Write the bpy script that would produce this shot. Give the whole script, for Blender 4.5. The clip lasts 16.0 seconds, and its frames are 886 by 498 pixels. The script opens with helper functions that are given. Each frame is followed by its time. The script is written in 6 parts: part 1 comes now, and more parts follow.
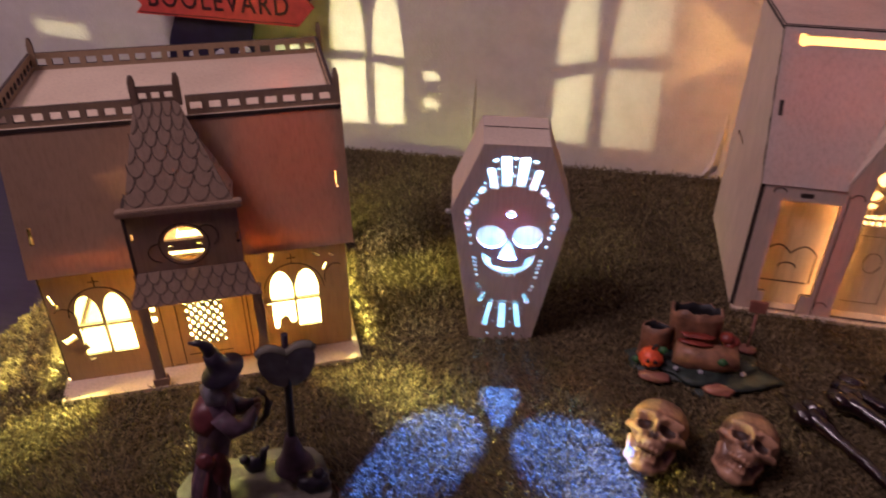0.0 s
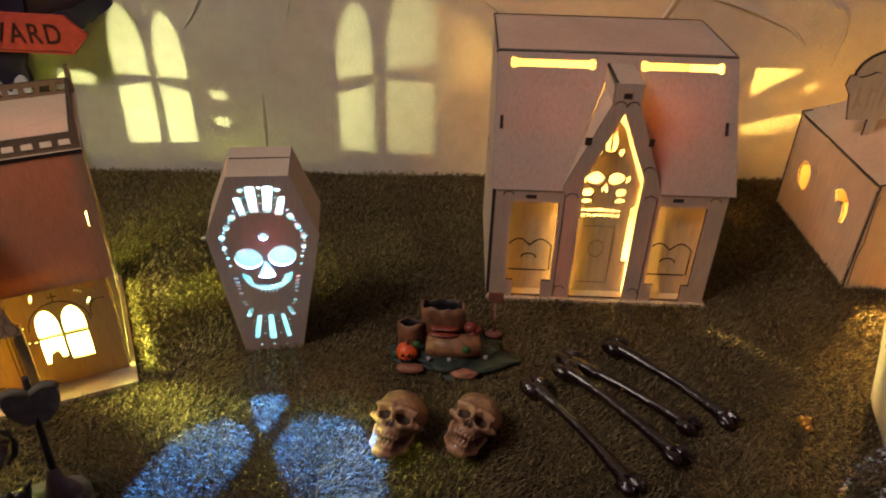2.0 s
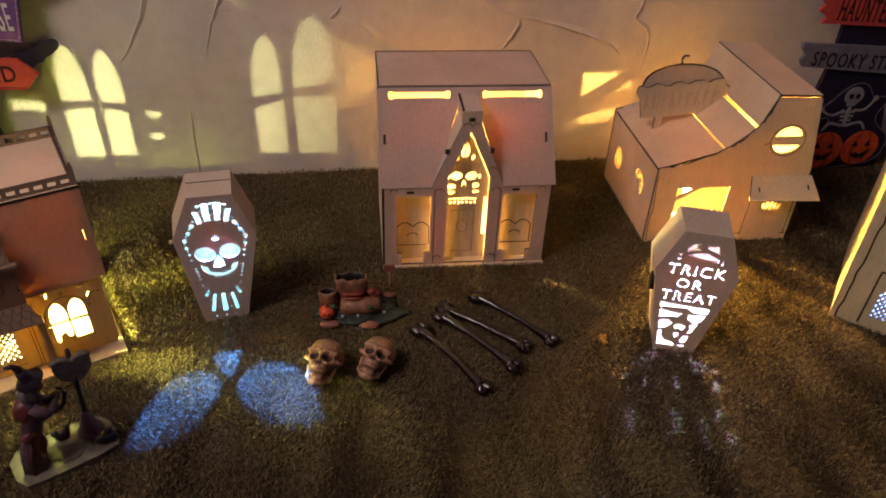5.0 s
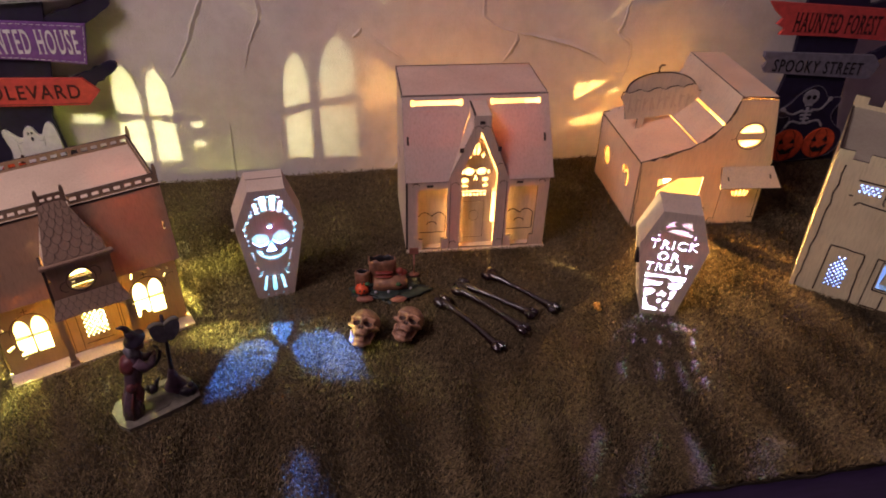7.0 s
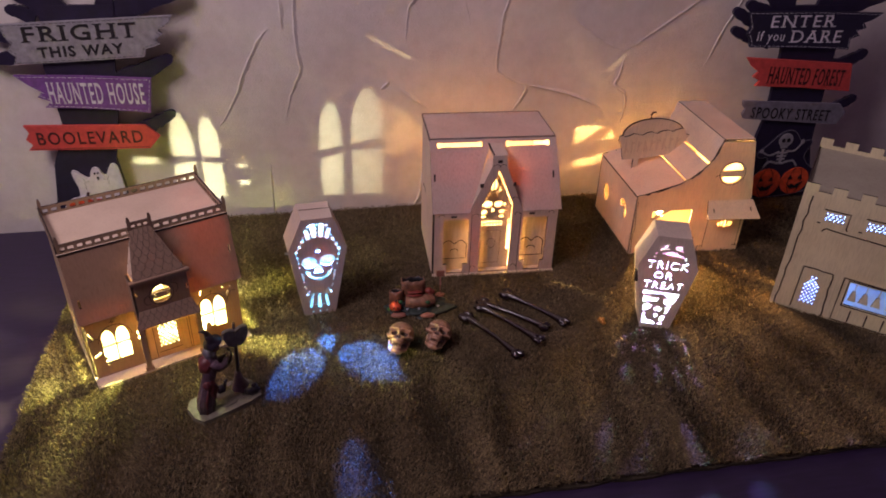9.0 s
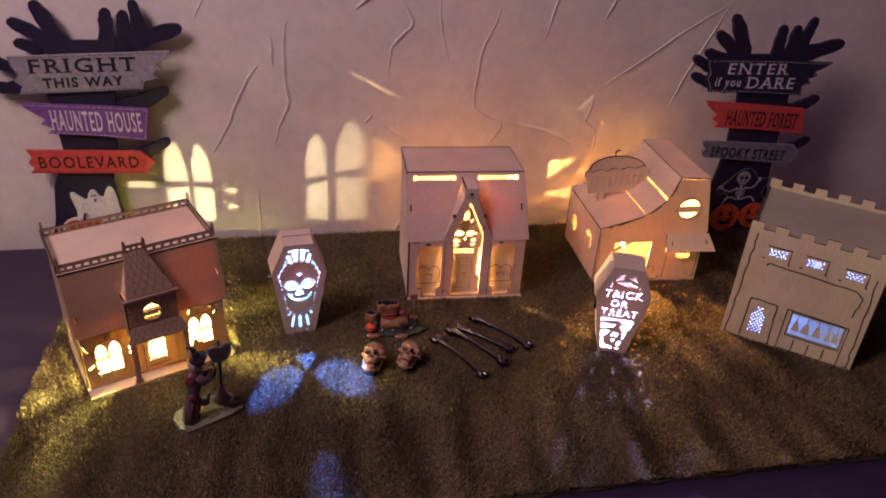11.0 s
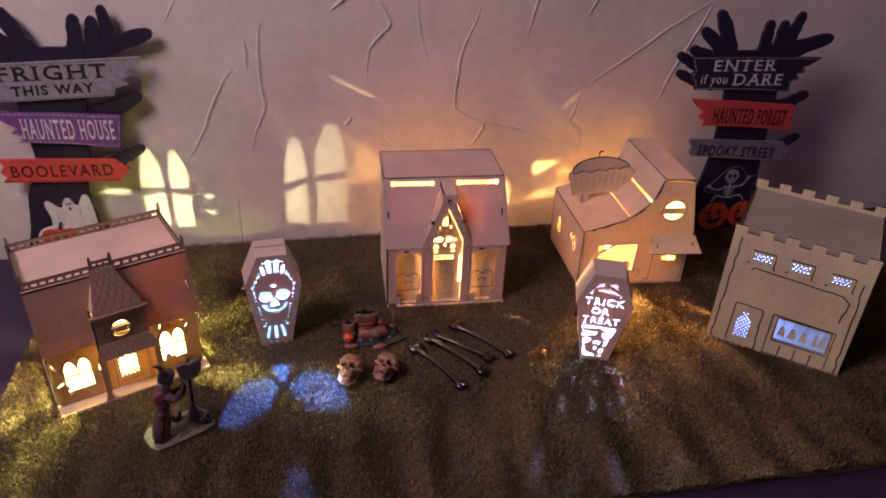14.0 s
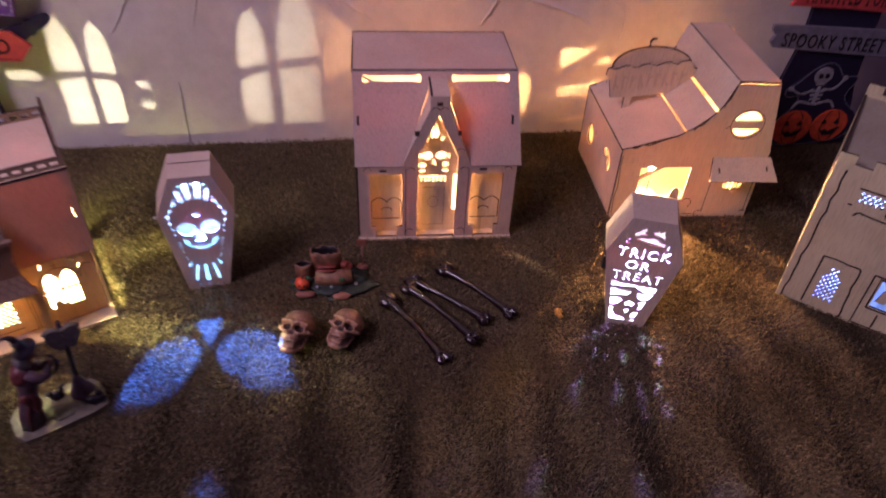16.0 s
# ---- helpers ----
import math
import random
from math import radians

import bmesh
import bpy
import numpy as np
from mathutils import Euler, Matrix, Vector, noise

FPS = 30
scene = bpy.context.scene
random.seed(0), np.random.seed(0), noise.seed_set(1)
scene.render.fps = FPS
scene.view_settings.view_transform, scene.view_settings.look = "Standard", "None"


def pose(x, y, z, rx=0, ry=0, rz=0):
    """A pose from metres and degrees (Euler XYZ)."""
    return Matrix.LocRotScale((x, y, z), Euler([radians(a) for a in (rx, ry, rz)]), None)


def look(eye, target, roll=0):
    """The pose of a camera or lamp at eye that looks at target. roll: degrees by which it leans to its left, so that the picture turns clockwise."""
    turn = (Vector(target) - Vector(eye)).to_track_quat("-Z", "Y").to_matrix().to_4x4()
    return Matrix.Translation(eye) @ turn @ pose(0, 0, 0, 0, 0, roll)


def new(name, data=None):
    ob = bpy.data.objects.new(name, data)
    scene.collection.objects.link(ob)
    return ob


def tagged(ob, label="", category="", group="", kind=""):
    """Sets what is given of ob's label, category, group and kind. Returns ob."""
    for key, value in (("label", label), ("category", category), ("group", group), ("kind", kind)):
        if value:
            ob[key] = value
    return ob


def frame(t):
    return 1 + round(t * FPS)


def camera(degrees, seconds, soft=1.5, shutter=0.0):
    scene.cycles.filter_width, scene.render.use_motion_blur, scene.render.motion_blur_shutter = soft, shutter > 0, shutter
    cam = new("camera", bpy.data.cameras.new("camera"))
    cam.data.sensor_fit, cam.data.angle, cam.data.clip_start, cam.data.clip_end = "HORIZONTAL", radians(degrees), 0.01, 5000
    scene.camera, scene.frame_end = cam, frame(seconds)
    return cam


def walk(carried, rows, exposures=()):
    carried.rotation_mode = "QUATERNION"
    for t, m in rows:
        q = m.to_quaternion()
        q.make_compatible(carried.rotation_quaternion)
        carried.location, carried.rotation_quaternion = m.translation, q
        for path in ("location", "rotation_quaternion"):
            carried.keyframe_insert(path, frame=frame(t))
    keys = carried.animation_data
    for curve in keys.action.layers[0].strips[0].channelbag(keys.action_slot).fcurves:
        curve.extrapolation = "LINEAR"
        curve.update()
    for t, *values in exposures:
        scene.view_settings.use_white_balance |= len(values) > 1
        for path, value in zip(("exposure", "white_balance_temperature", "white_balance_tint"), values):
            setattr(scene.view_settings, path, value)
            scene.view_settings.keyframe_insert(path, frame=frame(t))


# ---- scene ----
cam = camera(62.4, 16.0, soft=1.8, shutter=0.5)
PATH = [
    (0, (-0.1458, -0.4398, 0.3200), (-0.4315, 1.2322, -0.7390), 0.60),
    (0.5, (-0.1234, -0.4570, 0.3210), (-0.3198, 1.2187, -0.7530), 1.20),
    (1, (-0.0962, -0.4645, 0.3340), (-0.1905, 1.2246, -0.7320), 1.40),
    (1.5, (-0.0792, -0.4633, 0.3460), (-0.0908, 1.2186, -0.7370), 1.70),
    (2, (-0.0631, -0.4632, 0.3640), (-0.0104, 1.2130, -0.7250), 1.70),
    (2.5, (-0.0581, -0.4857, 0.3910), (0.0261, 1.1502, -0.7560), 1.40),
    (3, (-0.0507, -0.5110, 0.4150), (0.0687, 1.1407, -0.7070), 1.20),
    (3.5, (-0.0433, -0.5443, 0.4310), (0.1218, 1.0973, -0.6990), 1.60),
    (4, (-0.0445, -0.5888, 0.4570), (0.1641, 1.0675, -0.6430), 1.90),
    (4.2, (-0.0520, -0.6009, 0.4690), (0.2076, 1.0360, -0.6510), 2.70),
    (6.3, (-0.0657, -0.6733, 0.5270), (0.2268, 0.9053, -0.6660), 2.60),
    (6.5, (-0.0853, -0.7082, 0.5360), (0.2301, 0.9108, -0.5960), 3.30),
    (7, (-0.1092, -0.7335, 0.5470), (0.1992, 0.8694, -0.6080), 1.80),
    (7.5, (-0.1163, -0.7718, 0.5610), (0.2438, 0.8602, -0.5380), 2.00),
    (8, (-0.1277, -0.8076, 0.5640), (0.2424, 0.8479, -0.4960), 2.10),
    (8.5, (-0.1484, -0.8264, 0.5770), (0.2344, 0.8549, -0.4360), 2.10),
    (9, (-0.1692, -0.8443, 0.5900), (0.1645, 0.8265, -0.4580), 1.80),
    (11.3, (-0.1552, -0.9050, 0.6490), (0.2060, 0.7876, -0.3540), 3.40),
    (11.5, (-0.1552, -0.9050, 0.6540), (0.2055, 0.7835, -0.3540), 2.60),
    (12, (-0.1483, -0.9041, 0.6540), (0.2298, 0.7827, -0.3530), 2.90),
    (12.5, (-0.1446, -0.8935, 0.6480), (0.1805, 0.7893, -0.3820), 2.90),
    (13, (-0.1379, -0.8836, 0.6450), (0.1953, 0.7842, -0.4060), 2.80),
    (13.5, (-0.1319, -0.8828, 0.6490), (0.1822, 0.7916, -0.3990), 2.70),
    (14, (-0.1154, -0.8776, 0.6540), (0.2328, 0.7982, -0.3810), 2.50),
    (14.5, (-0.1092, -0.8485, 0.6500), (0.2302, 0.8100, -0.4150), 3.10),
    (15, (-0.1016, -0.8142, 0.6400), (0.2190, 0.8267, -0.4570), 2.90),
    (15.5, (-0.0719, -0.7407, 0.6100), (0.2087, 0.8435, -0.5790), 3.00),
    (16, (-0.0205, -0.6412, 0.5550), (0.2279, 0.8581, -0.7450), 3.10),
]
# the exposure and white balance drift while the lanterns change
DRIFT = [(0, -0.22, 6340, 25), (0.5, -0.73, 7440, -14), (1, -0.72, 6240, 42), (1.5, -0.21, 5940, 27), (2, -0.25, 7350, -12), (2.5, -0.31, 7270, -16), (3, -0.5, 6240, 27), (3.5, -0.18, 5430, 32), (4, -0.21, 7000, -20), (6.5, -0.14, 7200, 35), (7, 0.0, 6390, 14), (7.5, 0.02, 6030, 22), (8, 0.03, 6800, 25), (8.5, 0.04, 6920, 18), (9, -0.01, 6030, 18), (11.5, 0.03, 6730, 34), (12, 0.06, 6280, 29), (12.5, 0.07, 6300, 24), (13, 0.04, 6720, 32), (13.5, -0.01, 6410, 33), (14, 0.03, 6320, 29), (14.5, 0.03, 6670, 16), (15, 0.0, 6800, 17), (15.5, -0.05, 6150, 34), (16, -0.09, 5620, 41)]
walk(cam, [(t, look(eye, target, roll)) for t, eye, target, roll in PATH], DRIFT)

# ---- light ----
world = bpy.data.worlds.new("room_air")
scene.world = world
world.use_nodes = True
world.node_tree.nodes["Background"].inputs[0].default_value = (0.30, 0.26, 0.34, 1)
world.node_tree.nodes["Background"].inputs[1].default_value = 0.02


def lamp(name, kind, place, power, colour, size=0.0025, target=None, cone=52, blend=0.3):
    d = bpy.data.lights.new(name, kind)
    d.energy, d.color = power, colour
    if kind == "AREA":
        d.shape, d.size = "DISK", size
    else:
        d.shadow_soft_size = size
    if kind == "SPOT":
        d.spot_size, d.spot_blend = radians(cone), blend
    ob = new(name, d)
    ob.matrix_world = look(place, target) if target else Matrix.Translation(place)
    return ob


H1 = pose(-0.428, -0.157, 0, 0, 0, 23.9)
H2 = pose(-0.009, 0.0235, 0, 0, 0, -2.6)
H3 = pose(0.299, 0.043, 0, 0, 0, -4.0)
H4 = pose(0.446, -0.108, 0, 0, 0, -40.3)
C1 = pose(-0.1944, -0.0462, 0, 1.9, 1.3, 7.2)
C2 = pose(0.2411, -0.1337, 0, -0.7, 1.2, -18.7)

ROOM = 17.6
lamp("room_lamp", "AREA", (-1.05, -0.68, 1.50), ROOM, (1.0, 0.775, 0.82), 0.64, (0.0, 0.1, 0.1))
lamp("house_led_and_fill", "POINT", H1 @ Vector((0.100, 0.045, 0.027)), 2.6, (0.94, 0.92, 0.48), 0.0012)
# second beam at the same LED, added to brighten the wall behind
lamp("house_led_and_fill", "SPOT", H1 @ Vector((0.100, 0.045, 0.027)), 6.2, (0.94, 0.93, 0.52), 0.0012, H1 @ Vector((0.104, 0.120, 0.045)), 150, 0.7)
# next three unseen, added to light the grass in front and at the sides
lamp("house_led_and_fill", "SPOT", H1 @ Vector((0.090, 0.066, 0.070)), 21.0, (0.88, 0.88, 0.24), 0.012, H1 @ Vector((0.090, -0.060, 0.020)), 165, 0.3)
lamp("house_led_and_fill", "POINT", H1 @ Vector((0.090, 0.090, 0.074)), 3.6, (0.84, 0.89, 0.20), 0.014)
lamp("house_led_and_fill", "SPOT", H1 @ Vector((0.110, 0.092, 0.082)), 6.0, (0.84, 0.89, 0.20), 0.016, H1 @ Vector((0.240, 0.092, 0.0)), 100, 0.6)
# unseen, added to redden the right half of the roof
lamp("house_led_and_fill", "POINT", H1 @ Vector((0.158, 0.080, 0.140)), 2.6, (1.0, 0.66, 0.30), 0.003)
# unseen, added for the glints beside the tower
lamp("house_led_and_fill", "POINT", H1 @ Vector((0.0895, 0.0215, 0.1400)), 0.26, (1.0, 0.70, 0.28), 0.001)
lamp("house_led_and_fill", "POINT", H2 @ Vector((0.062, 0.058, 0.047)), 4.3, (1.0, 0.74, 0.30), 0.0018)
# unseen loft fill, added to redden the roof and whiten its slots
lamp("house_led_and_fill", "POINT", H2 @ Vector((0.1220, 0.0480, 0.1420)), 0.45, (1.0, 0.70, 0.30), 0.002)
lamp("house_led_and_fill", "POINT", H3 @ Vector((0.0527, 0.0295, 0.0525)), 9.5, (1.0, 0.53, 0.14), 0.0012)
# unseen rear fill, added to warm the wall behind this house
lamp("house_led_and_fill", "POINT", H3 @ Vector((0.085, 0.110, 0.098)), 0.7, (1.0, 0.58, 0.18), 0.004)
lamp("house_led_and_fill", "POINT", H4 @ Vector((0.085, 0.075, 0.060)), 3.0, (0.12, 0.22, 1.0), 0.003)
lamp("coffin_led_and_fill", "SPOT", C1 @ Vector((0.0223, 0.0365, 0.1115)), 42.0, (0.05, 0.20, 1.0), 0.0010, C1 @ Vector((0.0218, 0.0, 0.0890)), 46, 0.2)
# three fills added inside the skull coffin, the red one for its forehead
lamp("coffin_led_and_fill", "POINT", C1 @ Vector((0.0225, 0.030, 0.118)), 0.50, (0.09, 0.46, 1.0), 0.0015)
lamp("coffin_led_and_fill", "POINT", C1 @ Vector((0.0275, 0.0120, 0.1060)), 0.085, (1.0, 0.16, 0.12), 0.002)
lamp("coffin_led_and_fill", "POINT", C1 @ Vector((0.0212, 0.036, 0.040)), 0.25, (0.09, 0.44, 1.0), 0.0015)
for dx, c, p in ((-0.0004, (0.30, 1.0, 0.62), 2.0), (0.0004, (0.38, 0.28, 1.0), 7.5)):
    lamp("coffin_led_and_fill", "SPOT", C2 @ Vector((0.0135 + dx, 0.030, 0.108)), p, c, 0.0009, C2 @ Vector((0.0170, -0.020, 0.055)), 125, 0.35)


# ---- materials ----
def nodes_of(name):
    m = bpy.data.materials.new(name)
    m.use_nodes = True
    t = m.node_tree
    return m, t, t.nodes["Principled BSDF"]


def node(t, kind, **inputs):
    n = t.nodes.new(kind)
    for k, v in inputs.items():
        n.inputs[k.replace("_", " ")].default_value = v
    return n


def noisy(t, scale, stretch=(1, 1, 1), detail=4.0, rough=0.55):
    co = t.nodes.new("ShaderNodeTexCoord")
    mp = t.nodes.new("ShaderNodeMapping")
    mp.inputs["Scale"].default_value = stretch
    t.links.new(co.outputs["Object"], mp.inputs["Vector"])
    n = node(t, "ShaderNodeTexNoise", Scale=scale, Detail=detail, Roughness=rough)
    t.links.new(mp.outputs["Vector"], n.inputs["Vector"])
    return n


def ramp(t, src, stops):
    r = t.nodes.new("ShaderNodeValToRGB")
    e = r.color_ramp.elements
    while len(e) < len(stops):
        e.new(0.5)
    for el, (p, c) in zip(e, stops):
        el.position, el.color = p, (*c, 1)
    t.links.new(src, r.inputs[0])
    return r


def mix(t, a, b, factor, blend="MIX"):
    m = t.nodes.new("ShaderNodeMix")
    m.data_type, m.blend_type = "RGBA", blend
    if isinstance(factor, float):
        m.inputs[0].default_value = factor
    else:
        t.links.new(factor, m.inputs[0])
    for s, v in ((6, a), (7, b)):
        if isinstance(v, tuple):
            m.inputs[s].default_value = (*v, 1)
        else:
            t.links.new(v, m.inputs[s])
    return m.outputs[2]


def bump(t, p, src, strength, distance):
    b = node(t, "ShaderNodeBump", Strength=strength, Distance=distance)
    t.links.new(src, b.inputs["Height"])
    t.links.new(b.outputs[0], p.inputs["Normal"])


def shade(c, k):
    return tuple(min(1.0, v * k) for v in c)


def plain(name, colour, rough=0.6, scale=60, vary=0.18, rel=0.15, dist=0.0006, metal=0.0, coat=0.0, stretch=(1, 1, 1)):
    m, t, p = nodes_of(name)
    n = noisy(t, scale, stretch)
    n2 = noisy(t, scale * 0.13)
    r = ramp(t, n.outputs["Fac"], [(0.25, shade(colour, 1 - vary)), (0.75, shade(colour, 1 + vary))])
    r2 = ramp(t, n2.outputs["Fac"], [(0.3, (0.78, 0.78, 0.78)), (0.7, (1, 1, 1))])
    t.links.new(mix(t, r.outputs[0], r2.outputs[0], 0.6, "MULTIPLY"), p.inputs["Base Color"])
    p.inputs["Roughness"].default_value, p.inputs["Metallic"].default_value = rough, metal
    p.inputs["Coat Weight"].default_value = coat
    if rel:
        bump(t, p, n.outputs["Fac"], rel, dist)
    return m


def veneer(name, colour, glow=0.25, along=(60, 60, 6), blotch_dark=0.0, through_light=(0.95, 0.30, 0.15)):
    """Thin laser-cut plywood: long grain, pale blotches, and a little reddish light that comes through the sheet."""
    m, t, p = nodes_of(name)
    grain = noisy(t, 9, along, 6.0, 0.65)
    blotch = noisy(t, 14, (1, 1, 1), 3.0)
    fleck = noisy(t, 220, (1, 1, 0.25), 2.0)
    r = ramp(t, grain.outputs["Fac"], [(0.25, shade(colour, 0.78)), (0.5, colour), (0.8, shade(colour, 1.14))])
    # the dark blotches are deepened by a set amount
    b = ramp(t, blotch.outputs["Fac"], [(0.3, (0.80 - blotch_dark, 0.76 - blotch_dark, 0.74 - blotch_dark)), (0.62, (1, 1, 1))])
    f = ramp(t, fleck.outputs["Fac"], [(0.28, (0.72, 0.66, 0.6)), (0.42, (1, 1, 1))])
    c = mix(t, mix(t, r.outputs[0], b.outputs[0], 0.75, "MULTIPLY"), f.outputs[0], 0.22, "MULTIPLY")
    t.links.new(c, p.inputs["Base Color"])
    p.inputs["Roughness"].default_value = 0.62
    bump(t, p, grain.outputs["Fac"], 0.25, 0.0004)
    tr = node(t, "ShaderNodeBsdfTranslucent", Color=(*through_light, 1))
    ms = t.nodes.new("ShaderNodeMixShader")
    ms.inputs[0].default_value = glow
    t.links.new(p.outputs[0], ms.inputs[1])
    t.links.new(tr.outputs[0], ms.inputs[2])
    t.links.new(ms.outputs[0], t.nodes["Material Output"].inputs["Surface"])
    return m


WOOD = veneer("pink_plywood", (0.65, 0.50, 0.385), 0.055)
WOOD_ROOF = veneer("rosy_plywood", (0.59, 0.48, 0.40), 0.085, (60, 60, 6), 0.0, (0.98, 0.36, 0.15))
# gothic house: darker tones carry the shade of sides turned from the light
WOOD_DARK = veneer("shaded_roof_plywood", (0.41, 0.255, 0.155), 0.055, (60, 60, 6), 0.1, (0.95, 0.38, 0.17))
WOOD_TOWER_SHADED = veneer("shaded_tower_plywood", (0.29, 0.19, 0.125), 0.012, (60, 60, 6), 0.1)
WOOD_WALL = veneer("shaded_wall_plywood", (0.41, 0.29, 0.185), 0.045, (60, 60, 6), 0.1, (0.95, 0.56, 0.22))
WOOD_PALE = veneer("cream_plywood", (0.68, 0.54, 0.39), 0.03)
WOOD_WARM = veneer("warm_plywood", (0.74, 0.62, 0.44), 0.070, (60, 60, 6), 0.0, (1.0, 0.62, 0.27))
WOOD_IN = veneer("inner_plywood", (0.58, 0.46, 0.33), 0.0045)
WOOD_THICK = veneer("cream_side_plywood", (0.64, 0.50, 0.39), 0.004)
WOOD_GREEN = veneer("straw_plywood", (0.72, 0.64, 0.385), 0.03)
# back boards pass extra tinted light, an added glow on the wall behind
BACK_GLOW_YELLOW = veneer("glow_back_plywood", (0.42, 0.33, 0.20), 0.27, (60, 60, 6), 0.0, (0.80, 0.90, 0.50))
BACK_GLOW_WARM = veneer("glow_crypt_back_plywood", (0.60, 0.46, 0.32), 0.30, (60, 60, 6), 0.0, (1.0, 0.80, 0.50))
BACK_GLOW_ORANGE = veneer("glow_warm_back_plywood", (0.60, 0.46, 0.32), 0.55, (60, 60, 6), 0.0, (1.0, 0.92, 0.60))
WOOD_COFFIN = veneer("smooth_plywood", (0.62, 0.51, 0.40), 0.035)
WOOD_LID = veneer("thin_lid_plywood", (0.62, 0.50, 0.40), 0.06, (60, 60, 6), 0.0, (0.95, 0.22, 0.16))
SCORCH = plain("scorched_line", (0.130, 0.088, 0.06), 0.8, 300, 0.4)
CHAR = plain("burnt_edge", (0.045, 0.026, 0.018), 0.8, 300, 0.5)
LEAF_DARK = plain("dark_paint", (0.014, 0.009, 0.032), 0.55, 90, 0.35)
GREY_PAINT = plain("grey_sign_paint", (0.31, 0.30, 0.31), 0.6, 110, 0.3)
PURPLE = plain("purple_sign_paint", (0.19, 0.07, 0.27), 0.6, 110, 0.3)
RED = plain("coral_sign_paint", (0.62, 0.075, 0.060), 0.6, 110, 0.22)
NAVY = plain("navy_sign_paint", (0.014, 0.012, 0.034), 0.6, 110, 0.3)
SLATE = plain("slate_sign_paint", (0.20, 0.19, 0.22), 0.6, 110, 0.3)
INK = plain("black_lettering", (0.012, 0.010, 0.012), 0.6, 120, 0.3)
CHALK = plain("white_lettering", (0.72, 0.70, 0.72), 0.6, 120, 0.15)
PUMPKIN = plain("orange_paint", (0.75, 0.10, 0.03), 0.5, 140, 0.3)
BROWN_INK = plain("dark_brown_lettering", (0.06, 0.012, 0.010), 0.6, 120, 0.3)


def plaster():
    m, t, p = nodes_of("troweled_plaster")
    a, b, c = noisy(t, 7, (1, 1, 1), 5), noisy(t, 55, (1, 1, 1), 5, 0.7), noisy(t, 420, (1, 1, 1), 2)
    r = ramp(t, a.outputs["Fac"], [(0.3, (0.64, 0.595, 0.525)), (0.7, (0.75, 0.71, 0.64))])
    s = ramp(t, b.outputs["Fac"], [(0.25, (0.84, 0.83, 0.80)), (0.62, (1, 1, 1))])
    t.links.new(mix(t, r.outputs[0], s.outputs[0], 0.7, "MULTIPLY"), p.inputs["Base Color"])
    p.inputs["Roughness"].default_value = 0.75
    add = node(t, "ShaderNodeMath")
    add.operation = "MULTIPLY_ADD"
    t.links.new(b.outputs["Fac"], add.inputs[0])
    add.inputs[1].default_value = 0.8
    t.links.new(c.outputs["Fac"], add.inputs[2])
    bump(t, p, add.outputs[0], 0.5, 0.0014)
    return m


PLASTER = plaster()


def turf():
    m, t, p = nodes_of("artificial_turf")
    g = t.nodes.new("ShaderNodeNewGeometry")
    isl = ramp(t, g.outputs["Random Per Island"], [(0.0, (0.070, 0.051, 0.027)), (0.35, (0.122, 0.090, 0.046)), (0.75, (0.178, 0.133, 0.067)), (1.0, (0.26, 0.20, 0.108))])
    big = noisy(t, 9, (1, 1, 1), 4)
    r = ramp(t, big.outputs["Fac"], [(0.3, (0.62, 0.60, 0.55)), (0.7, (1.0, 1.0, 1.0))])
    t.links.new(mix(t, isl.outputs[0], r.outputs[0], 0.8, "MULTIPLY"), p.inputs["Base Color"])
    p.inputs["Roughness"].default_value = 0.75
    p.inputs["Specular IOR Level"].default_value = 0.2
    return m


TURF = turf()
BACKING = plain("turf_backing", (0.040, 0.029, 0.014), 0.9, 260, 0.5, 0.5, 0.001)
TABLE = plain("dark_table_wood", (0.024, 0.013, 0.042), 0.5, 30, 0.3, 0.1, 0.0005, stretch=(1, 8, 8))
# lilac picked so the unseen walls bounce purple into dark parts
PAINT = plain("lilac_bounce_paint", (0.46, 0.36, 0.56), 0.8, 20, 0.06)
CARPET = plain("carpet", (0.12, 0.09, 0.09), 0.95, 200, 0.3)
PLASTIC = plain("white_plastic", (0.75, 0.73, 0.70), 0.4, 80, 0.05)
METAL = plain("dull_metal", (0.45, 0.43, 0.42), 0.35, 200, 0.1, metal=1.0)


# ---- building helpers ----
def part(name, bm, material, parent=None, label=""):
    """Links a bmesh (or a finished mesh) as one object under a thing."""
    if isinstance(bm, bpy.types.Mesh):
        me = bm
    else:
        me = bpy.data.meshes.new(name)
        bm.to_mesh(me)
        bm.free()
    for m in material if isinstance(material, (list, tuple)) else (material,):
        me.materials.append(m)
    ob = new(name, me)
    ob.parent = parent
    if label:
        ob["label"] = label
    return ob


def thing(name, m, label, category, group=""):
    ob = new(name)
    ob.empty_display_size = 0.02
    ob.matrix_world = m
    return tagged(ob, label, category, group)


def axes(o, u, w):
    """The matrix of a sheet: u runs along its width, w up it, its thickness goes backwards."""
    u, w = Vector(u).normalized(), Vector(w).normalized()
    w = (w - u * w.dot(u)).normalized()
    y = w.cross(u)
    return Matrix(((u.x, y.x, w.x, o[0]), (u.y, y.y, w.y, o[1]), (u.z, y.z, w.z, o[2]), (0, 0, 0, 1)))


def area(loop):
    return 0.5 * sum(a[0] * b[1] - b[0] * a[1] for a, b in zip(loop, loop[1:] + loop[:1]))


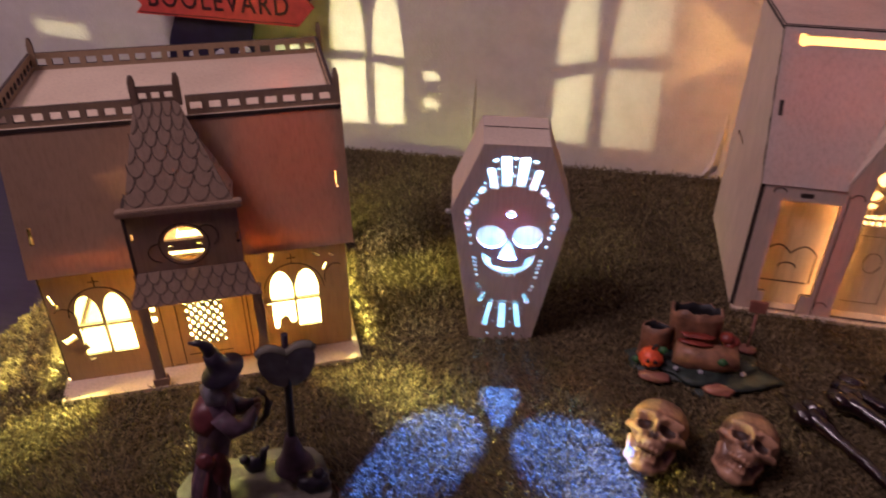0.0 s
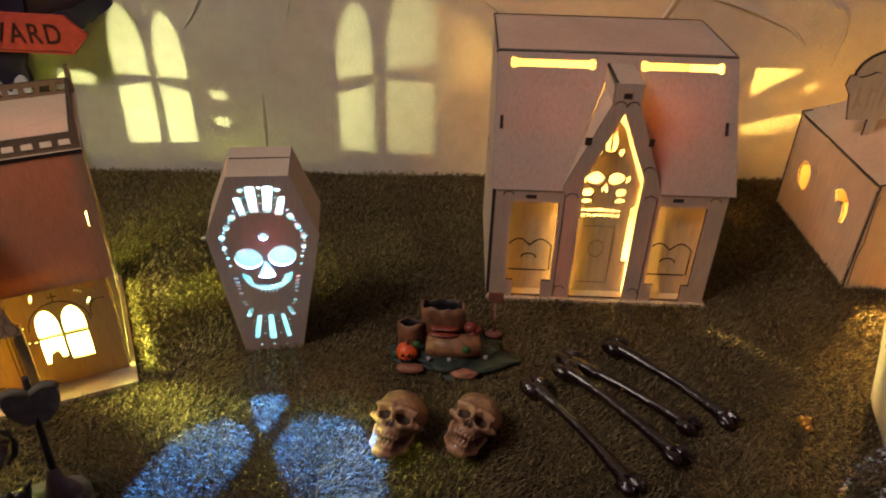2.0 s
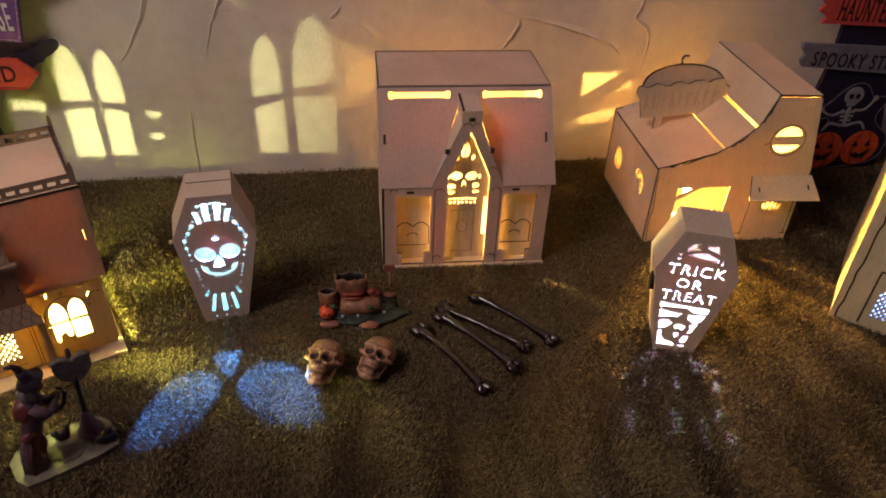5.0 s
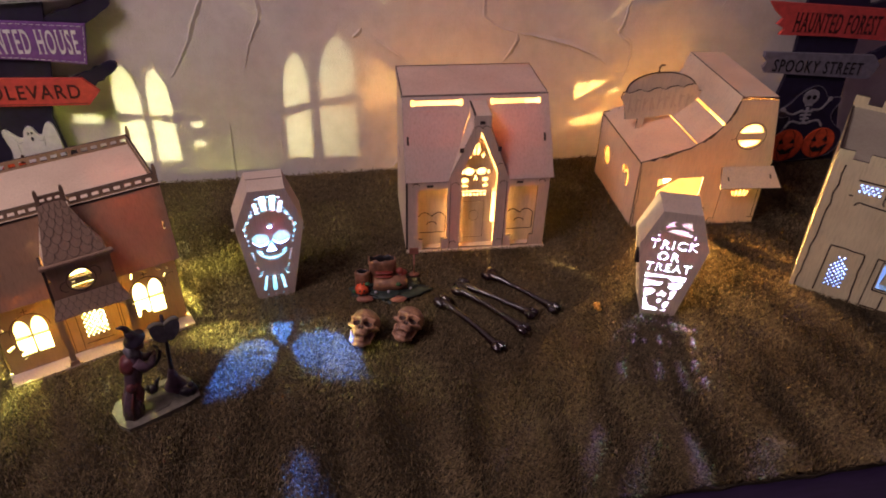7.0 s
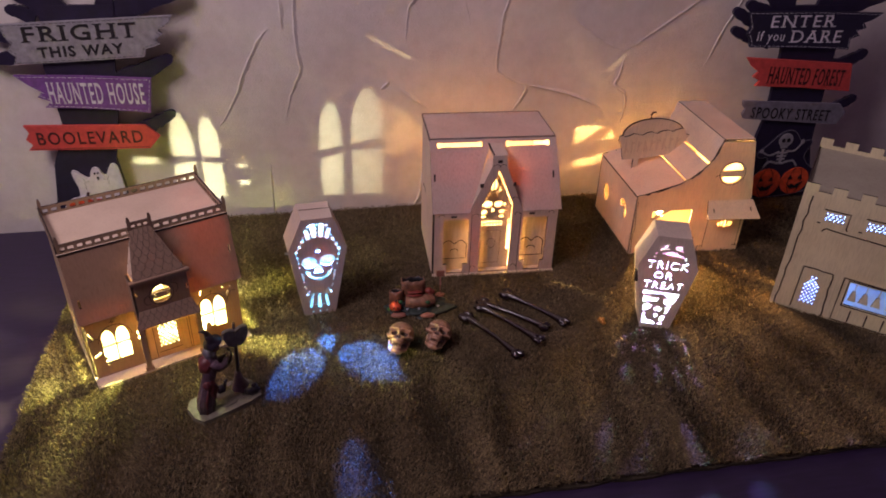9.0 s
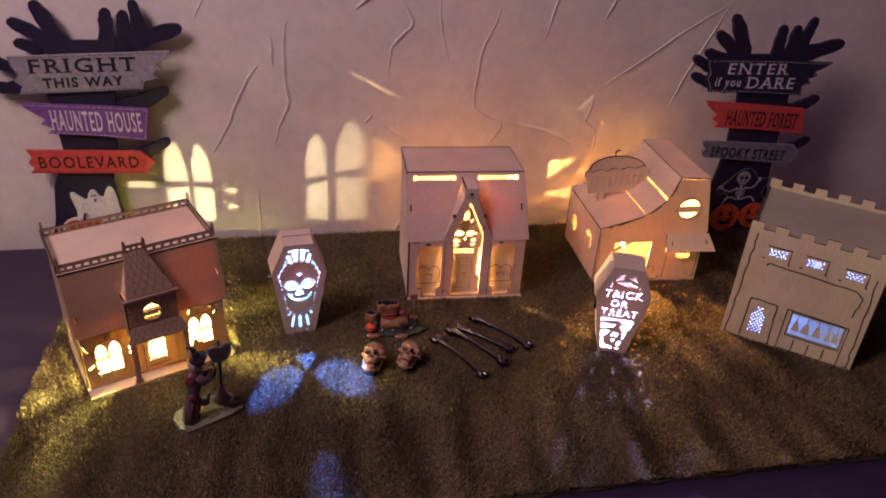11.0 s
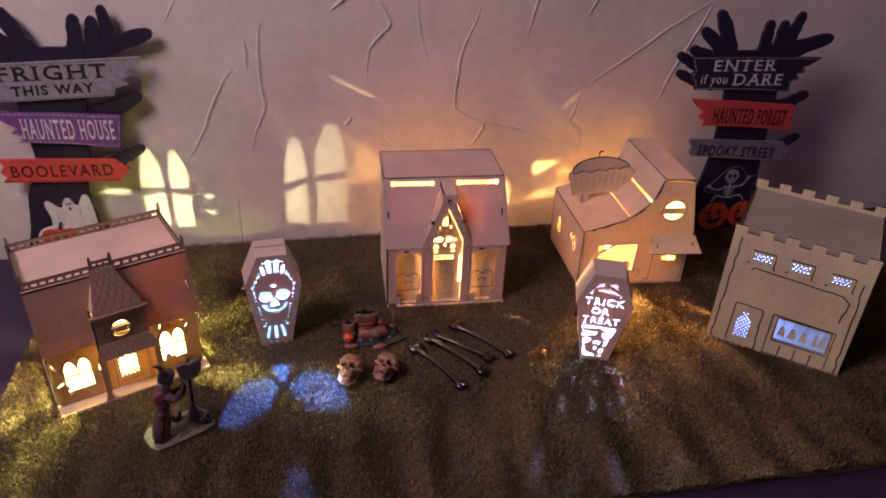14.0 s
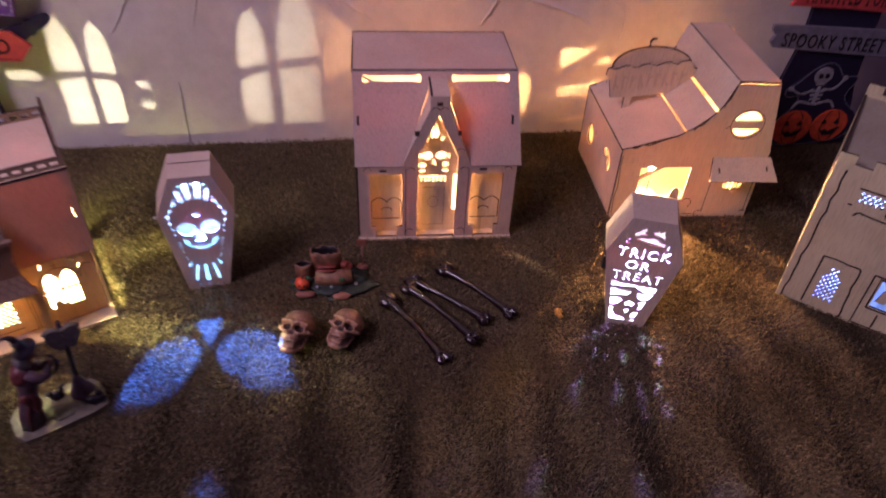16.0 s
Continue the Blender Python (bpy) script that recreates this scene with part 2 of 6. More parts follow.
def sheet(loops, th, m=Matrix()):
    """A bmesh of a flat sheet: the first loop is its outline, the others are cut through it. Faces 0: surface, 1: cut edges."""
    from mathutils.geometry import tessellate_polygon
    loops = [list(l) for l in loops]
    loops = [l if (area(l) > 0) == (i == 0) else l[::-1] for i, l in enumerate(loops)]
    flat = [p for l in loops for p in l]
    tris = tessellate_polygon([[Vector((p[0], p[1], 0)) for p in l] for l in loops])
    bm = bmesh.new()
    f = [bm.verts.new(m @ Vector((p[0], 0, p[1]))) for p in flat]
    b = [bm.verts.new(m @ Vector((p[0], th, p[1]))) for p in flat]
    for i, j, k in tris:
        a = (flat[j][0] - flat[i][0]) * (flat[k][1] - flat[i][1]) - (flat[j][1] - flat[i][1]) * (flat[k][0] - flat[i][0])
        if abs(a) < 1e-13:
            continue
        if a < 0:
            j, k = k, j
        for q in ((f[i], f[j], f[k]), (b[k], b[j], b[i])):
            if not bm.faces.get(q):
                bm.faces.new(q)
    s = 0
    for l in loops:
        n = len(l)
        for i in range(n):
            i0, i1 = s + i, s + (i + 1) % n
            q = bm.faces.new((f[i1], f[i0], b[i0], b[i1]))
            q.material_index = 1
        s += n
    return bm


def panel(name, loops, th, m, mats, parent, label="", extra=()):
    bm = sheet(loops, th, m)
    for l in extra:
        b2 = sheet([l], th, m)
        tmp = bpy.data.meshes.new("tmp")
        b2.to_mesh(tmp)
        b2.free()
        bm.from_mesh(tmp)
        bpy.data.meshes.remove(tmp)
    return part(name, bm, mats, parent, label)


def slab(name, corners, th, mats, parent, label=""):
    """A sheet between four (or three) corners in space, its thickness going behind them."""
    c = [Vector(p) for p in corners]
    n = (c[1] - c[0]).cross(c[-1] - c[0]).normalized() * -th
    bm = bmesh.new()
    f = [bm.verts.new(p) for p in c]
    b = [bm.verts.new(p + n) for p in c]
    bm.faces.new(f)
    bm.faces.new(b[::-1])
    for i in range(len(c)):
        j = (i + 1) % len(c)
        q = bm.faces.new((f[j], f[i], b[i], b[j]))
        q.material_index = 1
    return part(name, bm, mats, parent, label)


def rect(u0, w0, u1, w1):
    return [(u0, w0), (u1, w0), (u1, w1), (u0, w1)]


def rounded(loop, times=2):
    """Cuts the corners of a closed outline until it runs smooth."""
    for _ in range(times):
        loop = [(a[0] + (b[0] - a[0]) * f, a[1] + (b[1] - a[1]) * f) for a, b in zip(loop, loop[1:] + loop[:1]) for f in (0.25, 0.75)]
    return loop


def tilted(cu, cw, a, b, deg):
    c, s = math.cos(radians(deg)), math.sin(radians(deg))
    return [(cu + x * c - y * s, cw + x * s + y * c) for x, y in ((-a / 2, -b / 2), (a / 2, -b / 2), (a / 2, b / 2), (-a / 2, b / 2))]


def oval(cu, cw, ru, rw, n=20, start=0.0, end=360.0, deg=0.0):
    closed = end - start >= 359.9
    k = n if closed else n + 1
    c, s = math.cos(radians(deg)), math.sin(radians(deg))
    out = []
    for i in range(k):
        a = radians(start + (end - start) * i / n)
        x, y = ru * math.cos(a), rw * math.sin(a)
        out.append((cu + x * c - y * s, cw + x * s + y * c))
    return out


def lancet(u0, u1, w0, w1, spring):
    """A pane with a pointed top."""
    mid, n = (u0 + u1) / 2, 5
    pts = [(u0, w0), (u1, w0)]
    for i in range(n + 1):
        a = i / n
        pts.append((u1 - (u1 - mid) * (1 - math.cos(a * math.pi / 2)) ** 0.9, spring + (w1 - spring) * math.sin(a * math.pi / 2) ** 0.95))
    for i in range(n - 1, -1, -1):
        a = i / n
        pts.append((u0 + (mid - u0) * (1 - math.cos(a * math.pi / 2)) ** 0.9, spring + (w1 - spring) * math.sin(a * math.pi / 2) ** 0.95))
    return pts


def ribbon(bm, pts, width, m, proud=0.0003, closed=False):
    """A thin engraved line along pts, as a flat strip a hair proud of its sheet."""
    pts = [Vector((p[0], p[1])) for p in pts]
    if closed:
        pts = pts + pts[:1]
    rows = []
    for i, p in enumerate(pts):
        d = (pts[min(i + 1, len(pts) - 1)] - pts[max(i - 1, 0)])
        if closed and i in (0, len(pts) - 1):
            d = pts[1] - pts[-2]
        d = d.normalized() if d.length > 1e-9 else Vector((1, 0))
        nrm = Vector((-d.y, d.x)) * width / 2
        rows.append([bm.verts.new(m @ Vector((q.x, y, q.y))) for q, y in ((p - nrm, 0.0001), (p - nrm, -proud), (p + nrm, -proud), (p + nrm, 0.0001))])
    for a, b in zip(rows, rows[1:]):
        for k in range(3):
            bm.faces.new((a[k], b[k], b[k + 1], a[k + 1]))


def engraving(lines, width, m, parent, name="engraving", material=None):
    bm = bmesh.new()
    for l in lines:
        ribbon(bm, l[0] if isinstance(l, tuple) and l[1] is True else l, width, m, closed=isinstance(l, tuple) and l[1] is True)
    ob = part(name, bm, material or CHAR, parent)
    if len(lines) > 1:
        ob["kind"] = "stuff"
    return ob


def wavy(a, b, n, amp, seed):
    r = random.Random(seed)
    return [(a[0] + (b[0] - a[0]) * i / n + (r.uniform(-amp, amp) if 0 < i < n else 0), a[1] + (b[1] - a[1]) * i / n + (r.uniform(-amp, amp) if 0 < i < n else 0)) for i in range(n + 1)]


def box(name, lo, hi, material, parent=None, label="", bevel=0.0):
    bm = bmesh.new()
    bmesh.ops.create_cube(bm, size=1)
    for v in bm.verts:
        v.co = Vector([lo[i] + (hi[i] - lo[i]) * (v.co[i] + 0.5) for i in range(3)])
    if bevel:
        bmesh.ops.bevel(bm, geom=bm.edges[:], offset=bevel, segments=2, affect="EDGES")
    return part(name, bm, material, parent, label)


def box_mesh(lo, hi):
    bm = bmesh.new()
    bmesh.ops.create_cube(bm, size=1)
    for v in bm.verts:
        v.co = Vector([lo[i] + (hi[i] - lo[i]) * (v.co[i] + 0.5) for i in range(3)])
    return bm


def lathe(bm, prof, centre=(0, 0, 0), n=24, m=None, idx=0, squash=(1, 1)):
    """Turns a profile of (radius, height) about the z axis."""
    m = m or Matrix.Translation(centre)
    rows = [[bm.verts.new(m @ Vector((r * math.cos(2 * math.pi * i / n) * squash[0], r * math.sin(2 * math.pi * i / n) * squash[1], z))) for i in range(n)] for r, z in prof]
    for a, b in zip(rows, rows[1:]):
        for i in range(n):
            q = bm.faces.new((a[i], a[(i + 1) % n], b[(i + 1) % n], b[i]))
            q.material_index, q.smooth = idx, True
    for row, rev in ((rows[0], True), (rows[-1], False)):
        q = bm.faces.new(row[::-1] if rev else row)
        q.material_index = idx
    return bm


def tube(bm, pts, radii, n=8, idx=0):
    pts = [Vector(p) for p in pts]
    rows = []
    for i, p in enumerate(pts):
        d = (pts[min(i + 1, len(pts) - 1)] - pts[max(i - 1, 0)]).normalized()
        q = d.to_track_quat("Z", "Y")
        rows.append([bm.verts.new(p + q @ Vector((radii[i] * math.cos(2 * math.pi * k / n), radii[i] * math.sin(2 * math.pi * k / n), 0))) for k in range(n)])
    for a, b in zip(rows, rows[1:]):
        for k in range(n):
            f = bm.faces.new((a[k], a[(k + 1) % n], b[(k + 1) % n], b[k]))
            f.material_index, f.smooth = idx, True
    for row in (rows[0][::-1], rows[-1]):
        bm.faces.new(row).material_index = idx
    return bm


def letters(body, bold=0.0, serif=0.0):
    """A filled mesh of the words in the built-in font, with small feet on the stems where serif is set."""
    c = bpy.data.curves.new("words", "FONT")
    c.body, c.resolution_u, c.fill_mode, c.space_character = body, 3, "FRONT", 1.20
    c.offset = bold
    ob = new("words", c)
    dg = bpy.context.evaluated_depsgraph_get()
    me = bpy.data.meshes.new_from_object(ob.evaluated_get(dg))
    bpy.data.objects.remove(ob)
    bpy.data.curves.remove(c)
    if serif:
        bm = bmesh.new()
        bm.from_mesh(me)
        ys = [v.co.y for v in bm.verts]
        for y, up in ((min(ys), 1), (max(ys), -1)):
            ends = [e for e in bm.edges if e.is_boundary and all(abs(v.co.y - y) < 0.03 for v in e.verts) and 0.03 < e.calc_length() < 0.30]
            for e in ends:
                a, b = sorted(v.co.x for v in e.verts)
                for x0, x1 in ((a - serif, a), (b, b + serif)):
                    q = [bm.verts.new((x, yy, 0)) for x, yy in ((x0, y), (x1, y), (x1, y + up * serif * 0.75), (x0, y + up * serif * 0.5))]
                    bm.faces.new(q if up > 0 else q[::-1])
        bm.to_mesh(me)
        bm.free()
    return me


def fitted(me, u0, w0, u1, w1, slant=0.0, lean=0.0):
    xs, ys = [v.co.x for v in me.vertices], [v.co.y for v in me.vertices]
    x0, x1, y0, y1 = min(xs), max(xs), min(ys), max(ys)
    out = []
    for v in me.vertices:
        a, b = (v.co.x - x0) / (x1 - x0), (v.co.y - y0) / (y1 - y0)
        out.append((u0 + (u1 - u0) * a + lean * b, w0 + (w1 - w0) * b + slant * a))
    return out


def lettering(body, u0, w0, u1, w1, m, material, parent, slant=0.0, lean=0.0, name="lettering", bold=0.008, serif=0.0):
    me = letters(body, bold, serif)
    pts = fitted(me, u0, w0, u1, w1, slant, lean)
    bm = bmesh.new()
    bm.from_mesh(me)
    bpy.data.meshes.remove(me)
    bm.verts.ensure_lookup_table()
    for v, p in zip(bm.verts, pts):
        v.co = m @ Vector((p[0], -0.0006, p[1]))
    r = bmesh.ops.extrude_face_region(bm, geom=bm.faces[:])
    back = (m.to_3x3() @ Vector((0, 0.0007, 0)))
    for v in r["geom"]:
        if isinstance(v, bmesh.types.BMVert):
            v.co += back
    bmesh.ops.recalc_face_normals(bm, faces=bm.faces[:])
    for f in bm.faces:
        f.smooth = False
    return part(name, bm, material, parent)


def letter_loops(body, u0, w0, u1, w1, slant=0.0, lean=0.0):
    """The outlines of the words: those to cut out and those that stay standing inside them."""
    me = letters(body, 0.008)
    pts = fitted(me, u0, w0, u1, w1, slant, lean)
    used = {}
    for pl in me.polygons:
        for k in pl.edge_keys:
            used[k] = used.get(k, 0) + 1
    nxt = {}
    for (a, b), n in used.items():
        if n == 1:
            nxt.setdefault(a, []).append(b)
            nxt.setdefault(b, []).append(a)
    loops, seen = [], set()
    for s in nxt:
        if s in seen:
            continue
        loop, prev, cur = [], None, s
        while cur is not None and cur not in seen:
            seen.add(cur)
            loop.append(pts[cur])
            step = [q for q in nxt[cur] if q != prev and q not in seen]
            prev, cur = cur, (step[0] if step else None)
        if len(loop) > 2:
            loops.append(loop)
    bpy.data.meshes.remove(me)

    def inside(p, l):
        hit = False
        for (x0, y0), (x1, y1) in zip(l, l[1:] + l[:1]):
            if (y0 > p[1]) != (y1 > p[1]) and p[0] < x0 + (p[1] - y0) / (y1 - y0) * (x1 - x0):
                hit = not hit
        return hit
    cut = [l for l in loops if not any(inside(l[0], k) for k in loops if k is not l)]
    stay = [l for l in loops if l not in cut]
    return cut, stay


TH = 0.0025


def glow(name, colour, strength):
    m, t, p = nodes_of(name)
    p.inputs["Emission Color"].default_value = (*colour, 1)
    p.inputs["Emission Strength"].default_value = strength
    return m


def led_bulb(m, where, colour, strength, size=0.0018, wired=True):
    """The tiny lens of a lamp, just behind the place that the light starts from, and its wire."""
    ob = thing("led_bulb", m @ Matrix.Translation(where), "tiny bright LED bulb inside a plywood lantern", "light")
    part("lens", lathe(bmesh.new(), [(size * 0.2, -size * 0.9), (size * 0.8, -size * 0.6), (size, 0), (size * 0.8, size * 0.6), (size * 0.2, size * 0.9)], n=12), glow("led_lens", colour, strength), ob)
    if wired:
        part("wire", tube(bmesh.new(), [(0, 0, -size), (0.0006, 0.001, -0.012), (0, 0.002, -where[2] + 0.006)], (0.0004, 0.0004, 0.0004), 5), METAL, ob)
    else:
        part("socket", box_mesh((-0.003, 0.0004, -0.003), (0.003, 0.0022, 0.003)), PLASTIC, ob)


def tealight(m, where, name="led_tealight"):
    ob = thing(name, m @ Matrix.Translation((*where, 0.004)), "small round white plastic LED tea light inside a house", "light")
    part("body", lathe(bmesh.new(), [(0.011, 0), (0.012, 0.002), (0.012, 0.010), (0.0105, 0.0115), (0.004, 0.012)], n=20), PLASTIC, ob)
    return ob


# ---- the room ----
tagged(box("wall_back", (-1.9, 0.283, -0.75), (1.9, 0.383, 1.8), PLASTER), "off-white hand-troweled plaster wall behind the display", "wall", kind="structure")
wall_back = bpy.data.objects["wall_back"]
tagged(box("wall_left", (-2.0, -2.7, -0.75), (-1.9, 0.383, 1.8), PAINT), "unseen room wall, lilac to tint the bounced light", "wall", kind="structure")
tagged(box("wall_right", (1.9, -2.7, -0.75), (2.0, 0.383, 1.8), PAINT), "unseen room wall, lilac to tint the bounced light", "wall", kind="structure")
tagged(box("wall_front", (-2.0, -2.8, -0.75), (2.0, -2.7, 1.8), PAINT), "unseen room wall, lilac to tint the bounced light", "wall", kind="structure")
tagged(box("floor", (-2.0, -2.8, -0.80), (2.0, 0.383, -0.75), CARPET), "dark carpeted room floor", "floor", kind="structure")
tagged(box("ceiling", (-2.0, -2.8, 1.8), (2.0, 0.383, 1.85), PAINT), "unseen room ceiling, lilac to tint the bounced light", "ceiling", kind="structure")


def ridge(*pts, width=0.0040, high=0.0030, seed=0):
    """A raised trowel edge on the wall: steep on one side, feathered out on the other."""
    r = random.Random(seed + int(1000 * abs(pts[0][0])))
    fine = []
    for i, (a, b) in enumerate(zip(pts, pts[1:])):
        p0, p3 = pts[max(i - 1, 0)], pts[min(i + 2, len(pts) - 1)]
        for k in range(6):
            s = k / 6
            fine.append(tuple(0.5 * (2 * a[d] + (b[d] - p0[d]) * s + (2 * p0[d] - 5 * a[d] + 4 * b[d] - p3[d]) * s * s + (3 * a[d] - p0[d] - 3 * b[d] + p3[d]) * s ** 3) + r.uniform(-0.0008, 0.0008) for d in (0, 1)))
    fine.append(pts[-1])
    bm = bmesh.new()
    rows, n = [], len(fine)
    for i, p in enumerate(fine):
        q0, q1 = fine[max(i - 1, 0)], fine[min(i + 1, n - 1)]
        d = Vector((q1[0] - q0[0], q1[1] - q0[1])).normalized()
        nr = Vector((-d.y, d.x)) * width
        k = max(0.12, math.sin(math.pi * (i + 0.5) / n) ** 0.6) * r.uniform(0.8, 1.2)
        rows.append([bm.verts.new((p[0] + nr.x * s * k, 0.2835 - h * k, p[1] + nr.y * s * k)) for s, h in ((-0.35, 0), (-0.1, high), (0.25, high * 0.8), (1.6, 0))])
    for a, b in zip(rows, rows[1:]):
        for k in range(3):
            bm.faces.new((a[k], a[k + 1], b[k + 1], b[k])).smooth = True
    bmesh.ops.recalc_face_normals(bm, faces=bm.faces[:])
    part("plaster_ridge", bm, PLASTER, wall_back)


ridge((-0.219, 0.292), (-0.237, 0.276), (-0.260, 0.234), (-0.284, 0.180), (-0.311, 0.138))
ridge((-0.202, 0.337), (-0.200, 0.289))
ridge((-0.168, 0.360), (-0.178, 0.355), (-0.182, 0.312), (-0.182, 0.260), (-0.179, 0.226), (-0.196, 0.187), (-0.206, 0.146))
ridge((0.000, 0.47), (0.006, 0.399), (0.024, 0.359), (0.004, 0.337), (-0.010, 0.314), (-0.014, 0.261))
ridge((0.067, 0.408), (0.072, 0.354), (0.089, 0.288), width=0.003, high=0.0018)
ridge((0.172, 0.40), (0.164, 0.363), (0.143, 0.316), (0.138, 0.278), (0.134, 0.223), (0.155, 0.201), (0.187, 0.190))
ridge((0.187, 0.190), (0.229, 0.181), (0.296, 0.159), (0.332, 0.135))
ridge((0.187, 0.190), (0.183, 0.174), (0.164, 0.144))
ridge((0.272, 0.44), (0.266, 0.408), (0.258, 0.372), (0.250, 0.329))
ridge((0.395, 0.46), (0.369, 0.408), (0.351, 0.367))
ridge((0.579, 0.399), (0.554, 0.346), (0.518, 0.265), (0.50, 0.21))
ridge((0.355, 0.238), (0.349, 0.206), (0.344, 0.185), (0.366, 0.162), (0.363, 0.111))
ridge((0.242, 0.310), (0.304, 0.264), (0.355, 0.241), width=0.003, high=0.0016)
ridge((0.355, 0.241), (0.43, 0.295), (0.52, 0.36), (0.62, 0.42), width=0.003, high=0.002)
ridge((-0.238, 0.073), (-0.240, -0.03), width=0.0025)
ridge((-0.024, 0.192), (-0.005, 0.175), (0.025, 0.153))
ridge((0.016, 0.054), (0.010, 0.0), (-0.005, -0.03), width=0.005, high=0.004)
ridge((-0.068, 0.378), (-0.041, 0.404), (-0.02, 0.44))
ridge((-0.039, 0.207), (-0.053, 0.192))
ridge((-0.16, 0.098), (-0.165, 0.05), (-0.168, -0.02), width=0.002, high=0.0010)
ridge((0.66, 0.40), (0.70, 0.34), (0.72, 0.28), width=0.003, high=0.002)
ridge((-0.30, 0.44), (-0.29, 0.41), (-0.315, 0.36), width=0.003, high=0.002)

table = thing("table", Matrix(), "dark wooden table carrying the miniature village", "table")
box("tabletop", (-1.25, -0.62, -0.032), (1.15, 0.245, -0.004), TABLE, table, bevel=0.003)
for x in (-1.18, 1.08):
    for y in (-0.55, 0.18):
        box("leg", (x - 0.03, y - 0.03, -0.75), (x + 0.03, y + 0.03, -0.032), TABLE, table)

MAT = (-0.507, -0.373, 0.86, 0.243)
mat = thing("grass_mat", Matrix(), "olive-brown artificial grass mat spread over the table", "mat")


def mat_outline():
    r = random.Random(5)
    x0, y0, x1, y1 = MAT
    pts = [(x0 + (x1 - x0) * i / 60, y0 + r.uniform(-0.002, 0.002)) for i in range(61)]
    pts += [(x1 + r.uniform(-0.002, 0.002), y0 + (y1 - y0) * i / 30) for i in range(1, 31)]
    pts += [(x1 - (x1 - x0) * i / 60, y1 + r.uniform(-0.002, 0.002)) for i in range(1, 61)]
    pts += [(x0 + r.uniform(-0.002, 0.002), y1 - (y1 - y0) * i / 30) for i in range(1, 30)]
    return pts


def ripple(x, y):
    """Soft waves across the mat, growing towards its free front edge."""
    k = np.clip((-0.06 - y) / 0.24, 0, 1)
    w = 0.5 + 0.5 * (0.62 * np.sin(2 * np.pi * (x + 0.16 * y + 0.012 * np.sin(11 * y)) / 0.074 + 1.4 * np.sin(7.3 * x + 1)) + 0.38 * np.sin(2 * np.pi * (x - 0.22 * y + 0.008 * np.sin(17 * y)) / 0.047 + 2.0 * np.sin(5.1 * x)))
    return k * (0.0085 * w * (0.75 + 0.25 * np.sin(5 * x)))


def mat_backing():
    bm = sheet([mat_outline()], 0.0035, axes((0, 0, -0.0005), (1, 0, 0), (0, 1, 0)))
    x0, y0, x1, y1 = MAT
    grid = bmesh.new()
    nx, ny = 170, 60
    rows = [[grid.verts.new((x0 + 0.003 + (x1 - x0 - 0.006) * i / nx, y, float(ripple(x0 + (x1 - x0) * i / nx, y)) - 0.0004)) for i in range(nx + 1)] for y in [y0 + 0.003 + (y1 - y0 - 0.006) * j / ny for j in range(ny + 1)]]
    for a, b in zip(rows, rows[1:]):
        for i in range(nx):
            grid.faces.new((a[i], a[i + 1], b[i + 1], b[i])).smooth = True
    me = bpy.data.meshes.new("tmp")
    grid.to_mesh(me)
    grid.free()
    bm.from_mesh(me)
    bpy.data.meshes.remove(me)
    part("backing", bm, (BACKING, BACKING), mat)


mat_backing()


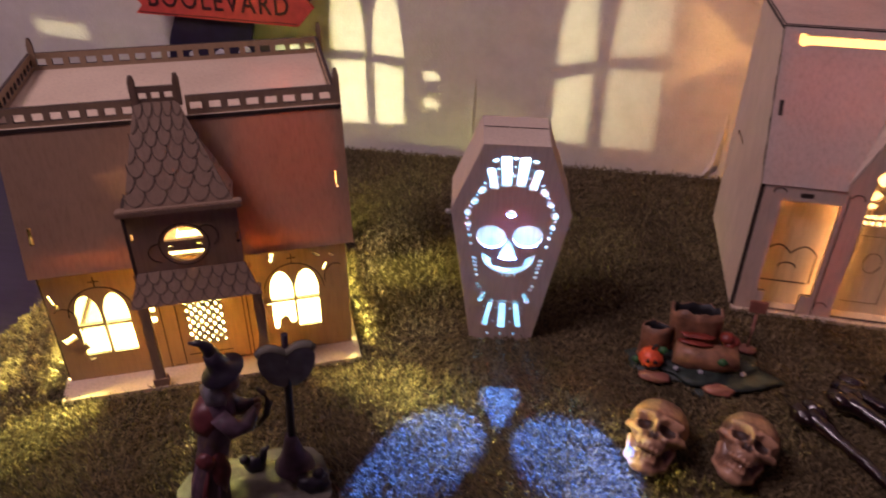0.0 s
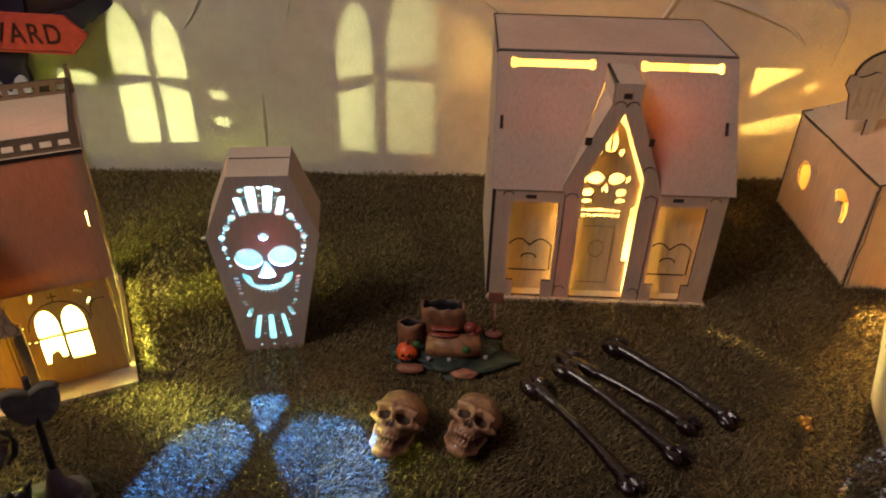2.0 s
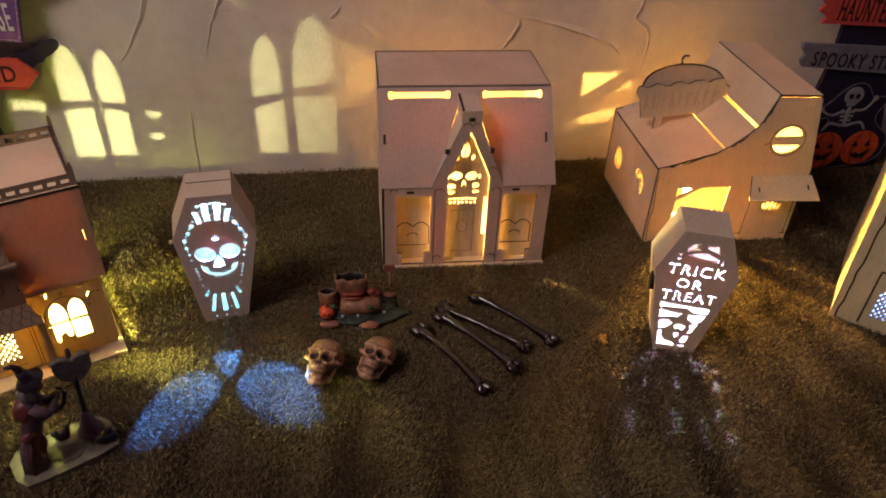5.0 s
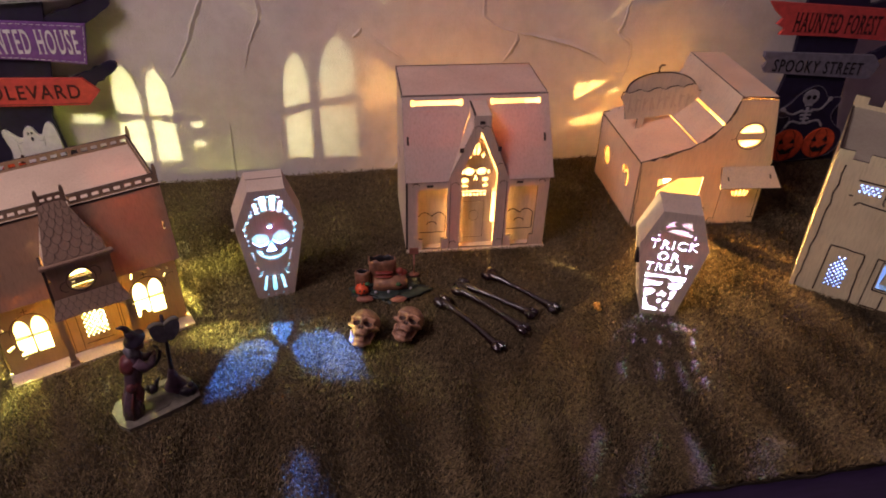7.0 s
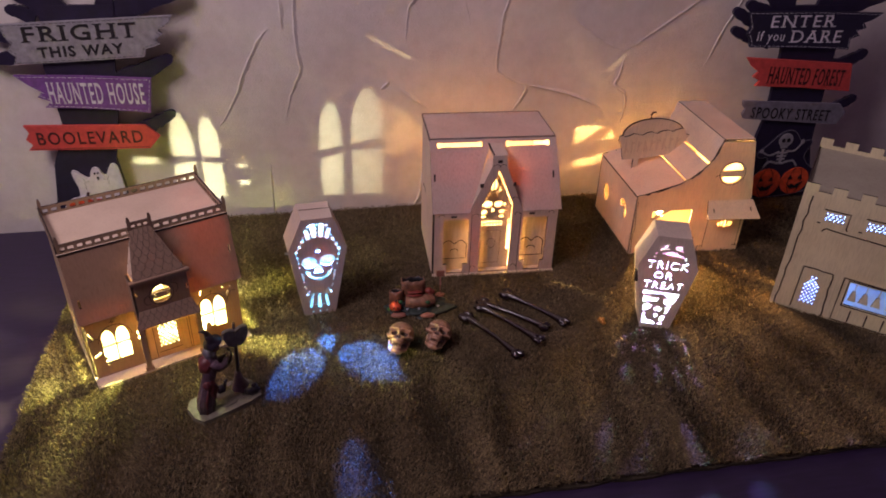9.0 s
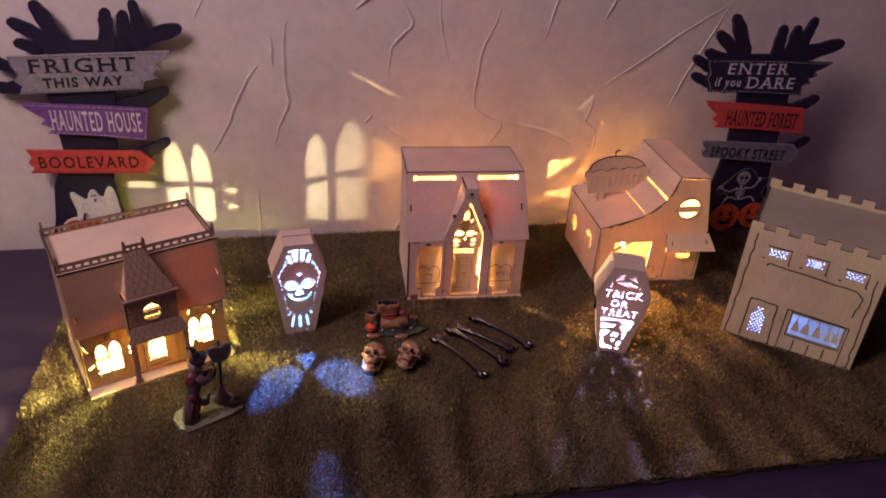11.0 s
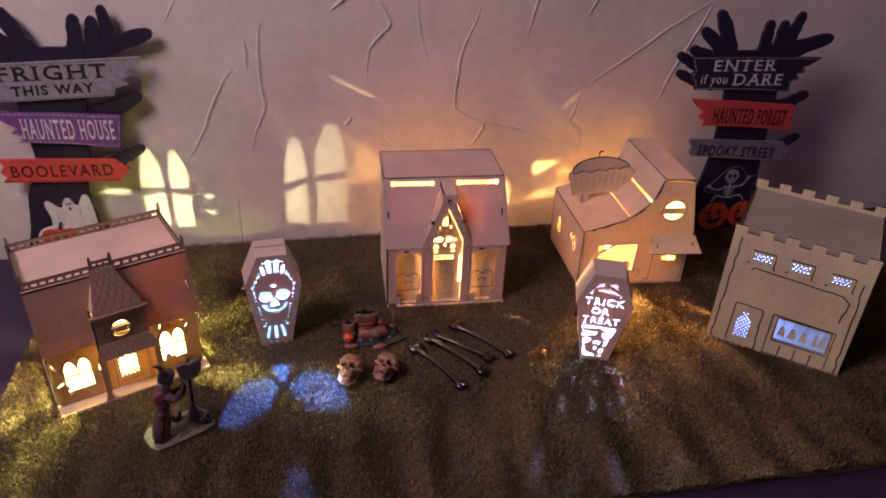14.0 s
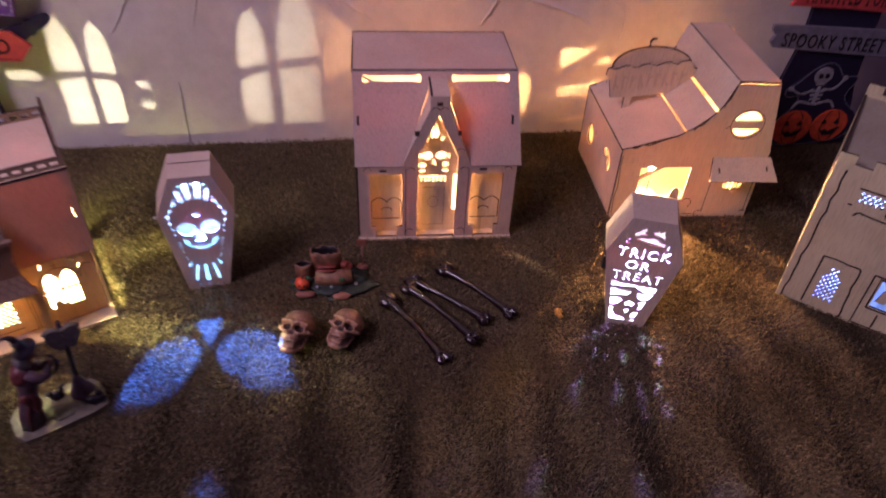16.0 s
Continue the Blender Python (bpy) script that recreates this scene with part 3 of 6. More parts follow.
def pile():
    """Short curled plastic blades, a triangle pair each."""
    g = np.random.default_rng(7)
    n = 600000
    x0, y0, x1, y1 = MAT
    x, y = g.uniform(x0, x1, n), g.uniform(y0, y1, n)
    keep = np.ones(n, bool)
    for m, (a, b, c, d) in ((H1, (0, 0, 0.183, 0.132)), (H2, (0, 0, 0.176, 0.14)), (H3, (0, 0, 0.172, 0.155)), (H4, (0, 0, 0.177, 0.16)), (C1, (0, 0, 0.042, 0.045)), (C2, (0, 0, 0.041, 0.045))):
        i = np.array(m.inverted())
        u, v = i[0, 0] * x + i[0, 1] * y + i[0, 3], i[1, 0] * x + i[1, 1] * y + i[1, 3]
        keep &= ~((u > a) & (u < c) & (v > b) & (v < d))
    x, y = x[keep], y[keep]
    n = len(x)
    yaw, lean = g.uniform(0, 2 * np.pi, n), g.uniform(0.55, 1.45, n)
    # the pile stands up in the troughs of the mat and lies flat on its crests
    k = np.clip((-0.06 - y) / 0.20, 0, 1)
    lean = lean * (1 - k) + k * np.clip(0.30 + ripple(x, y) / 0.0085 / np.maximum(k, 0.05) * 1.15 + g.normal(0, 0.2, n), 0.08, 1.5)
    # the pile is brushed this way and that in loose bands
    band = np.sin(2 * np.pi * (x + 0.22 * y) / 0.083 + 1.3 * np.sin(9 * x + 14 * y)) + 0.6 * np.sin(31 * y - 17 * x)
    brushed = g.uniform(0, 1, n) < 0.55 * np.abs(band)
    yaw = np.where(brushed, np.where(band > 0, 0.0, np.pi) + g.normal(0, 0.6, n), yaw)
    length, wide = g.uniform(0.004, 0.0082, n), g.uniform(0.0003, 0.00058, n)
    dx, dy = np.cos(yaw), np.sin(yaw)
    lx, lz = np.sin(lean) * length, np.cos(lean) * length
    root = np.stack((x, y, ripple(x, y) - 0.001), 1)
    side = np.stack((-dy * wide, dx * wide, np.zeros(n)), 1)
    mid = root + np.stack((dx * lx * 0.45, dy * lx * 0.45, lz * 0.62 + 0.0006), 1)
    tip = root + np.stack((dx * lx, dy * lx, lz), 1)
    co = np.stack((root, mid + side, tip, mid - side), 1).reshape(-1, 3)
    me = bpy.data.meshes.new("turf")
    me.vertices.add(n * 4)
    me.vertices.foreach_set("co", co.ravel())
    me.loops.add(n * 4)
    me.loops.foreach_set("vertex_index", np.arange(n * 4))
    me.polygons.add(n)
    me.polygons.foreach_set("loop_start", np.arange(n) * 4)
    me.update(calc_edges=True)
    ob = part("turf", me, TURF, mat, "short curled olive and straw plastic blades")
    ob["kind"] = "stuff"


pile()


# ---- the laser-cut houses ----
def twin_window(u0, u1, w0, w1, bar=0.0018, rise=0.0):
    mid, mw = (u0 + u1) / 2, w0 + (w1 - w0) * 0.49
    h = bar / 2
    return [[(u0, w0), (mid - h, w0), (mid - h, mw - h), (u0, mw - h - rise)], [(mid + h, w0), (u1, w0), (u1, mw - h - rise), (mid + h, mw - h)],
            lancet(u0, mid - h, mw + h, w1, mw + (w1 - mw) * 0.35), lancet(mid + h, u1, mw + h, w1, mw + (w1 - mw) * 0.35)]


def lattice(u0, u1, w0, w1, nu, nw, gap=0.22):
    """Diamond openings of a leaded window."""
    du, dw, out = (u1 - u0) / nu, (w1 - w0) / nw, []
    for j in range(2 * nw - 1):
        for i in range(nu + 1):
            cu, cw = u0 + du * (i + (0.5 if j % 2 == 0 else 0.0)), w0 + dw * (j + 1) / 2
            if cu - du * 0.3 < u0 or cu + du * 0.3 > u1:
                continue
            a, b = du * (0.5 - gap / 2), dw * (0.5 - gap / 2)
            out.append([(cu - a, cw), (cu - a * 0.2, cw - b), (cu + a * 0.2, cw - b), (cu + a, cw), (cu + a * 0.2, cw + b), (cu - a * 0.2, cw + b)])
    return out


def scales(u0, u1, w0, w1, nu, nw, narrow=(0.0, 0.0)):
    """Rows of fish-scale shingle arcs."""
    lines = []
    for j in range(nw):
        f = j / nw
        a, b = u0 + narrow[0] * f, u1 - narrow[1] * f
        r = (b - a) / nu / 2
        w = w0 + (w1 - w0) * (j + 1) / nw
        for i in range(nu + (j % 2)):
            c = a + r * (2 * i + (1 if j % 2 == 0 else 0))
            arc = oval(c, w, r, (w1 - w0) / nw, 8, 180, 360)
            lines.append([p for p in arc if a <= p[0] <= b] if j % 2 else arc)
    return [l for l in lines if len(l) > 1]


def railing(length, high, posts, gap_from=None, gap_to=None):
    """A balustrade cut from one strip: bottom and top rail with upright balusters."""
    out, step = [], length / posts
    for i in range(posts):
        a, b = i * step + step * 0.18, (i + 1) * step - step * 0.18
        out.append(rect(a, high * 0.24, b, high * 0.66))
    return [rect(0, 0, length, high)] + out


def roof_flank(a, b, c, d, flip, parent):
    """The side of the tower roof: a board with two short slots along the edge where it meets the house."""
    a, b, c, d = (Vector(p) for p in (a, b, c, d))
    n = (b - a).cross(d - a).normalized() * (TH if flip else -TH)
    bm = bmesh.new()

    def piece(s0, s1, t0, t1):
        q = [a.lerp(b, t).lerp(d.lerp(c, t), s_) for s_, t in ((s0, t0), (s0, t1), (s1, t1), (s1, t0))]
        f, k = [bm.verts.new(p) for p in q], [bm.verts.new(p + n) for p in q]
        bm.faces.new(f)
        bm.faces.new(k[::-1])
        for i in range(4):
            j = (i + 1) % 4
            bm.faces.new((f[j], f[i], k[i], k[j])).material_index = 1
    piece(0.0, 1.0, 0.0, 0.72)
    for s0, s1 in ((0.0, 0.25), (0.275, 0.57), (0.585, 1.0)):
        piece(s0, s1, 0.72, 1.0)
    bmesh.ops.recalc_face_normals(bm, faces=bm.faces[:])
    part("tower_roof_flank", bm, (WOOD_PALE, CHAR), parent)


def house_gothic():
    h = thing("gothic_house", H1, "laser-cut plywood haunted house with railed flat roof and lit windows", "miniature house", "wooden village houses")
    D = 0.136
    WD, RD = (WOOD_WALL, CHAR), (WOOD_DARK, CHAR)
    box("base_plate", (0, 0, 0), (0.183, 0.140, 0.004), WOOD_PALE, h, "pale plywood base forming a porch floor")
    small = [tilted(0.0098, 0.036, 0.0085, 0.004, 28), tilted(0.0150, 0.0275, 0.0085, 0.004, 28), tilted(0.019, 0.0195, 0.004, 0.0015, 20),
             rect(0.0552, 0.0485, 0.0612, 0.0530), rect(0.0552, 0.0405, 0.0612, 0.0450), tilted(0.006, 0.0655, 0.0016, 0.008, 15), tilted(0.0085, 0.0605, 0.0012, 0.004, -20),
             tilted(0.1335, 0.0765, 0.0018, 0.007, -12), tilted(0.1655, 0.0665, 0.0018, 0.006, -25), tilted(0.1610, 0.0760, 0.0050, 0.0014, -30), tilted(0.170, 0.0745, 0.003, 0.001, -35),
             tilted(0.1235, 0.0555, 0.0022, 0.0014, 0), tilted(0.1245, 0.043, 0.002, 0.0012, 0), tilted(0.1285, 0.0425, 0.002, 0.0016, 0)]
    right = twin_window(0.1305, 0.1605, 0.0225, 0.0665)
    right[0] = [(0.1305, 0.0225), (0.1335, 0.0225), (0.1345, 0.0300), (0.1375, 0.0320), (0.1398, 0.0305), (0.1408, 0.0255), (0.1446, 0.0262), (0.1446, 0.0432), (0.1305, 0.0432)]
    fm = axes((0, 0.018, 0), (1, 0, 0), (0, 0, 1))
    panel("front_wall", [rect(0.003, 0.004, 0.1792, 0.086)] + twin_window(0.0165, 0.0464, 0.0225, 0.0665) + right + lattice(0.0765, 0.1015, 0.018, 0.0555, 5, 6, 0.50) + small, TH, fm, WD, h)
    arch = oval(0.0315, 0.052, 0.0185, 0.0195, 14, 0, 180)
    engraving([arch, [(p[0] + 0.114, p[1]) for p in arch], [(0.0315, 0.0715), (0.0315, 0.079)], [(0.0285, 0.0755), (0.0345, 0.0755)], [(0.1455, 0.0715), (0.1455, 0.079)], [(0.1425, 0.0755), (0.1485, 0.0755)],
               rect(0.066, 0.005, 0.0725, 0.056), rect(0.1055, 0.005, 0.113, 0.056), [(0.0635, 0.004), (0.0635, 0.066)], [(0.1155, 0.004), (0.1155, 0.066)], [(0.0755, 0.012), (0.1025, 0.012)],
               oval(0.172, 0.058, 0.007, 0.010, 10, 60, 200), oval(0.010, 0.050, 0.007, 0.009, 10, -20, 130)], 0.0006, fm, h)
    # unseen base slots and second left window, added to spill light on grass
    spill_slots = [rect(0.026, 0.0076, 0.128, 0.0150)]
    side = [(0.0222, 0.004), (D, 0.004), (D, 0.1635), (0.036, 0.1635), (0.0222, 0.086)]
    panel("side_wall", [side] + spill_slots + twin_window(0.0830, 0.1058, 0.0230, 0.0608, rise=0.002), TH, axes((0.1805, 0, 0), (0, 1, 0), (0, 0, 1)), WD, h)
    panel("side_wall", [side] + spill_slots + twin_window(0.0830, 0.1058, 0.0230, 0.0608, rise=0.002) + twin_window(0.0340, 0.0568, 0.0230, 0.0608), TH, axes((0.003, 0, 0), (0, 1, 0), (0, 0, 1)), WD, h)
    back = [rect(0.003, 0.004, 0.1805, 0.1635)] + twin_window(0.1306, 0.1550, 0.0236, 0.0655, rise=0.002) + [rect(0.1614, 0.0392, 0.1690, 0.0422), rect(0.1614, 0.0297, 0.1690, 0.0328), rect(0.1612, 0.0460, 0.1624, 0.0472), rect(0.1150, 0.0410, 0.1255, 0.0448)]
    back += twin_window(0.0300, 0.0530, 0.0230, 0.0635) + [rect(0.062, 0.039, 0.072, 0.0425)]
    panel("back_wall", back, TH, axes((0, D, 0), (1, 0, 0), (0, 0, 1)), (BACK_GLOW_YELLOW, CHAR), h)
    # unseen boards, added to keep the roof glow to the right half
    panel("baffle_wall", [rect(0.0400, 0.0950, 0.1330, 0.1630)], TH, axes((0.1250, 0, 0), (0, 1, 0), (0, 0, 1)), (WOOD_IN, CHAR), h)
    panel("baffle_floor", [rect(0.0035, 0.0275, 0.1775, 0.1330), rect(0.0800, 0.0300, 0.0960, 0.0420)], TH, axes((0, 0, 0.0920), (1, 0, 0), (0, 1, 0)), (WOOD_IN, CHAR), h)
    v0, z0, v1, z1 = 0.0155, 0.0830, 0.0352, 0.1645
    ln = math.hypot(v1 - v0, z1 - z0)
    rm = axes((0, v0, z0), (1, 0, 0), (0, v1 - v0, z1 - z0))
    k = ln / (z1 - z0)
    notch = [(0.063, 0.0), (0.0745, 0.086 * k * 0.92), (0.0945, 0.086 * k * 0.92), (0.1195, 0.0)]
    # last four tiny holes stand in for glints of leaked light
    panel("mansard_roof", [[(-0.001, 0), *notch, (0.1845, 0), (0.1845, ln), (-0.001, ln)], rect(0.0045, 0.020, 0.0065, 0.030), rect(0.1770, 0.036, 0.1788, 0.046), rect(0.1112, 0.0350, 0.1132, 0.0364), rect(0.1052, 0.0545, 0.1066, 0.0557), rect(0.0640, 0.0330, 0.0656, 0.0342), rect(0.0676, 0.0550, 0.0688, 0.0560)], TH, rm, RD, h, "steep plywood roof in a shaded tan, glowing red from within")
    # the paler wood stands in for light falling on the top
    panel("flat_roof", [rect(-0.002, 0.0345, 0.1845, 0.1395)], TH, axes((0, 0, 0.166), (1, 0, 0), (0, 1, 0)), (WOOD_PALE, CHAR), h, "flat roof board, toned paler for the light from above")
    # balustrades and their corner finials
    zr, hr = 0.1660, 0.0108
    panel("railing", railing(0.073, hr, 8), 0.002, axes((0.0, 0.036, zr), (1, 0, 0), (0, 0, 1)), WD, h)
    panel("railing", railing(0.082, hr, 8), 0.002, axes((0.099, 0.036, zr), (1, 0, 0), (0, 0, 1)), WD, h)
    panel("railing", railing(0.181, hr, 18), 0.002, axes((0.0, 0.1360, zr), (1, 0, 0), (0, 0, 1)), WD, h)
    for u in (0.0, 0.1815):
        panel("railing", railing(0.100, hr, 12), 0.002, axes((u, 0.037, zr), (0, 1, 0), (0, 0, 1)), WD, h)
        for v in (0.0362, 0.1360):
            panel("finial", [[(-0.0018, 0), (0.0018, 0), (0.0018, 0.016), (0.0008, 0.0205), (-0.0008, 0.0205), (-0.0018, 0.016)]], 0.0022, axes((u + 0.001, v - 0.0004, zr), (1, 0, 0), (0, 0, 1)), WD, h)
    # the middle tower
    TD = (WOOD_TOWER_SHADED, CHAR)
    tm = axes((0, 0.003, 0), (1, 0, 0), (0, 0, 1))
    c = (0.0880, 0.1025)
    up, lo = oval(c[0], c[1] + 0.0012, 0.0108, 0.0104, 14, 8, 172), oval(c[0], c[1] - 0.0030, 0.0102, 0.0082, 14, 188, 352)
    panel("tower_front", [rect(0.0600, 0.0700, 0.1190, 0.1255), up, lo, tilted(c[0] - 0.0075, c[1] - 0.001, 0.003, 0.0018, 0), tilted(c[0] + 0.0078, c[1] - 0.001, 0.003, 0.0018, 0), rect(0.0606, 0.107, 0.0622, 0.112), rect(0.1165, 0.100, 0.1182, 0.107)], TH, tm, TD, h)
    engraving([(oval(c[0], c[1], 0.0135, 0.0135, 22), True), oval(c[0] + 0.013, c[1] + 0.004, 0.006, 0.007, 8, -60, 130), oval(c[0] - 0.014, c[1] - 0.004, 0.006, 0.006, 8, 90, 270), ], 0.0006, tm, h)
    for u in (0.0600, 0.1165):
        panel("tower_side", [[(0.0055, 0.0700), (0.020, 0.0700), (0.028, 0.1255), (0.0055, 0.1255)]], TH, axes((u, 0, 0), (0, 1, 0), (0, 0, 1)), TD, h)
    box("cornice", (0.0560, 0.0000, 0.1235), (0.1225, 0.0060, 0.1275), WOOD_TOWER_SHADED, h, bevel=0.0006)
    a, b, cc, d = Vector((0.0610, 0.003, 0.1275)), Vector((0.1180, 0.003, 0.1275)), Vector((0.0951, 0.030, 0.1780)), Vector((0.0731, 0.030, 0.1780))
    slab("tower_roof", (a, b, cc, d), TH, TD, h, "tapering roof engraved with fish-scale shingles")
    tmr = axes((0, 0.003, 0.1275), (1, 0, 0), (0, 0.027, 0.0505))
    engraving(scales(0.0615, 0.1175, 0.001, 0.0560, 5, 7, (0.0125, 0.0235)), 0.0005, tmr, h, material=SCORCH)
    for u0, u1 in ((0.0610, 0.0731), (0.1180, 0.0951)):
        roof_flank((u0, 0.003, 0.1275), (u0, 0.027, 0.1275), (u1, 0.0350, 0.1680), (u1, 0.030, 0.1780), u0 < u1, h)
    for u in (0.0740, 0.0965):
        panel("spire", [[(-0.0018, 0), (0.0018, 0), (0.0018, 0.014), (0.0009, 0.0175), (-0.0009, 0.0175), (-0.0018, 0.014)]], 0.0022, axes((u, 0.0290, 0.1745), (1, 0, 0), (0, 0, 1)), TD, h)
    panel("railing", railing(0.020, 0.009, 3), 0.002, axes((0.075, 0.0295, 0.1765), (1, 0, 0), (0, 0, 1)), TD, h)
    sk = [Vector((0.0534, -0.0070, 0.0690)), Vector((0.1270, -0.0070, 0.0690)), Vector((0.1190, 0.0022, 0.0868)), Vector((0.0600, 0.0022, 0.0868))]
    slab("porch_roof", sk, TH, TD, h, "small sloping porch roof engraved with shingles")
    engraving(scales(0.0540, 0.1265, 0.0005, 0.0195, 9, 3, (0.0055, 0.007)), 0.0005, axes((0, -0.0070, 0.0690), (1, 0, 0), (0, 0.0092, 0.0178)), h, material=SCORCH)
    for u in (0.0553, 0.1205):
        pil = box("porch_pillar", (u, 0.0010, 0.008), (u + 0.0058, 0.0045, 0.070), WOOD_WALL, h, bevel=0.0005)
        box("pillar_foot", (u - 0.0015, 0.0004, 0.004), (u + 0.0073, 0.0058, 0.0095), WOOD_DARK, pil)
    return h


def bone_slot(u0, u1, w, r):
    """A bone-shaped opening."""
    pts = oval(u1 - r * 0.7, w - r * 0.55, r, r * 0.85, 8, -150, 20) + oval(u1 - r * 0.7, w + r * 0.55, r, r * 0.85, 8, -20, 150)
    pts += oval(u0 + r * 0.7, w + r * 0.55, r, r * 0.85, 8, 30, 200) + oval(u0 + r * 0.7, w - r * 0.55, r, r * 0.85, 8, 160, 330)
    return pts


def house_crypt():
    h = thing("crypt_house", H2, "laser-cut plywood crypt with a lit skull door and bone-shaped roof slots", "miniature house", "wooden village houses")
    WD = (WOOD, CHAR)
    Wd, De, EA, TZ = 0.1755, 0.137, 0.1040, 0.1950
    box("base_plate", (-0.002, -0.003, 0), (0.1775, De + 0.004, 0.003), WOOD_PALE, h)
    fm = axes((0, 0, 0), (1, 0, 0), (0, 0, 1))
    left = [(0.0185, 0.0040), (0.0420, 0.0040), (0.0420, 0.0190), (0.0490, 0.0190), (0.0490, 0.0920), (0.0130, 0.0920), (0.0130, 0.0190), (0.0185, 0.0190)]
    right = [(0.1755 - 0.0010 - p[0] + 0.0, p[1]) for p in left][::-1]
    door = [(0.0655, 0.0040), (0.1095, 0.0040), (0.1095, 0.1140), (0.0870, 0.1660), (0.0655, 0.1140)]
    front = [(0, 0), (Wd, 0), (Wd, EA), (0.1240, EA), (0.0975, 0.1720), (0.0975, 0.1880), (0.0775, 0.1880), (0.0775, 0.1720), (0.0490, EA), (0, EA)]
    panel("front_wall", [front, left, right, door], TH, fm, WD, h, "front board with three openings and a gable")
    curl = lambda u, w, s: oval(u, w, 0.004 * s, 0.003, 8, 0, 200)
    engraving([curl(0.010, 0.098, 1), curl(0.058, 0.098, -1), curl(0.117, 0.098, 1), curl(0.166, 0.098, -1), curl(0.083, 0.172, -1), curl(0.092, 0.172, 1), curl(0.057, 0.012, 1), curl(0.117, 0.012, -1), curl(0.112, 0.122, 1),
               [(0.0525, 0.004), (0.0525, 0.100)], [(0.1220, 0.004), (0.1220, 0.100)]], 0.0006, fm, h)
    for u, w, a, b in ((0.027, 0.097, 0.008, 0.003), (0.138, 0.098, 0.008, 0.003), (0.0870, 0.1790, 0.006, 0.004), (0.0640, 0.1440, 0.005, 0.006), (0.1095, 0.1445, 0.004, 0.006)):
        engraving([[(u - a / 2, w), (u + a / 2, w)]], b, fm, h, "tab_slot")
    im = axes((0, 0.012, 0), (1, 0, 0), (0, 0, 1))
    for u0 in (0.0075, 0.1205):
        panel("niche_back", [rect(u0, 0.003, u0 + 0.0470, 0.101)], 0.002, im, (WOOD_IN, CHAR), h)
        drip = []
        for s, e in ((0.006, 0.0235), (0.0235, 0.041)):
            drip += [(u0 + s + (e - s) * i / 10, 0.046 + 0.006 * math.sin(math.pi * i / 10)) for i in range(11)]
        engraving([drip, [(u0 + 0.006, 0.022), (u0 + 0.006, 0.046)], [(u0 + 0.041, 0.022), (u0 + 0.041, 0.046)], [(u0 + 0.008, 0.022), (u0 + 0.039, 0.022)], oval(u0 + 0.0235, 0.034, 0.006, 0.004, 10, 0, 180)], 0.0012, im, h)
    # unseen boards, added to shade the lower band of the front roof
    for u0, u1 in ((0.004, 0.058), (0.112, 0.171)):
        panel("loft_baffle", [rect(u0, 0.0085, u1, 0.0300)], 0.002, axes((0, 0, 0.115), (1, 0, 0), (0, 1, 0)), (WOOD_IN, CHAR), h)
    # the door board with its skull, flames and teeth
    e = 0.0842
    holes = [oval(e - 0.0078, 0.1080, 0.0064, 0.0056, 14, deg=-12), oval(e + 0.0078, 0.1080, 0.0064, 0.0056, 14, deg=12),
             [(e - 0.0027, 0.0950), (e, 0.0968), (e + 0.0027, 0.0950), (e + 0.0022, 0.1000), (e, 0.1040), (e - 0.0022, 0.1000)]]
    holes += [[(e - 0.0035, 0.1310), (e - 0.0006, 0.1295), (e - 0.0006, 0.1440), (e - 0.0016, 0.1475), (e - 0.005, 0.1385)], [(e + 0.0006, 0.1295), (e + 0.0038, 0.1310), (e + 0.005, 0.1370), (e + 0.0022, 0.1480), (e + 0.0006, 0.1440)],
              oval(e - 0.0083, 0.1300, 0.0022, 0.0036, 8), oval(e + 0.0085, 0.1300, 0.0022, 0.0036, 8)]
    holes += [oval(e - 0.0155, 0.1075, 0.0018, 0.0036, 8), oval(e + 0.0165, 0.1075, 0.0018, 0.0036, 8), oval(e - 0.0125, 0.0955, 0.0046, 0.0040, 10), oval(e + 0.0128, 0.0962, 0.0042, 0.0040, 10),
              oval(e - 0.0125, 0.0880, 0.0040, 0.0026, 10), oval(e + 0.0130, 0.0886, 0.0040, 0.0028, 10)]
    for i in range(7):
        holes.append(rect(e - 0.0154 + i * 0.0044, 0.0782, e - 0.0117 + i * 0.0044, 0.0826 - 0.0004 * abs(i - 3)))
        holes.append(rect(e - 0.0150 + i * 0.0044, 0.0735, e - 0.0120 + i * 0.0044, 0.0772))
    panel("skull_door", [[(0.0620, 0.003), (0.1110, 0.003), (0.1110, 0.0330), (0.1066, 0.0330), (0.1066, 0.0840), (0.1100, 0.0840), (0.1110, 0.1040), (0.1092, 0.1085), (0.0921, 0.1500), (0.0850, 0.1580), (0.0620, 0.1180)]] + holes, 0.002, im, (WOOD_IN, CHAR), h, "pale door board pierced with a skull")
    engraving([rect(0.072, 0.012, 0.097, 0.066), oval(0.0845, 0.045, 0.006, 0.008, 12, 0, 350)], 0.0004, im, h)
    for s in (0, 1):
        u = 0.0 if s == 0 else Wd - TH
        prof = [(0.0025, 0.003), (De, 0.003), (De, TZ), (0.0450, TZ), (0.0025, EA)]
        seam = []
        for f0, f1 in ((0.08, 0.22), (0.30, 0.40), (0.50, 0.66), (0.74, 0.80), (0.86, 0.95)):
            seam.append([(0.0025 + 0.0425 * f + d, EA + (TZ - EA) * f) for f, d in ((f0, 0.0028), (f0, 0.0056), (f1, 0.0056), (f1, 0.0028))])
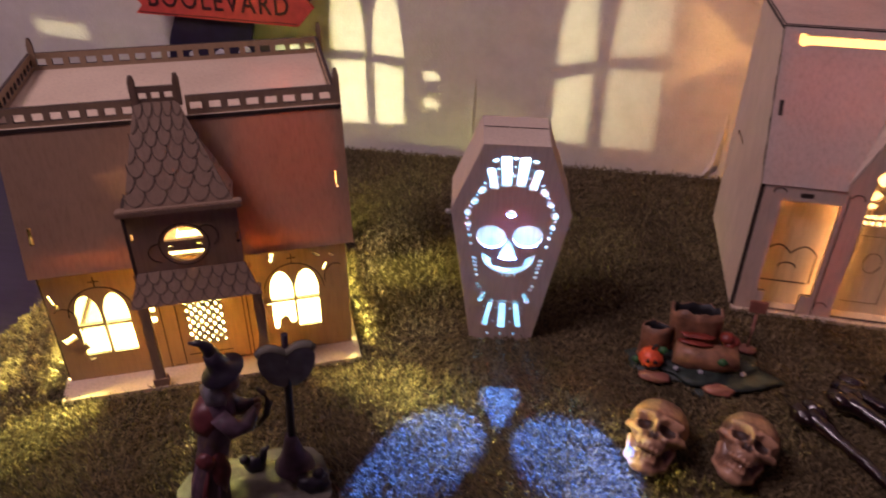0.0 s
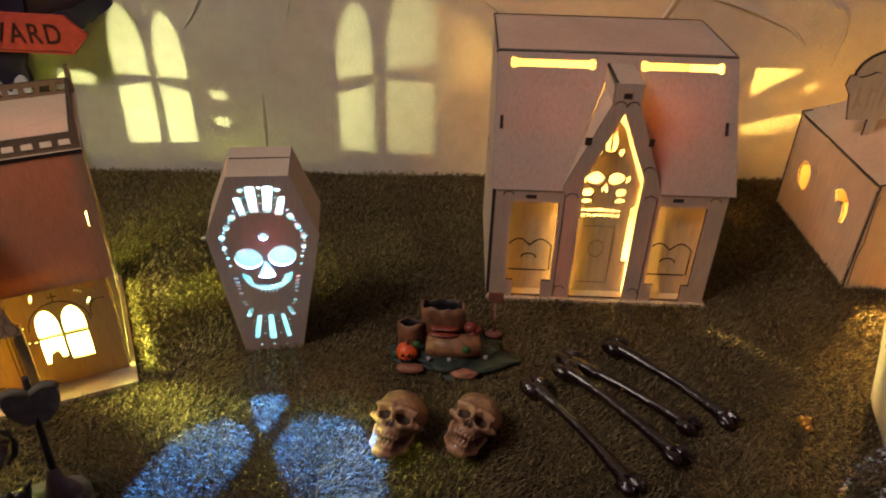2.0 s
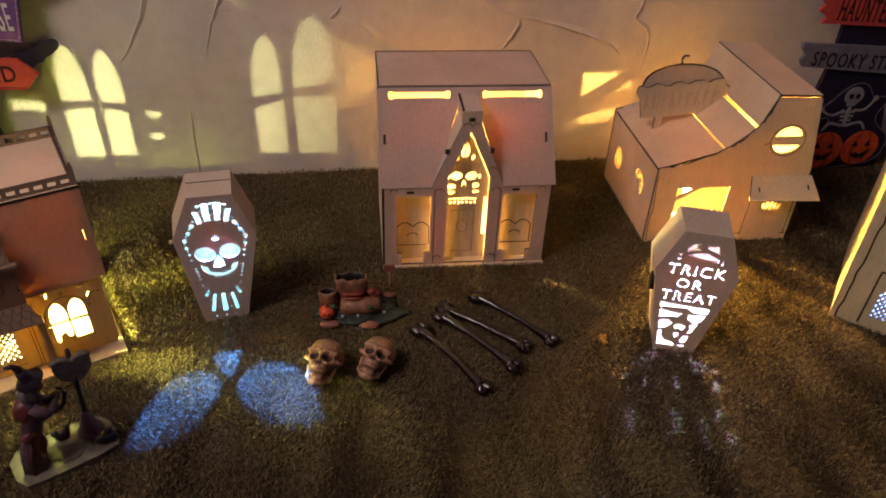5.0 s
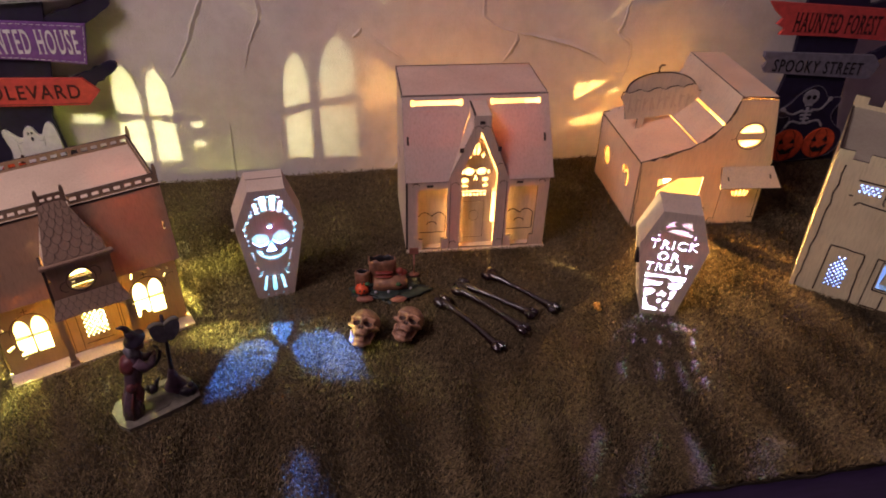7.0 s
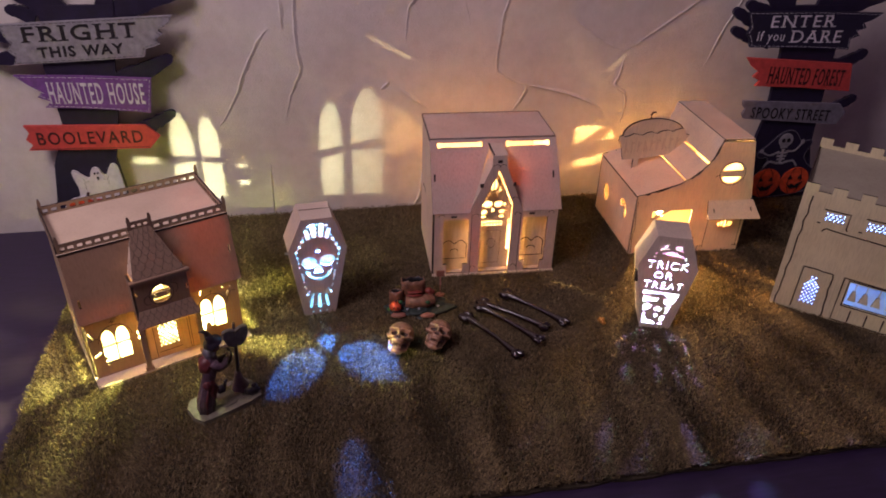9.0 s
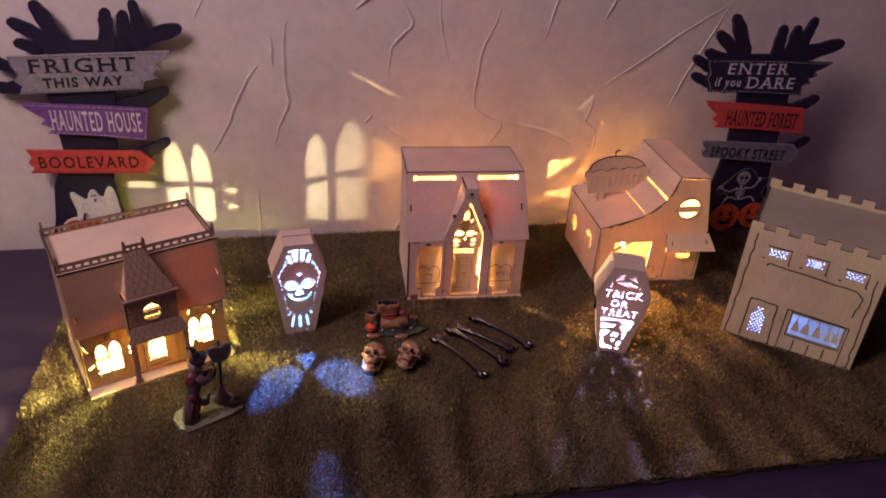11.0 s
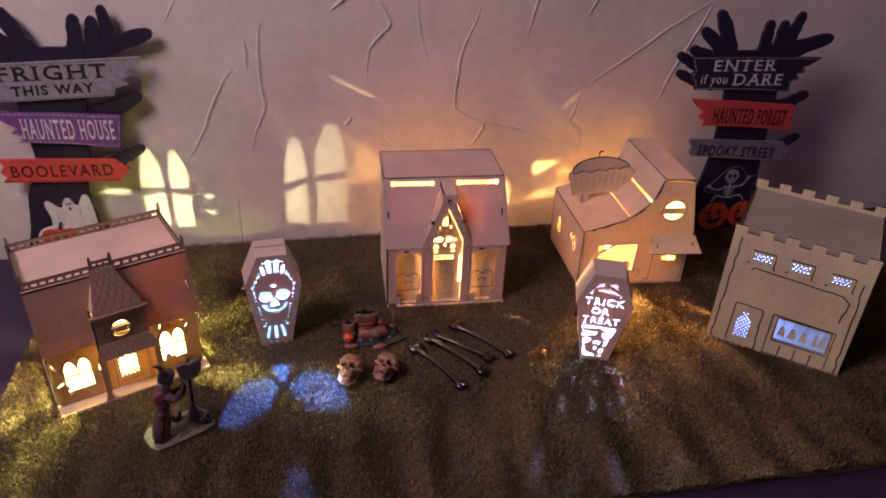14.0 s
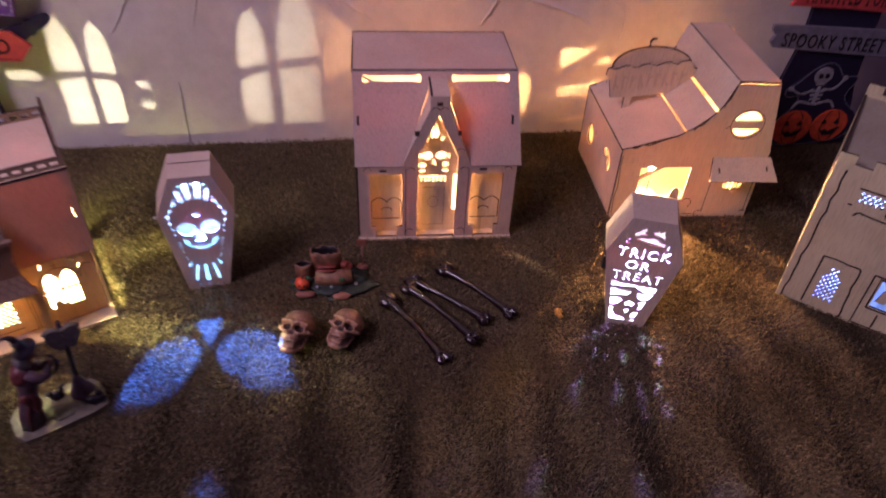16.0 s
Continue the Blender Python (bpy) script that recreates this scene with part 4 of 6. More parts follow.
        win = [[(0.0860, 0.0924), (0.1070, 0.0931), (0.1125, 0.0910), (0.1170, 0.0930), (0.1090, 0.0957), (0.0860, 0.0945)]] if s == 0 else [[(0.1040, 0.1146), (0.1290, 0.1166), (0.1290, 0.1187), (0.1040, 0.1166)]]
        wall = panel("side_wall", [prof] + win + seam, TH, axes((u + (TH if s else 0), 0, 0), (0, 1, 0), (0, 0, 1)), (WOOD_THICK, CHAR), h)
        for v in wall.data.vertices:
            v.co.x -= s * 0.0055 * max(0.0, v.co.z - EA) / (TZ - EA)
    panel("back_wall", [[(0, 0.003), (Wd, 0.003), (Wd, EA + 0.024), (Wd - 0.0045, TZ), (0, TZ)], [(0.1570, 0.1068), (0.1605, 0.1056), (0.1722, 0.1175), (0.1690, 0.1195)], [(0.0045, 0.1393), (0.0350, 0.1218), (0.0362, 0.1249), (0.0050, 0.1426)]], TH, axes((0, De, 0), (1, 0, 0), (0, 0, 1)), (BACK_GLOW_WARM, CHAR), h)
    v0, z0, v1, z1 = -0.0010, EA - 0.001, 0.0450, TZ + 0.001
    ln = math.hypot(v1 - v0, z1 - z0)
    rm = axes((0, v0, z0), (1, 0, 0), (0, v1 - v0, z1 - z0))
    outline = [(-0.003, 0), (0.0495, 0), (0.0775, ln * 0.80), (0.0975, ln * 0.80), (0.1235, 0), (Wd + 0.0045, 0), (Wd - 0.0015, ln), (-0.003, ln)]
    panel("front_roof", [outline, bone_slot(0.0075, 0.0690, ln * 0.905, 0.0030), bone_slot(0.1035, 0.1640, ln * 0.905, 0.0030)], TH, rm, (WOOD_ROOF, CHAR), h, "steep roof board with two bone-shaped slots")
    engraving([[(0.0018, 0.045), (0.0018, 0.055)], [(0.1690, 0.045), (0.1690, 0.055)]], 0.0025, rm, h, "tab_slot")
    slab("flat_roof", ((-0.004, 0.0440, TZ), (Wd - 0.0015, 0.0440, TZ), (0.1715, De + 0.001, TZ + 0.0008), (-0.004, De + 0.001, TZ + 0.0008)), TH, WD, h)
    engraving([[(-0.003, 0.0010), (Wd - 0.0025, 0.0010), (0.1707, 0.0925), (-0.0032, 0.0925), (-0.003, 0.0010)]], 0.0012, axes((0, 0.0440, TZ + 0.0004), (1, 0, 0), (0, 0.094, 0.0008)), h, "burnt_edge_line")
    slab("gable_roof", ((0.0490, 0.001, EA), (0.0775, 0.001, 0.1725), (0.0775, 0.0420, 0.1725), (0.0500, 0.0080, EA + 0.001)), 0.002, (WOOD_THICK, CHAR), h)
    slab("gable_roof", ((0.1240, 0.001, EA), (0.1230, 0.0080, EA + 0.001), (0.0975, 0.0420, 0.1725), (0.0975, 0.001, 0.1725)), 0.002, (WOOD_THICK, CHAR), h)
    slab("gable_cap", ((0.0775, 0.001, 0.1725), (0.0775, 0.001, 0.1885), (0.0775, 0.0440, 0.1885), (0.0775, 0.0420, 0.1725)), 0.002, (WOOD_THICK, CHAR), h)
    slab("gable_cap", ((0.0775, 0.0, 0.1880), (0.0975, 0.0, 0.1880), (0.0975, 0.0410, 0.1885), (0.0775, 0.0410, 0.1885)), 0.002, (WOOD, CHAR), h)
    return h


def house_pumpkin():
    h = thing("pumpkin_house", H3, "laser-cut plywood house with a swooping roof and glowing orange windows", "miniature house", "wooden village houses")
    WD = (WOOD_WARM, CHAR)
    Wd, De = 0.1740, 0.153
    swoop = [(0, 0.0950), (0.0300, 0.1015), (0.0695, 0.1180), (0.0850, 0.1290), (0.1000, 0.1450), (0.1080, 0.1620), (0.1140, 0.1840)]
    jag = random.Random(3)
    edge = []
    for a, b in zip(swoop, swoop[1:]):
        for i in range(4):
            f = i / 4
            edge.append((a[0] + (b[0] - a[0]) * f + jag.uniform(-0.0009, 0.0009), a[1] + (b[1] - a[1]) * f + TH + jag.uniform(-0.0006, 0.0034)))
    edge.append(swoop[-1])
    outline = [(0, 0), (Wd, 0), (Wd, 0.078), (Wd + 0.003, 0.094), (0.1605, 0.1830)] + edge[::-1]
    fm = axes((0, 0, 0), (1, 0, 0), (0, 0, 1))
    big = [(0.0270, 0.0270), (0.0700, 0.0270), (0.0715, 0.0400), (0.0740, 0.0440), (0.0785, 0.0445), (0.0815, 0.0400), (0.0820, 0.0270), (0.0870, 0.0270), (0.0880, 0.0750), (0.0545, 0.0742), (0.0450, 0.0680), (0.0275, 0.0560)]
    corner = [(0.0268, 0.0600), (0.0430, 0.0710), (0.0480, 0.0738), (0.0264, 0.0735)]
    c = (0.1375, 0.1335)
    up, lo = oval(c[0], c[1] + 0.0010, 0.0165, 0.0155, 16, 10, 170), oval(c[0], c[1] - 0.0032, 0.0160, 0.0135, 16, 190, 350)
    pk = (0.1450, 0.0480)
    seg = [oval(pk[0] + dx, pk[1] + dz, rx, 0.0068 - abs(dx) * 0.2, 10, deg=tilt) for dx, rx, tilt, dz in ((-0.0094, 0.0021, 20, -0.0005), (-0.0050, 0.0020, 10, 0), (0, 0.0022, 0, 0), (0.0050, 0.0020, -10, 0), (0.0094, 0.0021, -20, -0.0005))]
    seg.append([(pk[0] - 0.0012, pk[1] + 0.0076), (pk[0] + 0.0010, pk[1] + 0.0076), (pk[0] + 0.0024, pk[1] + 0.0106), (pk[0] + 0.0004, pk[1] + 0.0106)])
    panel("front_wall", [outline, big, corner, up, lo] + seg, TH, fm, WD, h, "front board with a wide window, round window and pumpkin door")
    engraving([(oval(c[0], c[1], 0.0195, 0.0190, 24), True), [(0.1165, 0.008), (0.1175, 0.080)], [(0.1700, 0.010), (0.1690, 0.080)], [(0.1080, 0.003), (0.1090, 0.010), (0.1165, 0.010)], [(0.165, 0.010), (0.1725, 0.010)],
               wavy((0.118, 0.1310), (0.112, 0.1285), 3, 0.0006, 4), wavy((0.003, 0.003), (0.001, 0.090), 8, 0.0012, 8), [(0.0925, 0.0050), (0.1060, 0.0050)], oval(0.094, 0.022, 0.006, 0.007, 10, -60, 160)], 0.0007, fm, h)
    sm = axes((0, De, 0), (0, -1, 0), (0, 0, 1))
    ring = oval(De - 0.047, 0.054, 0.0150, 0.0165, 16, -35, 150) + oval(De - 0.0475, 0.0480, 0.0078, 0.0112, 12, 146, -30)
    panel("side_wall", [rect(0.0, 0, De - TH, 0.0950), oval(De - 0.118, 0.0480, 0.0120, 0.0150, 18, deg=0), ring, tilted(De - 0.098, 0.062, 0.001, 0.006, 20)], TH, sm, WD, h, "side board with an oval window and an arched one")
    engraving([wavy((De - 0.004, 0.003), (De - 0.004, 0.093), 8, 0.0012, 2)], 0.0006, sm, h)
    panel("side_wall", [rect(TH, 0, De - 0.0005, 0.1835)], TH, axes((0.1600 + TH, 0, 0), (0, 1, 0), (0, 0, 1)), WD, h)
    panel("back_wall", [outline, [(0.0090, 0.0885), (0.0104, 0.0676), (0.0423, 0.0874)], [(0.0520, 0.0812), (0.0371, 0.0704), (0.0544, 0.0734)], [(0.0111, 0.0433), (0.0432, 0.0428), (0.0487, 0.0595), (0.0101, 0.0495)]], TH, axes((0, De, 0), (1, 0, 0), (0, 0, 1)), (BACK_GLOW_ORANGE, CHAR), h)
    tops = ((0.0, 0.0955, 0.0699, 0.1178), (0.0711, 0.1195, 0.0988, 0.1440), (0.1012, 0.1470, 0.1135, 0.1838), (0.1150, 0.1842, 0.1615, 0.1832))
    for i, (u0, z0, u1, z1) in enumerate(tops):
        slots = []
        ln = math.hypot(u1 - u0, z1 - z0)
        panel("roof_board", [rect(0, TH + 0.0004, ln, De + 0.005)] + slots, TH, axes((u0, 0, z0 + TH), (u1 - u0, 0, z1 - z0), (0, 1, 0)), WD, h)
    # unseen post, added to trim the beam that reaches the wall
    box("ray_blocker", (0.0190, 0.0390, 0.003), (0.0215, 0.0445, 0.092), WOOD_IN, h)
    panel("base_plate", [rect(0.0005, 0.0005, 0.1735, De)], 0.003, axes((0, 0, 0.003), (1, 0, 0), (0, 1, 0)), WD, h)
    slab("awning", ((0.1035, -0.0200, 0.0680), (0.1870, -0.0200, 0.0670), (0.1800, -0.0005, 0.0895), (0.1100, -0.0005, 0.0895)), TH, WD, h, "small sloping awning board over the door")
    am = axes((0, -0.0200, 0.0678), (1, 0, 0), (0, 0.0195, 0.0217))
    engraving([[(0.1160, 0.010), (0.1160, 0.016)], [(0.1740, 0.012), (0.1740, 0.018)]], 0.0018, am, h, "tab_slot")
    # the roof sign: a board with a pumpkin rising behind it
    sg = axes((0, 0.086, 0), (1, 0, 0), (0, 0, 1))
    jag = random.Random(9)
    top = [(0.0950 - i * 0.1000 / 24, 0.1685 - 0.0108 * i / 24 + 0.0016 * math.sin(i * 1.1) + jag.uniform(-0.0009, 0.0009)) for i in range(25)]
    board = [(0.0040, 0.1190), (0.0215, 0.1205), (0.0218, 0.0970), (0.0300, 0.0990), (0.0305, 0.1212), (0.0620, 0.1245), (0.0970, 0.1280), (0.1005, 0.1370), (0.0980, 0.1460), (0.1075, 0.1535), (0.1080, 0.1580), (0.0990, 0.1600)] + top + [(-0.0065, 0.1500), (-0.0010, 0.1420), (0.0015, 0.1300)]
    panel("roof_sign", [board], TH, sg, WD, h, "ragged name board standing on the roof")
    strokes = []
    for i in range(9):
        u, w = 0.0060 + i * 0.0100, 0.1300 + i * 0.0009
        strokes += [[(u, w), (u, w + 0.0185)], [(u, w + (0.016 if i % 2 else 0.009)), (u + 0.0050, w + (0.016 if i % 3 else 0.002))]]
    engraving(strokes, 0.0026, sg, h, "plain_lettering", veneer("raised_tan", (0.66, 0.52, 0.36), 0.02))
    dome = [(0.0000, 0.1500)] + [(0.0490 - 0.0490 * math.cos(a), 0.1540 + 0.0310 * math.sin(a) ** 0.8) for a in [math.pi * i / 20 for i in range(21)]] + [(0.0980, 0.1500)]
    panel("pumpkin_board", [dome], TH, axes((0, 0.0895, 0), (1, 0, 0), (0, 0, 1)), WD, h)
    engraving([dome[1:-1]], 0.0016, axes((0, 0.0895, 0), (1, 0, 0), (0, 0, 1)), h, "burnt_edge_line")
    bm = bmesh.new()
    tube(bm, [(0.0410, 0.0905, 0.1845), (0.0405, 0.0905, 0.1910), (0.0425, 0.0905, 0.1945), (0.0475, 0.0905, 0.1945)], [0.0016, 0.0014, 0.0013, 0.001], 6)
    part("stem", bm, CHAR, h)
    for o in h.children:
        for v in o.data.vertices:
            v.co.x -= 0.045 * v.co.y
    return h


def castle(u0, u1, low, high, n):
    """The top edge of a battlement, from the last corner back to the first."""
    pts, step = [], (u1 - u0) / (2 * n - 1)
    for i in range(2 * n - 1):
        w = high if i % 2 == 0 else low
        pts += [(u0 + i * step, w), (u0 + (i + 1) * step, w)]
    return pts[::-1]


def house_shop():
    h = thing("potion_shop", H4, "laser-cut plywood shop with battlements and blue-lit lattice windows", "miniature house", "wooden village houses")
    WD = (WOOD_GREEN, CHAR)
    Wd, De, LO, HI = 0.1770, 0.160, 0.1795, 0.1890
    fm = axes((0, 0, 0), (1, 0, 0), (0, 0, 1))
    win = [lattice(a, b, w0, w1, 5, 2, 0.40) for a, b, w0, w1 in ((0.0315, 0.0565, 0.1410, 0.1560), (0.0800, 0.1040, 0.1410, 0.1560), (0.1300, 0.1540, 0.1390, 0.1530))]
    door = [l for l in lattice(0.0330, 0.0545, 0.0150, 0.0610, 4, 7, 0.40) if all(abs(p[0] - 0.0438) < 0.0108 * min(1, math.sqrt(max(0, (0.0625 - p[1]) / 0.02))) for p in l)]
    show = rect(0.0865, 0.0305, 0.1525, 0.0650)
    outline = [(0, 0), (Wd, 0)] + castle(0, Wd, LO, HI, 6)
    panel("front_wall", [outline, show] + sum(win, []) + door, TH, fm, WD, h, "front board with lattice windows, arched door light and a wide display window")
    lines = [wavy((0.006, 0.002), (0.012, 0.172), 14, 0.0012, 1), wavy((0.171, 0.006), (0.168, 0.150), 12, 0.0014, 2), wavy((0.0270, 0.0710), (0.0640, 0.0700), 6, 0.0010, 5), wavy((0.0640, 0.070), (0.0665, 0.003), 8, 0.0010, 6),
             [(0.0275, 0.070), (0.0265, 0.006)], wavy((0.0380, 0.1320), (0.150, 0.1260), 8, 0.0007, 7), wavy((0.0380, 0.1320), (0.0340, 0.1270), 2, 0.0006, 8), wavy((0.150, 0.126), (0.160, 0.118), 3, 0.001, 10),
             wavy((0.160, 0.118), (0.1560, 0.0860), 5, 0.0014, 12), [(0.078, 0.070), (0.078, 0.004), (0.158, 0.004), (0.158, 0.068), (0.078, 0.070)], [(0.098, 0.006), (0.098, 0.024)], [(0.118, 0.006), (0.118, 0.024)], [(0.138, 0.006), (0.138, 0.024)],
             rect(0.0845, 0.0285, 0.1545, 0.0672) + [(0.0845, 0.0285)]]
    for a, b, w0, w1 in ((0.0295, 0.0600, 0.1390, 0.1580), (0.0780, 0.1075, 0.1390, 0.1580), (0.1280, 0.1575, 0.1370, 0.1550)):
        lines += [[(a - 0.004, w0 - 0.001), (a, w0 - 0.001)], [(a, w1), (b, w1), (b, w0 - 0.002), (b + 0.002, w0 - 0.004)]]
    engraving(lines, 0.0018, fm, h)
    # brooms hanging in the display window
    im = axes((0, 0.0028, 0), (1, 0, 0), (0, 0, 1))
    for u, top, wd in ((0.0945, 0.063, 0.010), (0.1080, 0.064, 0.012), (0.1230, 0.063, 0.011), (0.1380, 0.064, 0.007), (0.1470, 0.063, 0.009)):
        panel("hanging_broom", [[(u - 0.0006, top), (u - 0.0006, 0.053), (u - wd * 0.22, 0.051), (u - wd / 2, 0.037), (u + wd / 2, 0.037), (u + wd * 0.22, 0.051), (u + 0.0006, 0.053), (u + 0.0006, top)]], 0.0015, im, WD, h)
    panel("back_wall", [outline], TH, axes((0, De, 0.004), (1, 0, 0), (0, 0, 1)), WD, h)
    for u in (0, Wd - TH):
        panel("side_wall", [rect(TH, 0, De, 0.1795)], TH, axes((u + TH, 0, 0), (0, 1, 0), (0, 0, 1)), WD, h)
    # straw wood greyed to carry the shade of the roof
    slab("flat_roof", ((TH, TH, 0.1720), (Wd - TH, TH, 0.1720), (Wd - TH, De, 0.1780), (TH, De, 0.1780)), TH, (veneer("shaded_straw_plywood", (0.40, 0.37, 0.27), 0.03), CHAR), h, "flat roof board in a shaded tone of the straw wood")
    panel("base_plate", [rect(TH, TH, Wd - TH, De)], 0.003, axes((0, 0, 0.003), (1, 0, 0), (0, 1, 0)), WD, h)
    # card tinted blue to carry the colour of the lamp's light
    slab("display_back", ((0.078, 0.030, 0.004), (0.160, 0.030, 0.004), (0.160, 0.030, 0.075), (0.078, 0.030, 0.075)), 0.002, (plain("blue_lit_card", (0.62, 0.74, 0.86), 0.7, 100, 0.05), CHAR), h)
    return h


# ---- the coffins ----
def apart(holes, gap=0.00025):
    """Keeps, in order, the openings that leave some wood between them."""
    def near(a, b):
        for p in a:
            for q0, q1 in zip(b, b[1:] + b[:1]):
                v, d = Vector(q1) - Vector(q0), Vector(p) - Vector(q0)
                s = max(0.0, min(1.0, d.dot(v) / max(v.length_squared, 1e-12)))
                if (d - v * s).length < gap:
                    return True
        return False
    kept = []
    for h in holes:
        if not any(near(h, k) or near(k, h) for k in kept):
            kept.append(h)
    return kept


def coffin_body(h, outline, holes, stay, depth, label, flare=0.0035, lid=WOOD_COFFIN):
    WD = (WOOD_COFFIN, WOOD_COFFIN)
    fm = axes((0, 0, 0), (1, 0, 0), (0, 0, 1))
    panel("lid", [outline] + holes, TH, fm, (lid, WOOD_COFFIN), h, label, extra=stay)
    cu = sum(p[0] for p in outline) / len(outline)
    back = [(p[0] + math.copysign(flare, p[0] - cu), p[1]) for p in outline]
    panel("back_board", [[(cu + (p[0] - cu) * 0.95, p[1] * 0.97 + 0.002) for p in back]], TH, axes((0, depth - TH, 0), (1, 0, 0), (0, 0, 1)), WD, h)
    n = len(outline)
    near = [(cu + (p[0] - cu) * 0.99, p[1] * 0.995 + 0.0004) for p in outline]
    for i in range(n):
        a, b, c, d = near[i], near[(i + 1) % n], back[(i + 1) % n], back[i]
        slab("side_board", ((a[0], TH, a[1]), (d[0], depth, d[1]), (c[0], depth, c[1]), (b[0], TH, b[1])), TH * 0.9, WD, h)


def coffin_skull():
    h = thing("skull_coffin", C1, "upright plywood coffin lantern pierced with a sugar-skull face lit blue", "coffin lantern", "coffin lanterns")
    c = 0.0212
    outline = [(0.0005, 0), (0.0419, 0), (0.0584, 0.1030), (0.0407, 0.1480), (0.0017, 0.1480), (-0.0160, 0.1030)]
    holes = [oval(c - 0.0112, 0.0842, 0.0096, 0.0085, 18, deg=-14), oval(c + 0.0115, 0.0856, 0.0096, 0.0085, 18, deg=14)]
    holes.append([(c - 0.0056, 0.0682), (c - 0.0010, 0.0672), (c + 0.0012, 0.0672), (c + 0.0058, 0.0684), (c + 0.0046, 0.0735), (c + 0.0018, 0.0800), (c + 0.0003, 0.0828), (c - 0.0014, 0.0800), (c - 0.0042, 0.0735)])
    low = [(c + 0.0004 + 0.0170 * math.cos(radians(q)), 0.0715 + 0.0150 * math.sin(radians(q))) for q in range(180, 361, 12)]
    top = [(c + 0.0172, 0.0722), (c + 0.0118, 0.0690)]
    for i in range(17):
        u = 0.0104 - i * 0.0013
        top.append((c + 0.0004 + u, 0.0618 + 0.0026 * (u / 0.0104) ** 2 - (0.0026 if i % 2 else 0.0)))
    top += [(c - 0.0108, 0.0690), (c - 0.0164, 0.0722)]
    holes.append(low + top)
    for i in range(9):
        u = 0.0104 - i * 0.0026 + 0.0004
        w = 0.0715 - 0.0150 * math.sqrt(1 - ((u - 0.0004) / 0.0170) ** 2)
        holes.append(rect(c + u - 0.0005, w - 0.0024, c + u + 0.0005, w - 0.0004))
    holes.append(oval(c, 0.1018, 0.0030, 0.0030, 12))

    def bar(u0, w0, u1, w1, k0, k1):
        """A ray: a slot between two ends, with its own half width at each."""
        f = 0.0007
        return [(c + u0 - k0 + f, w0), (c + u0 + k0 - f, w0), (c + u0 + k0, w0 + f), (c + u1 + k1, w1 - f), (c + u1 + k1 - f, w1), (c + u1 - k1 + f, w1), (c + u1 - k1, w1 - f), (c + u0 - k0, w0 + f)]
    holes.append(bar(0, 0.0117, -0.0004, 0.0352, 0.0027, 0.0019))
    for q in (-1, 1):
        # the crown and the chin rays
        holes += [bar(q * 0.0042, 0.1207, q * 0.0056, 0.1404, 0.0027, 0.0030), bar(q * 0.0115, 0.1185, q * 0.0143, 0.1326, 0.0024, 0.0022),
                  bar(q * 0.0114, 0.0128, q * 0.0080, 0.0352, 0.0019, 0.0016), bar(q * 0.0156, 0.0333, q * 0.0132, 0.0413, 0.0018, 0.0015)]
        # the ring of large beads with small ones between them
        for u, w, a, b in ((0.0188, 0.1173, 0.0023, 0.0030), (0.0230, 0.1095, 0.0021, 0.0026), (0.0267, 0.1015, 0.0022, 0.0026), (0.0260, 0.0931, 0.0018, 0.0021), (0.0246, 0.0851, 0.0014, 0.0015), (0.0238, 0.0787, 0.0012, 0.0012)):
            holes.append(oval(c + q * u, w, a, b, 10, deg=q * (32 if w > 0.105 else 0)))
        for u, w in ((0.0172, 0.1223), (0.0212, 0.1135), (0.0252, 0.1056), (0.0270, 0.0973), (0.0257, 0.0891)):
            holes.append(oval(c + q * u, w, 0.0012, 0.0008, 8, deg=q * 40))
        for u, w in ((0.0210, 0.0678), (0.0205, 0.0646), (0.0200, 0.0618), (0.0196, 0.0587), (0.0190, 0.0548), (0.0177, 0.0471), (0.0165, 0.0445)):
            holes.append(tilted(c + q * u, w, 0.0032 if w > 0.06 else 0.0024, 0.0017, q * 12))
        for u, w, a in ((0.0116, 0.1375, 0.0021), (0.0100, 0.1321, 0.0011), (0.0090, 0.1267, 0.0011), (0.0082, 0.1215, 0.0009), (0.0046, 0.0282, 0.0010), (0.0056, 0.0167, 0.0011), (0.0040, 0.0335, 0.0008), (0.0126, 0.0290, 0.0008), (0.0136, 0.0240, 0.0007)):
            holes.append(oval(c + q * u, w, a, a * 0.75, 8))
    for w, a in ((0.1392, 0.0017), (0.1338, 0.0012), (0.1278, 0.0012), (0.1215, 0.0008)):
        holes.append(oval(c, w, a, a * 0.7, 8))
    for i in range(3):
        holes.append(oval(c - 0.009 + i * 0.009, 0.0060, 0.0012, 0.0012, 8))
    holes = apart(holes)
    coffin_body(h, outline, holes, [], 0.041, "lid board cut with eyes, nose, grin and rays", 0.0008, WOOD_LID)
    engraving([[(0.0018, 0.012), (0.0406, 0.012)]], 0.0004, axes((0, 0.012, 0.1484), (1, 0, 0), (0, 1, 0)), h, "top_seam")
    for x, y, z in ((-0.0168, 0.006, 0.0980), (0.0570, 0.012, 0.0860)):
        bm = lathe(bmesh.new(), [(0.0012, -0.002), (0.0016, 0.0), (0.0016, 0.002), (0.0009, 0.003)], n=10, m=pose(x, y, z, 0, 90 if x > 0 else -90, 0))
        part("latch_pin", bm, METAL, h)
    return h


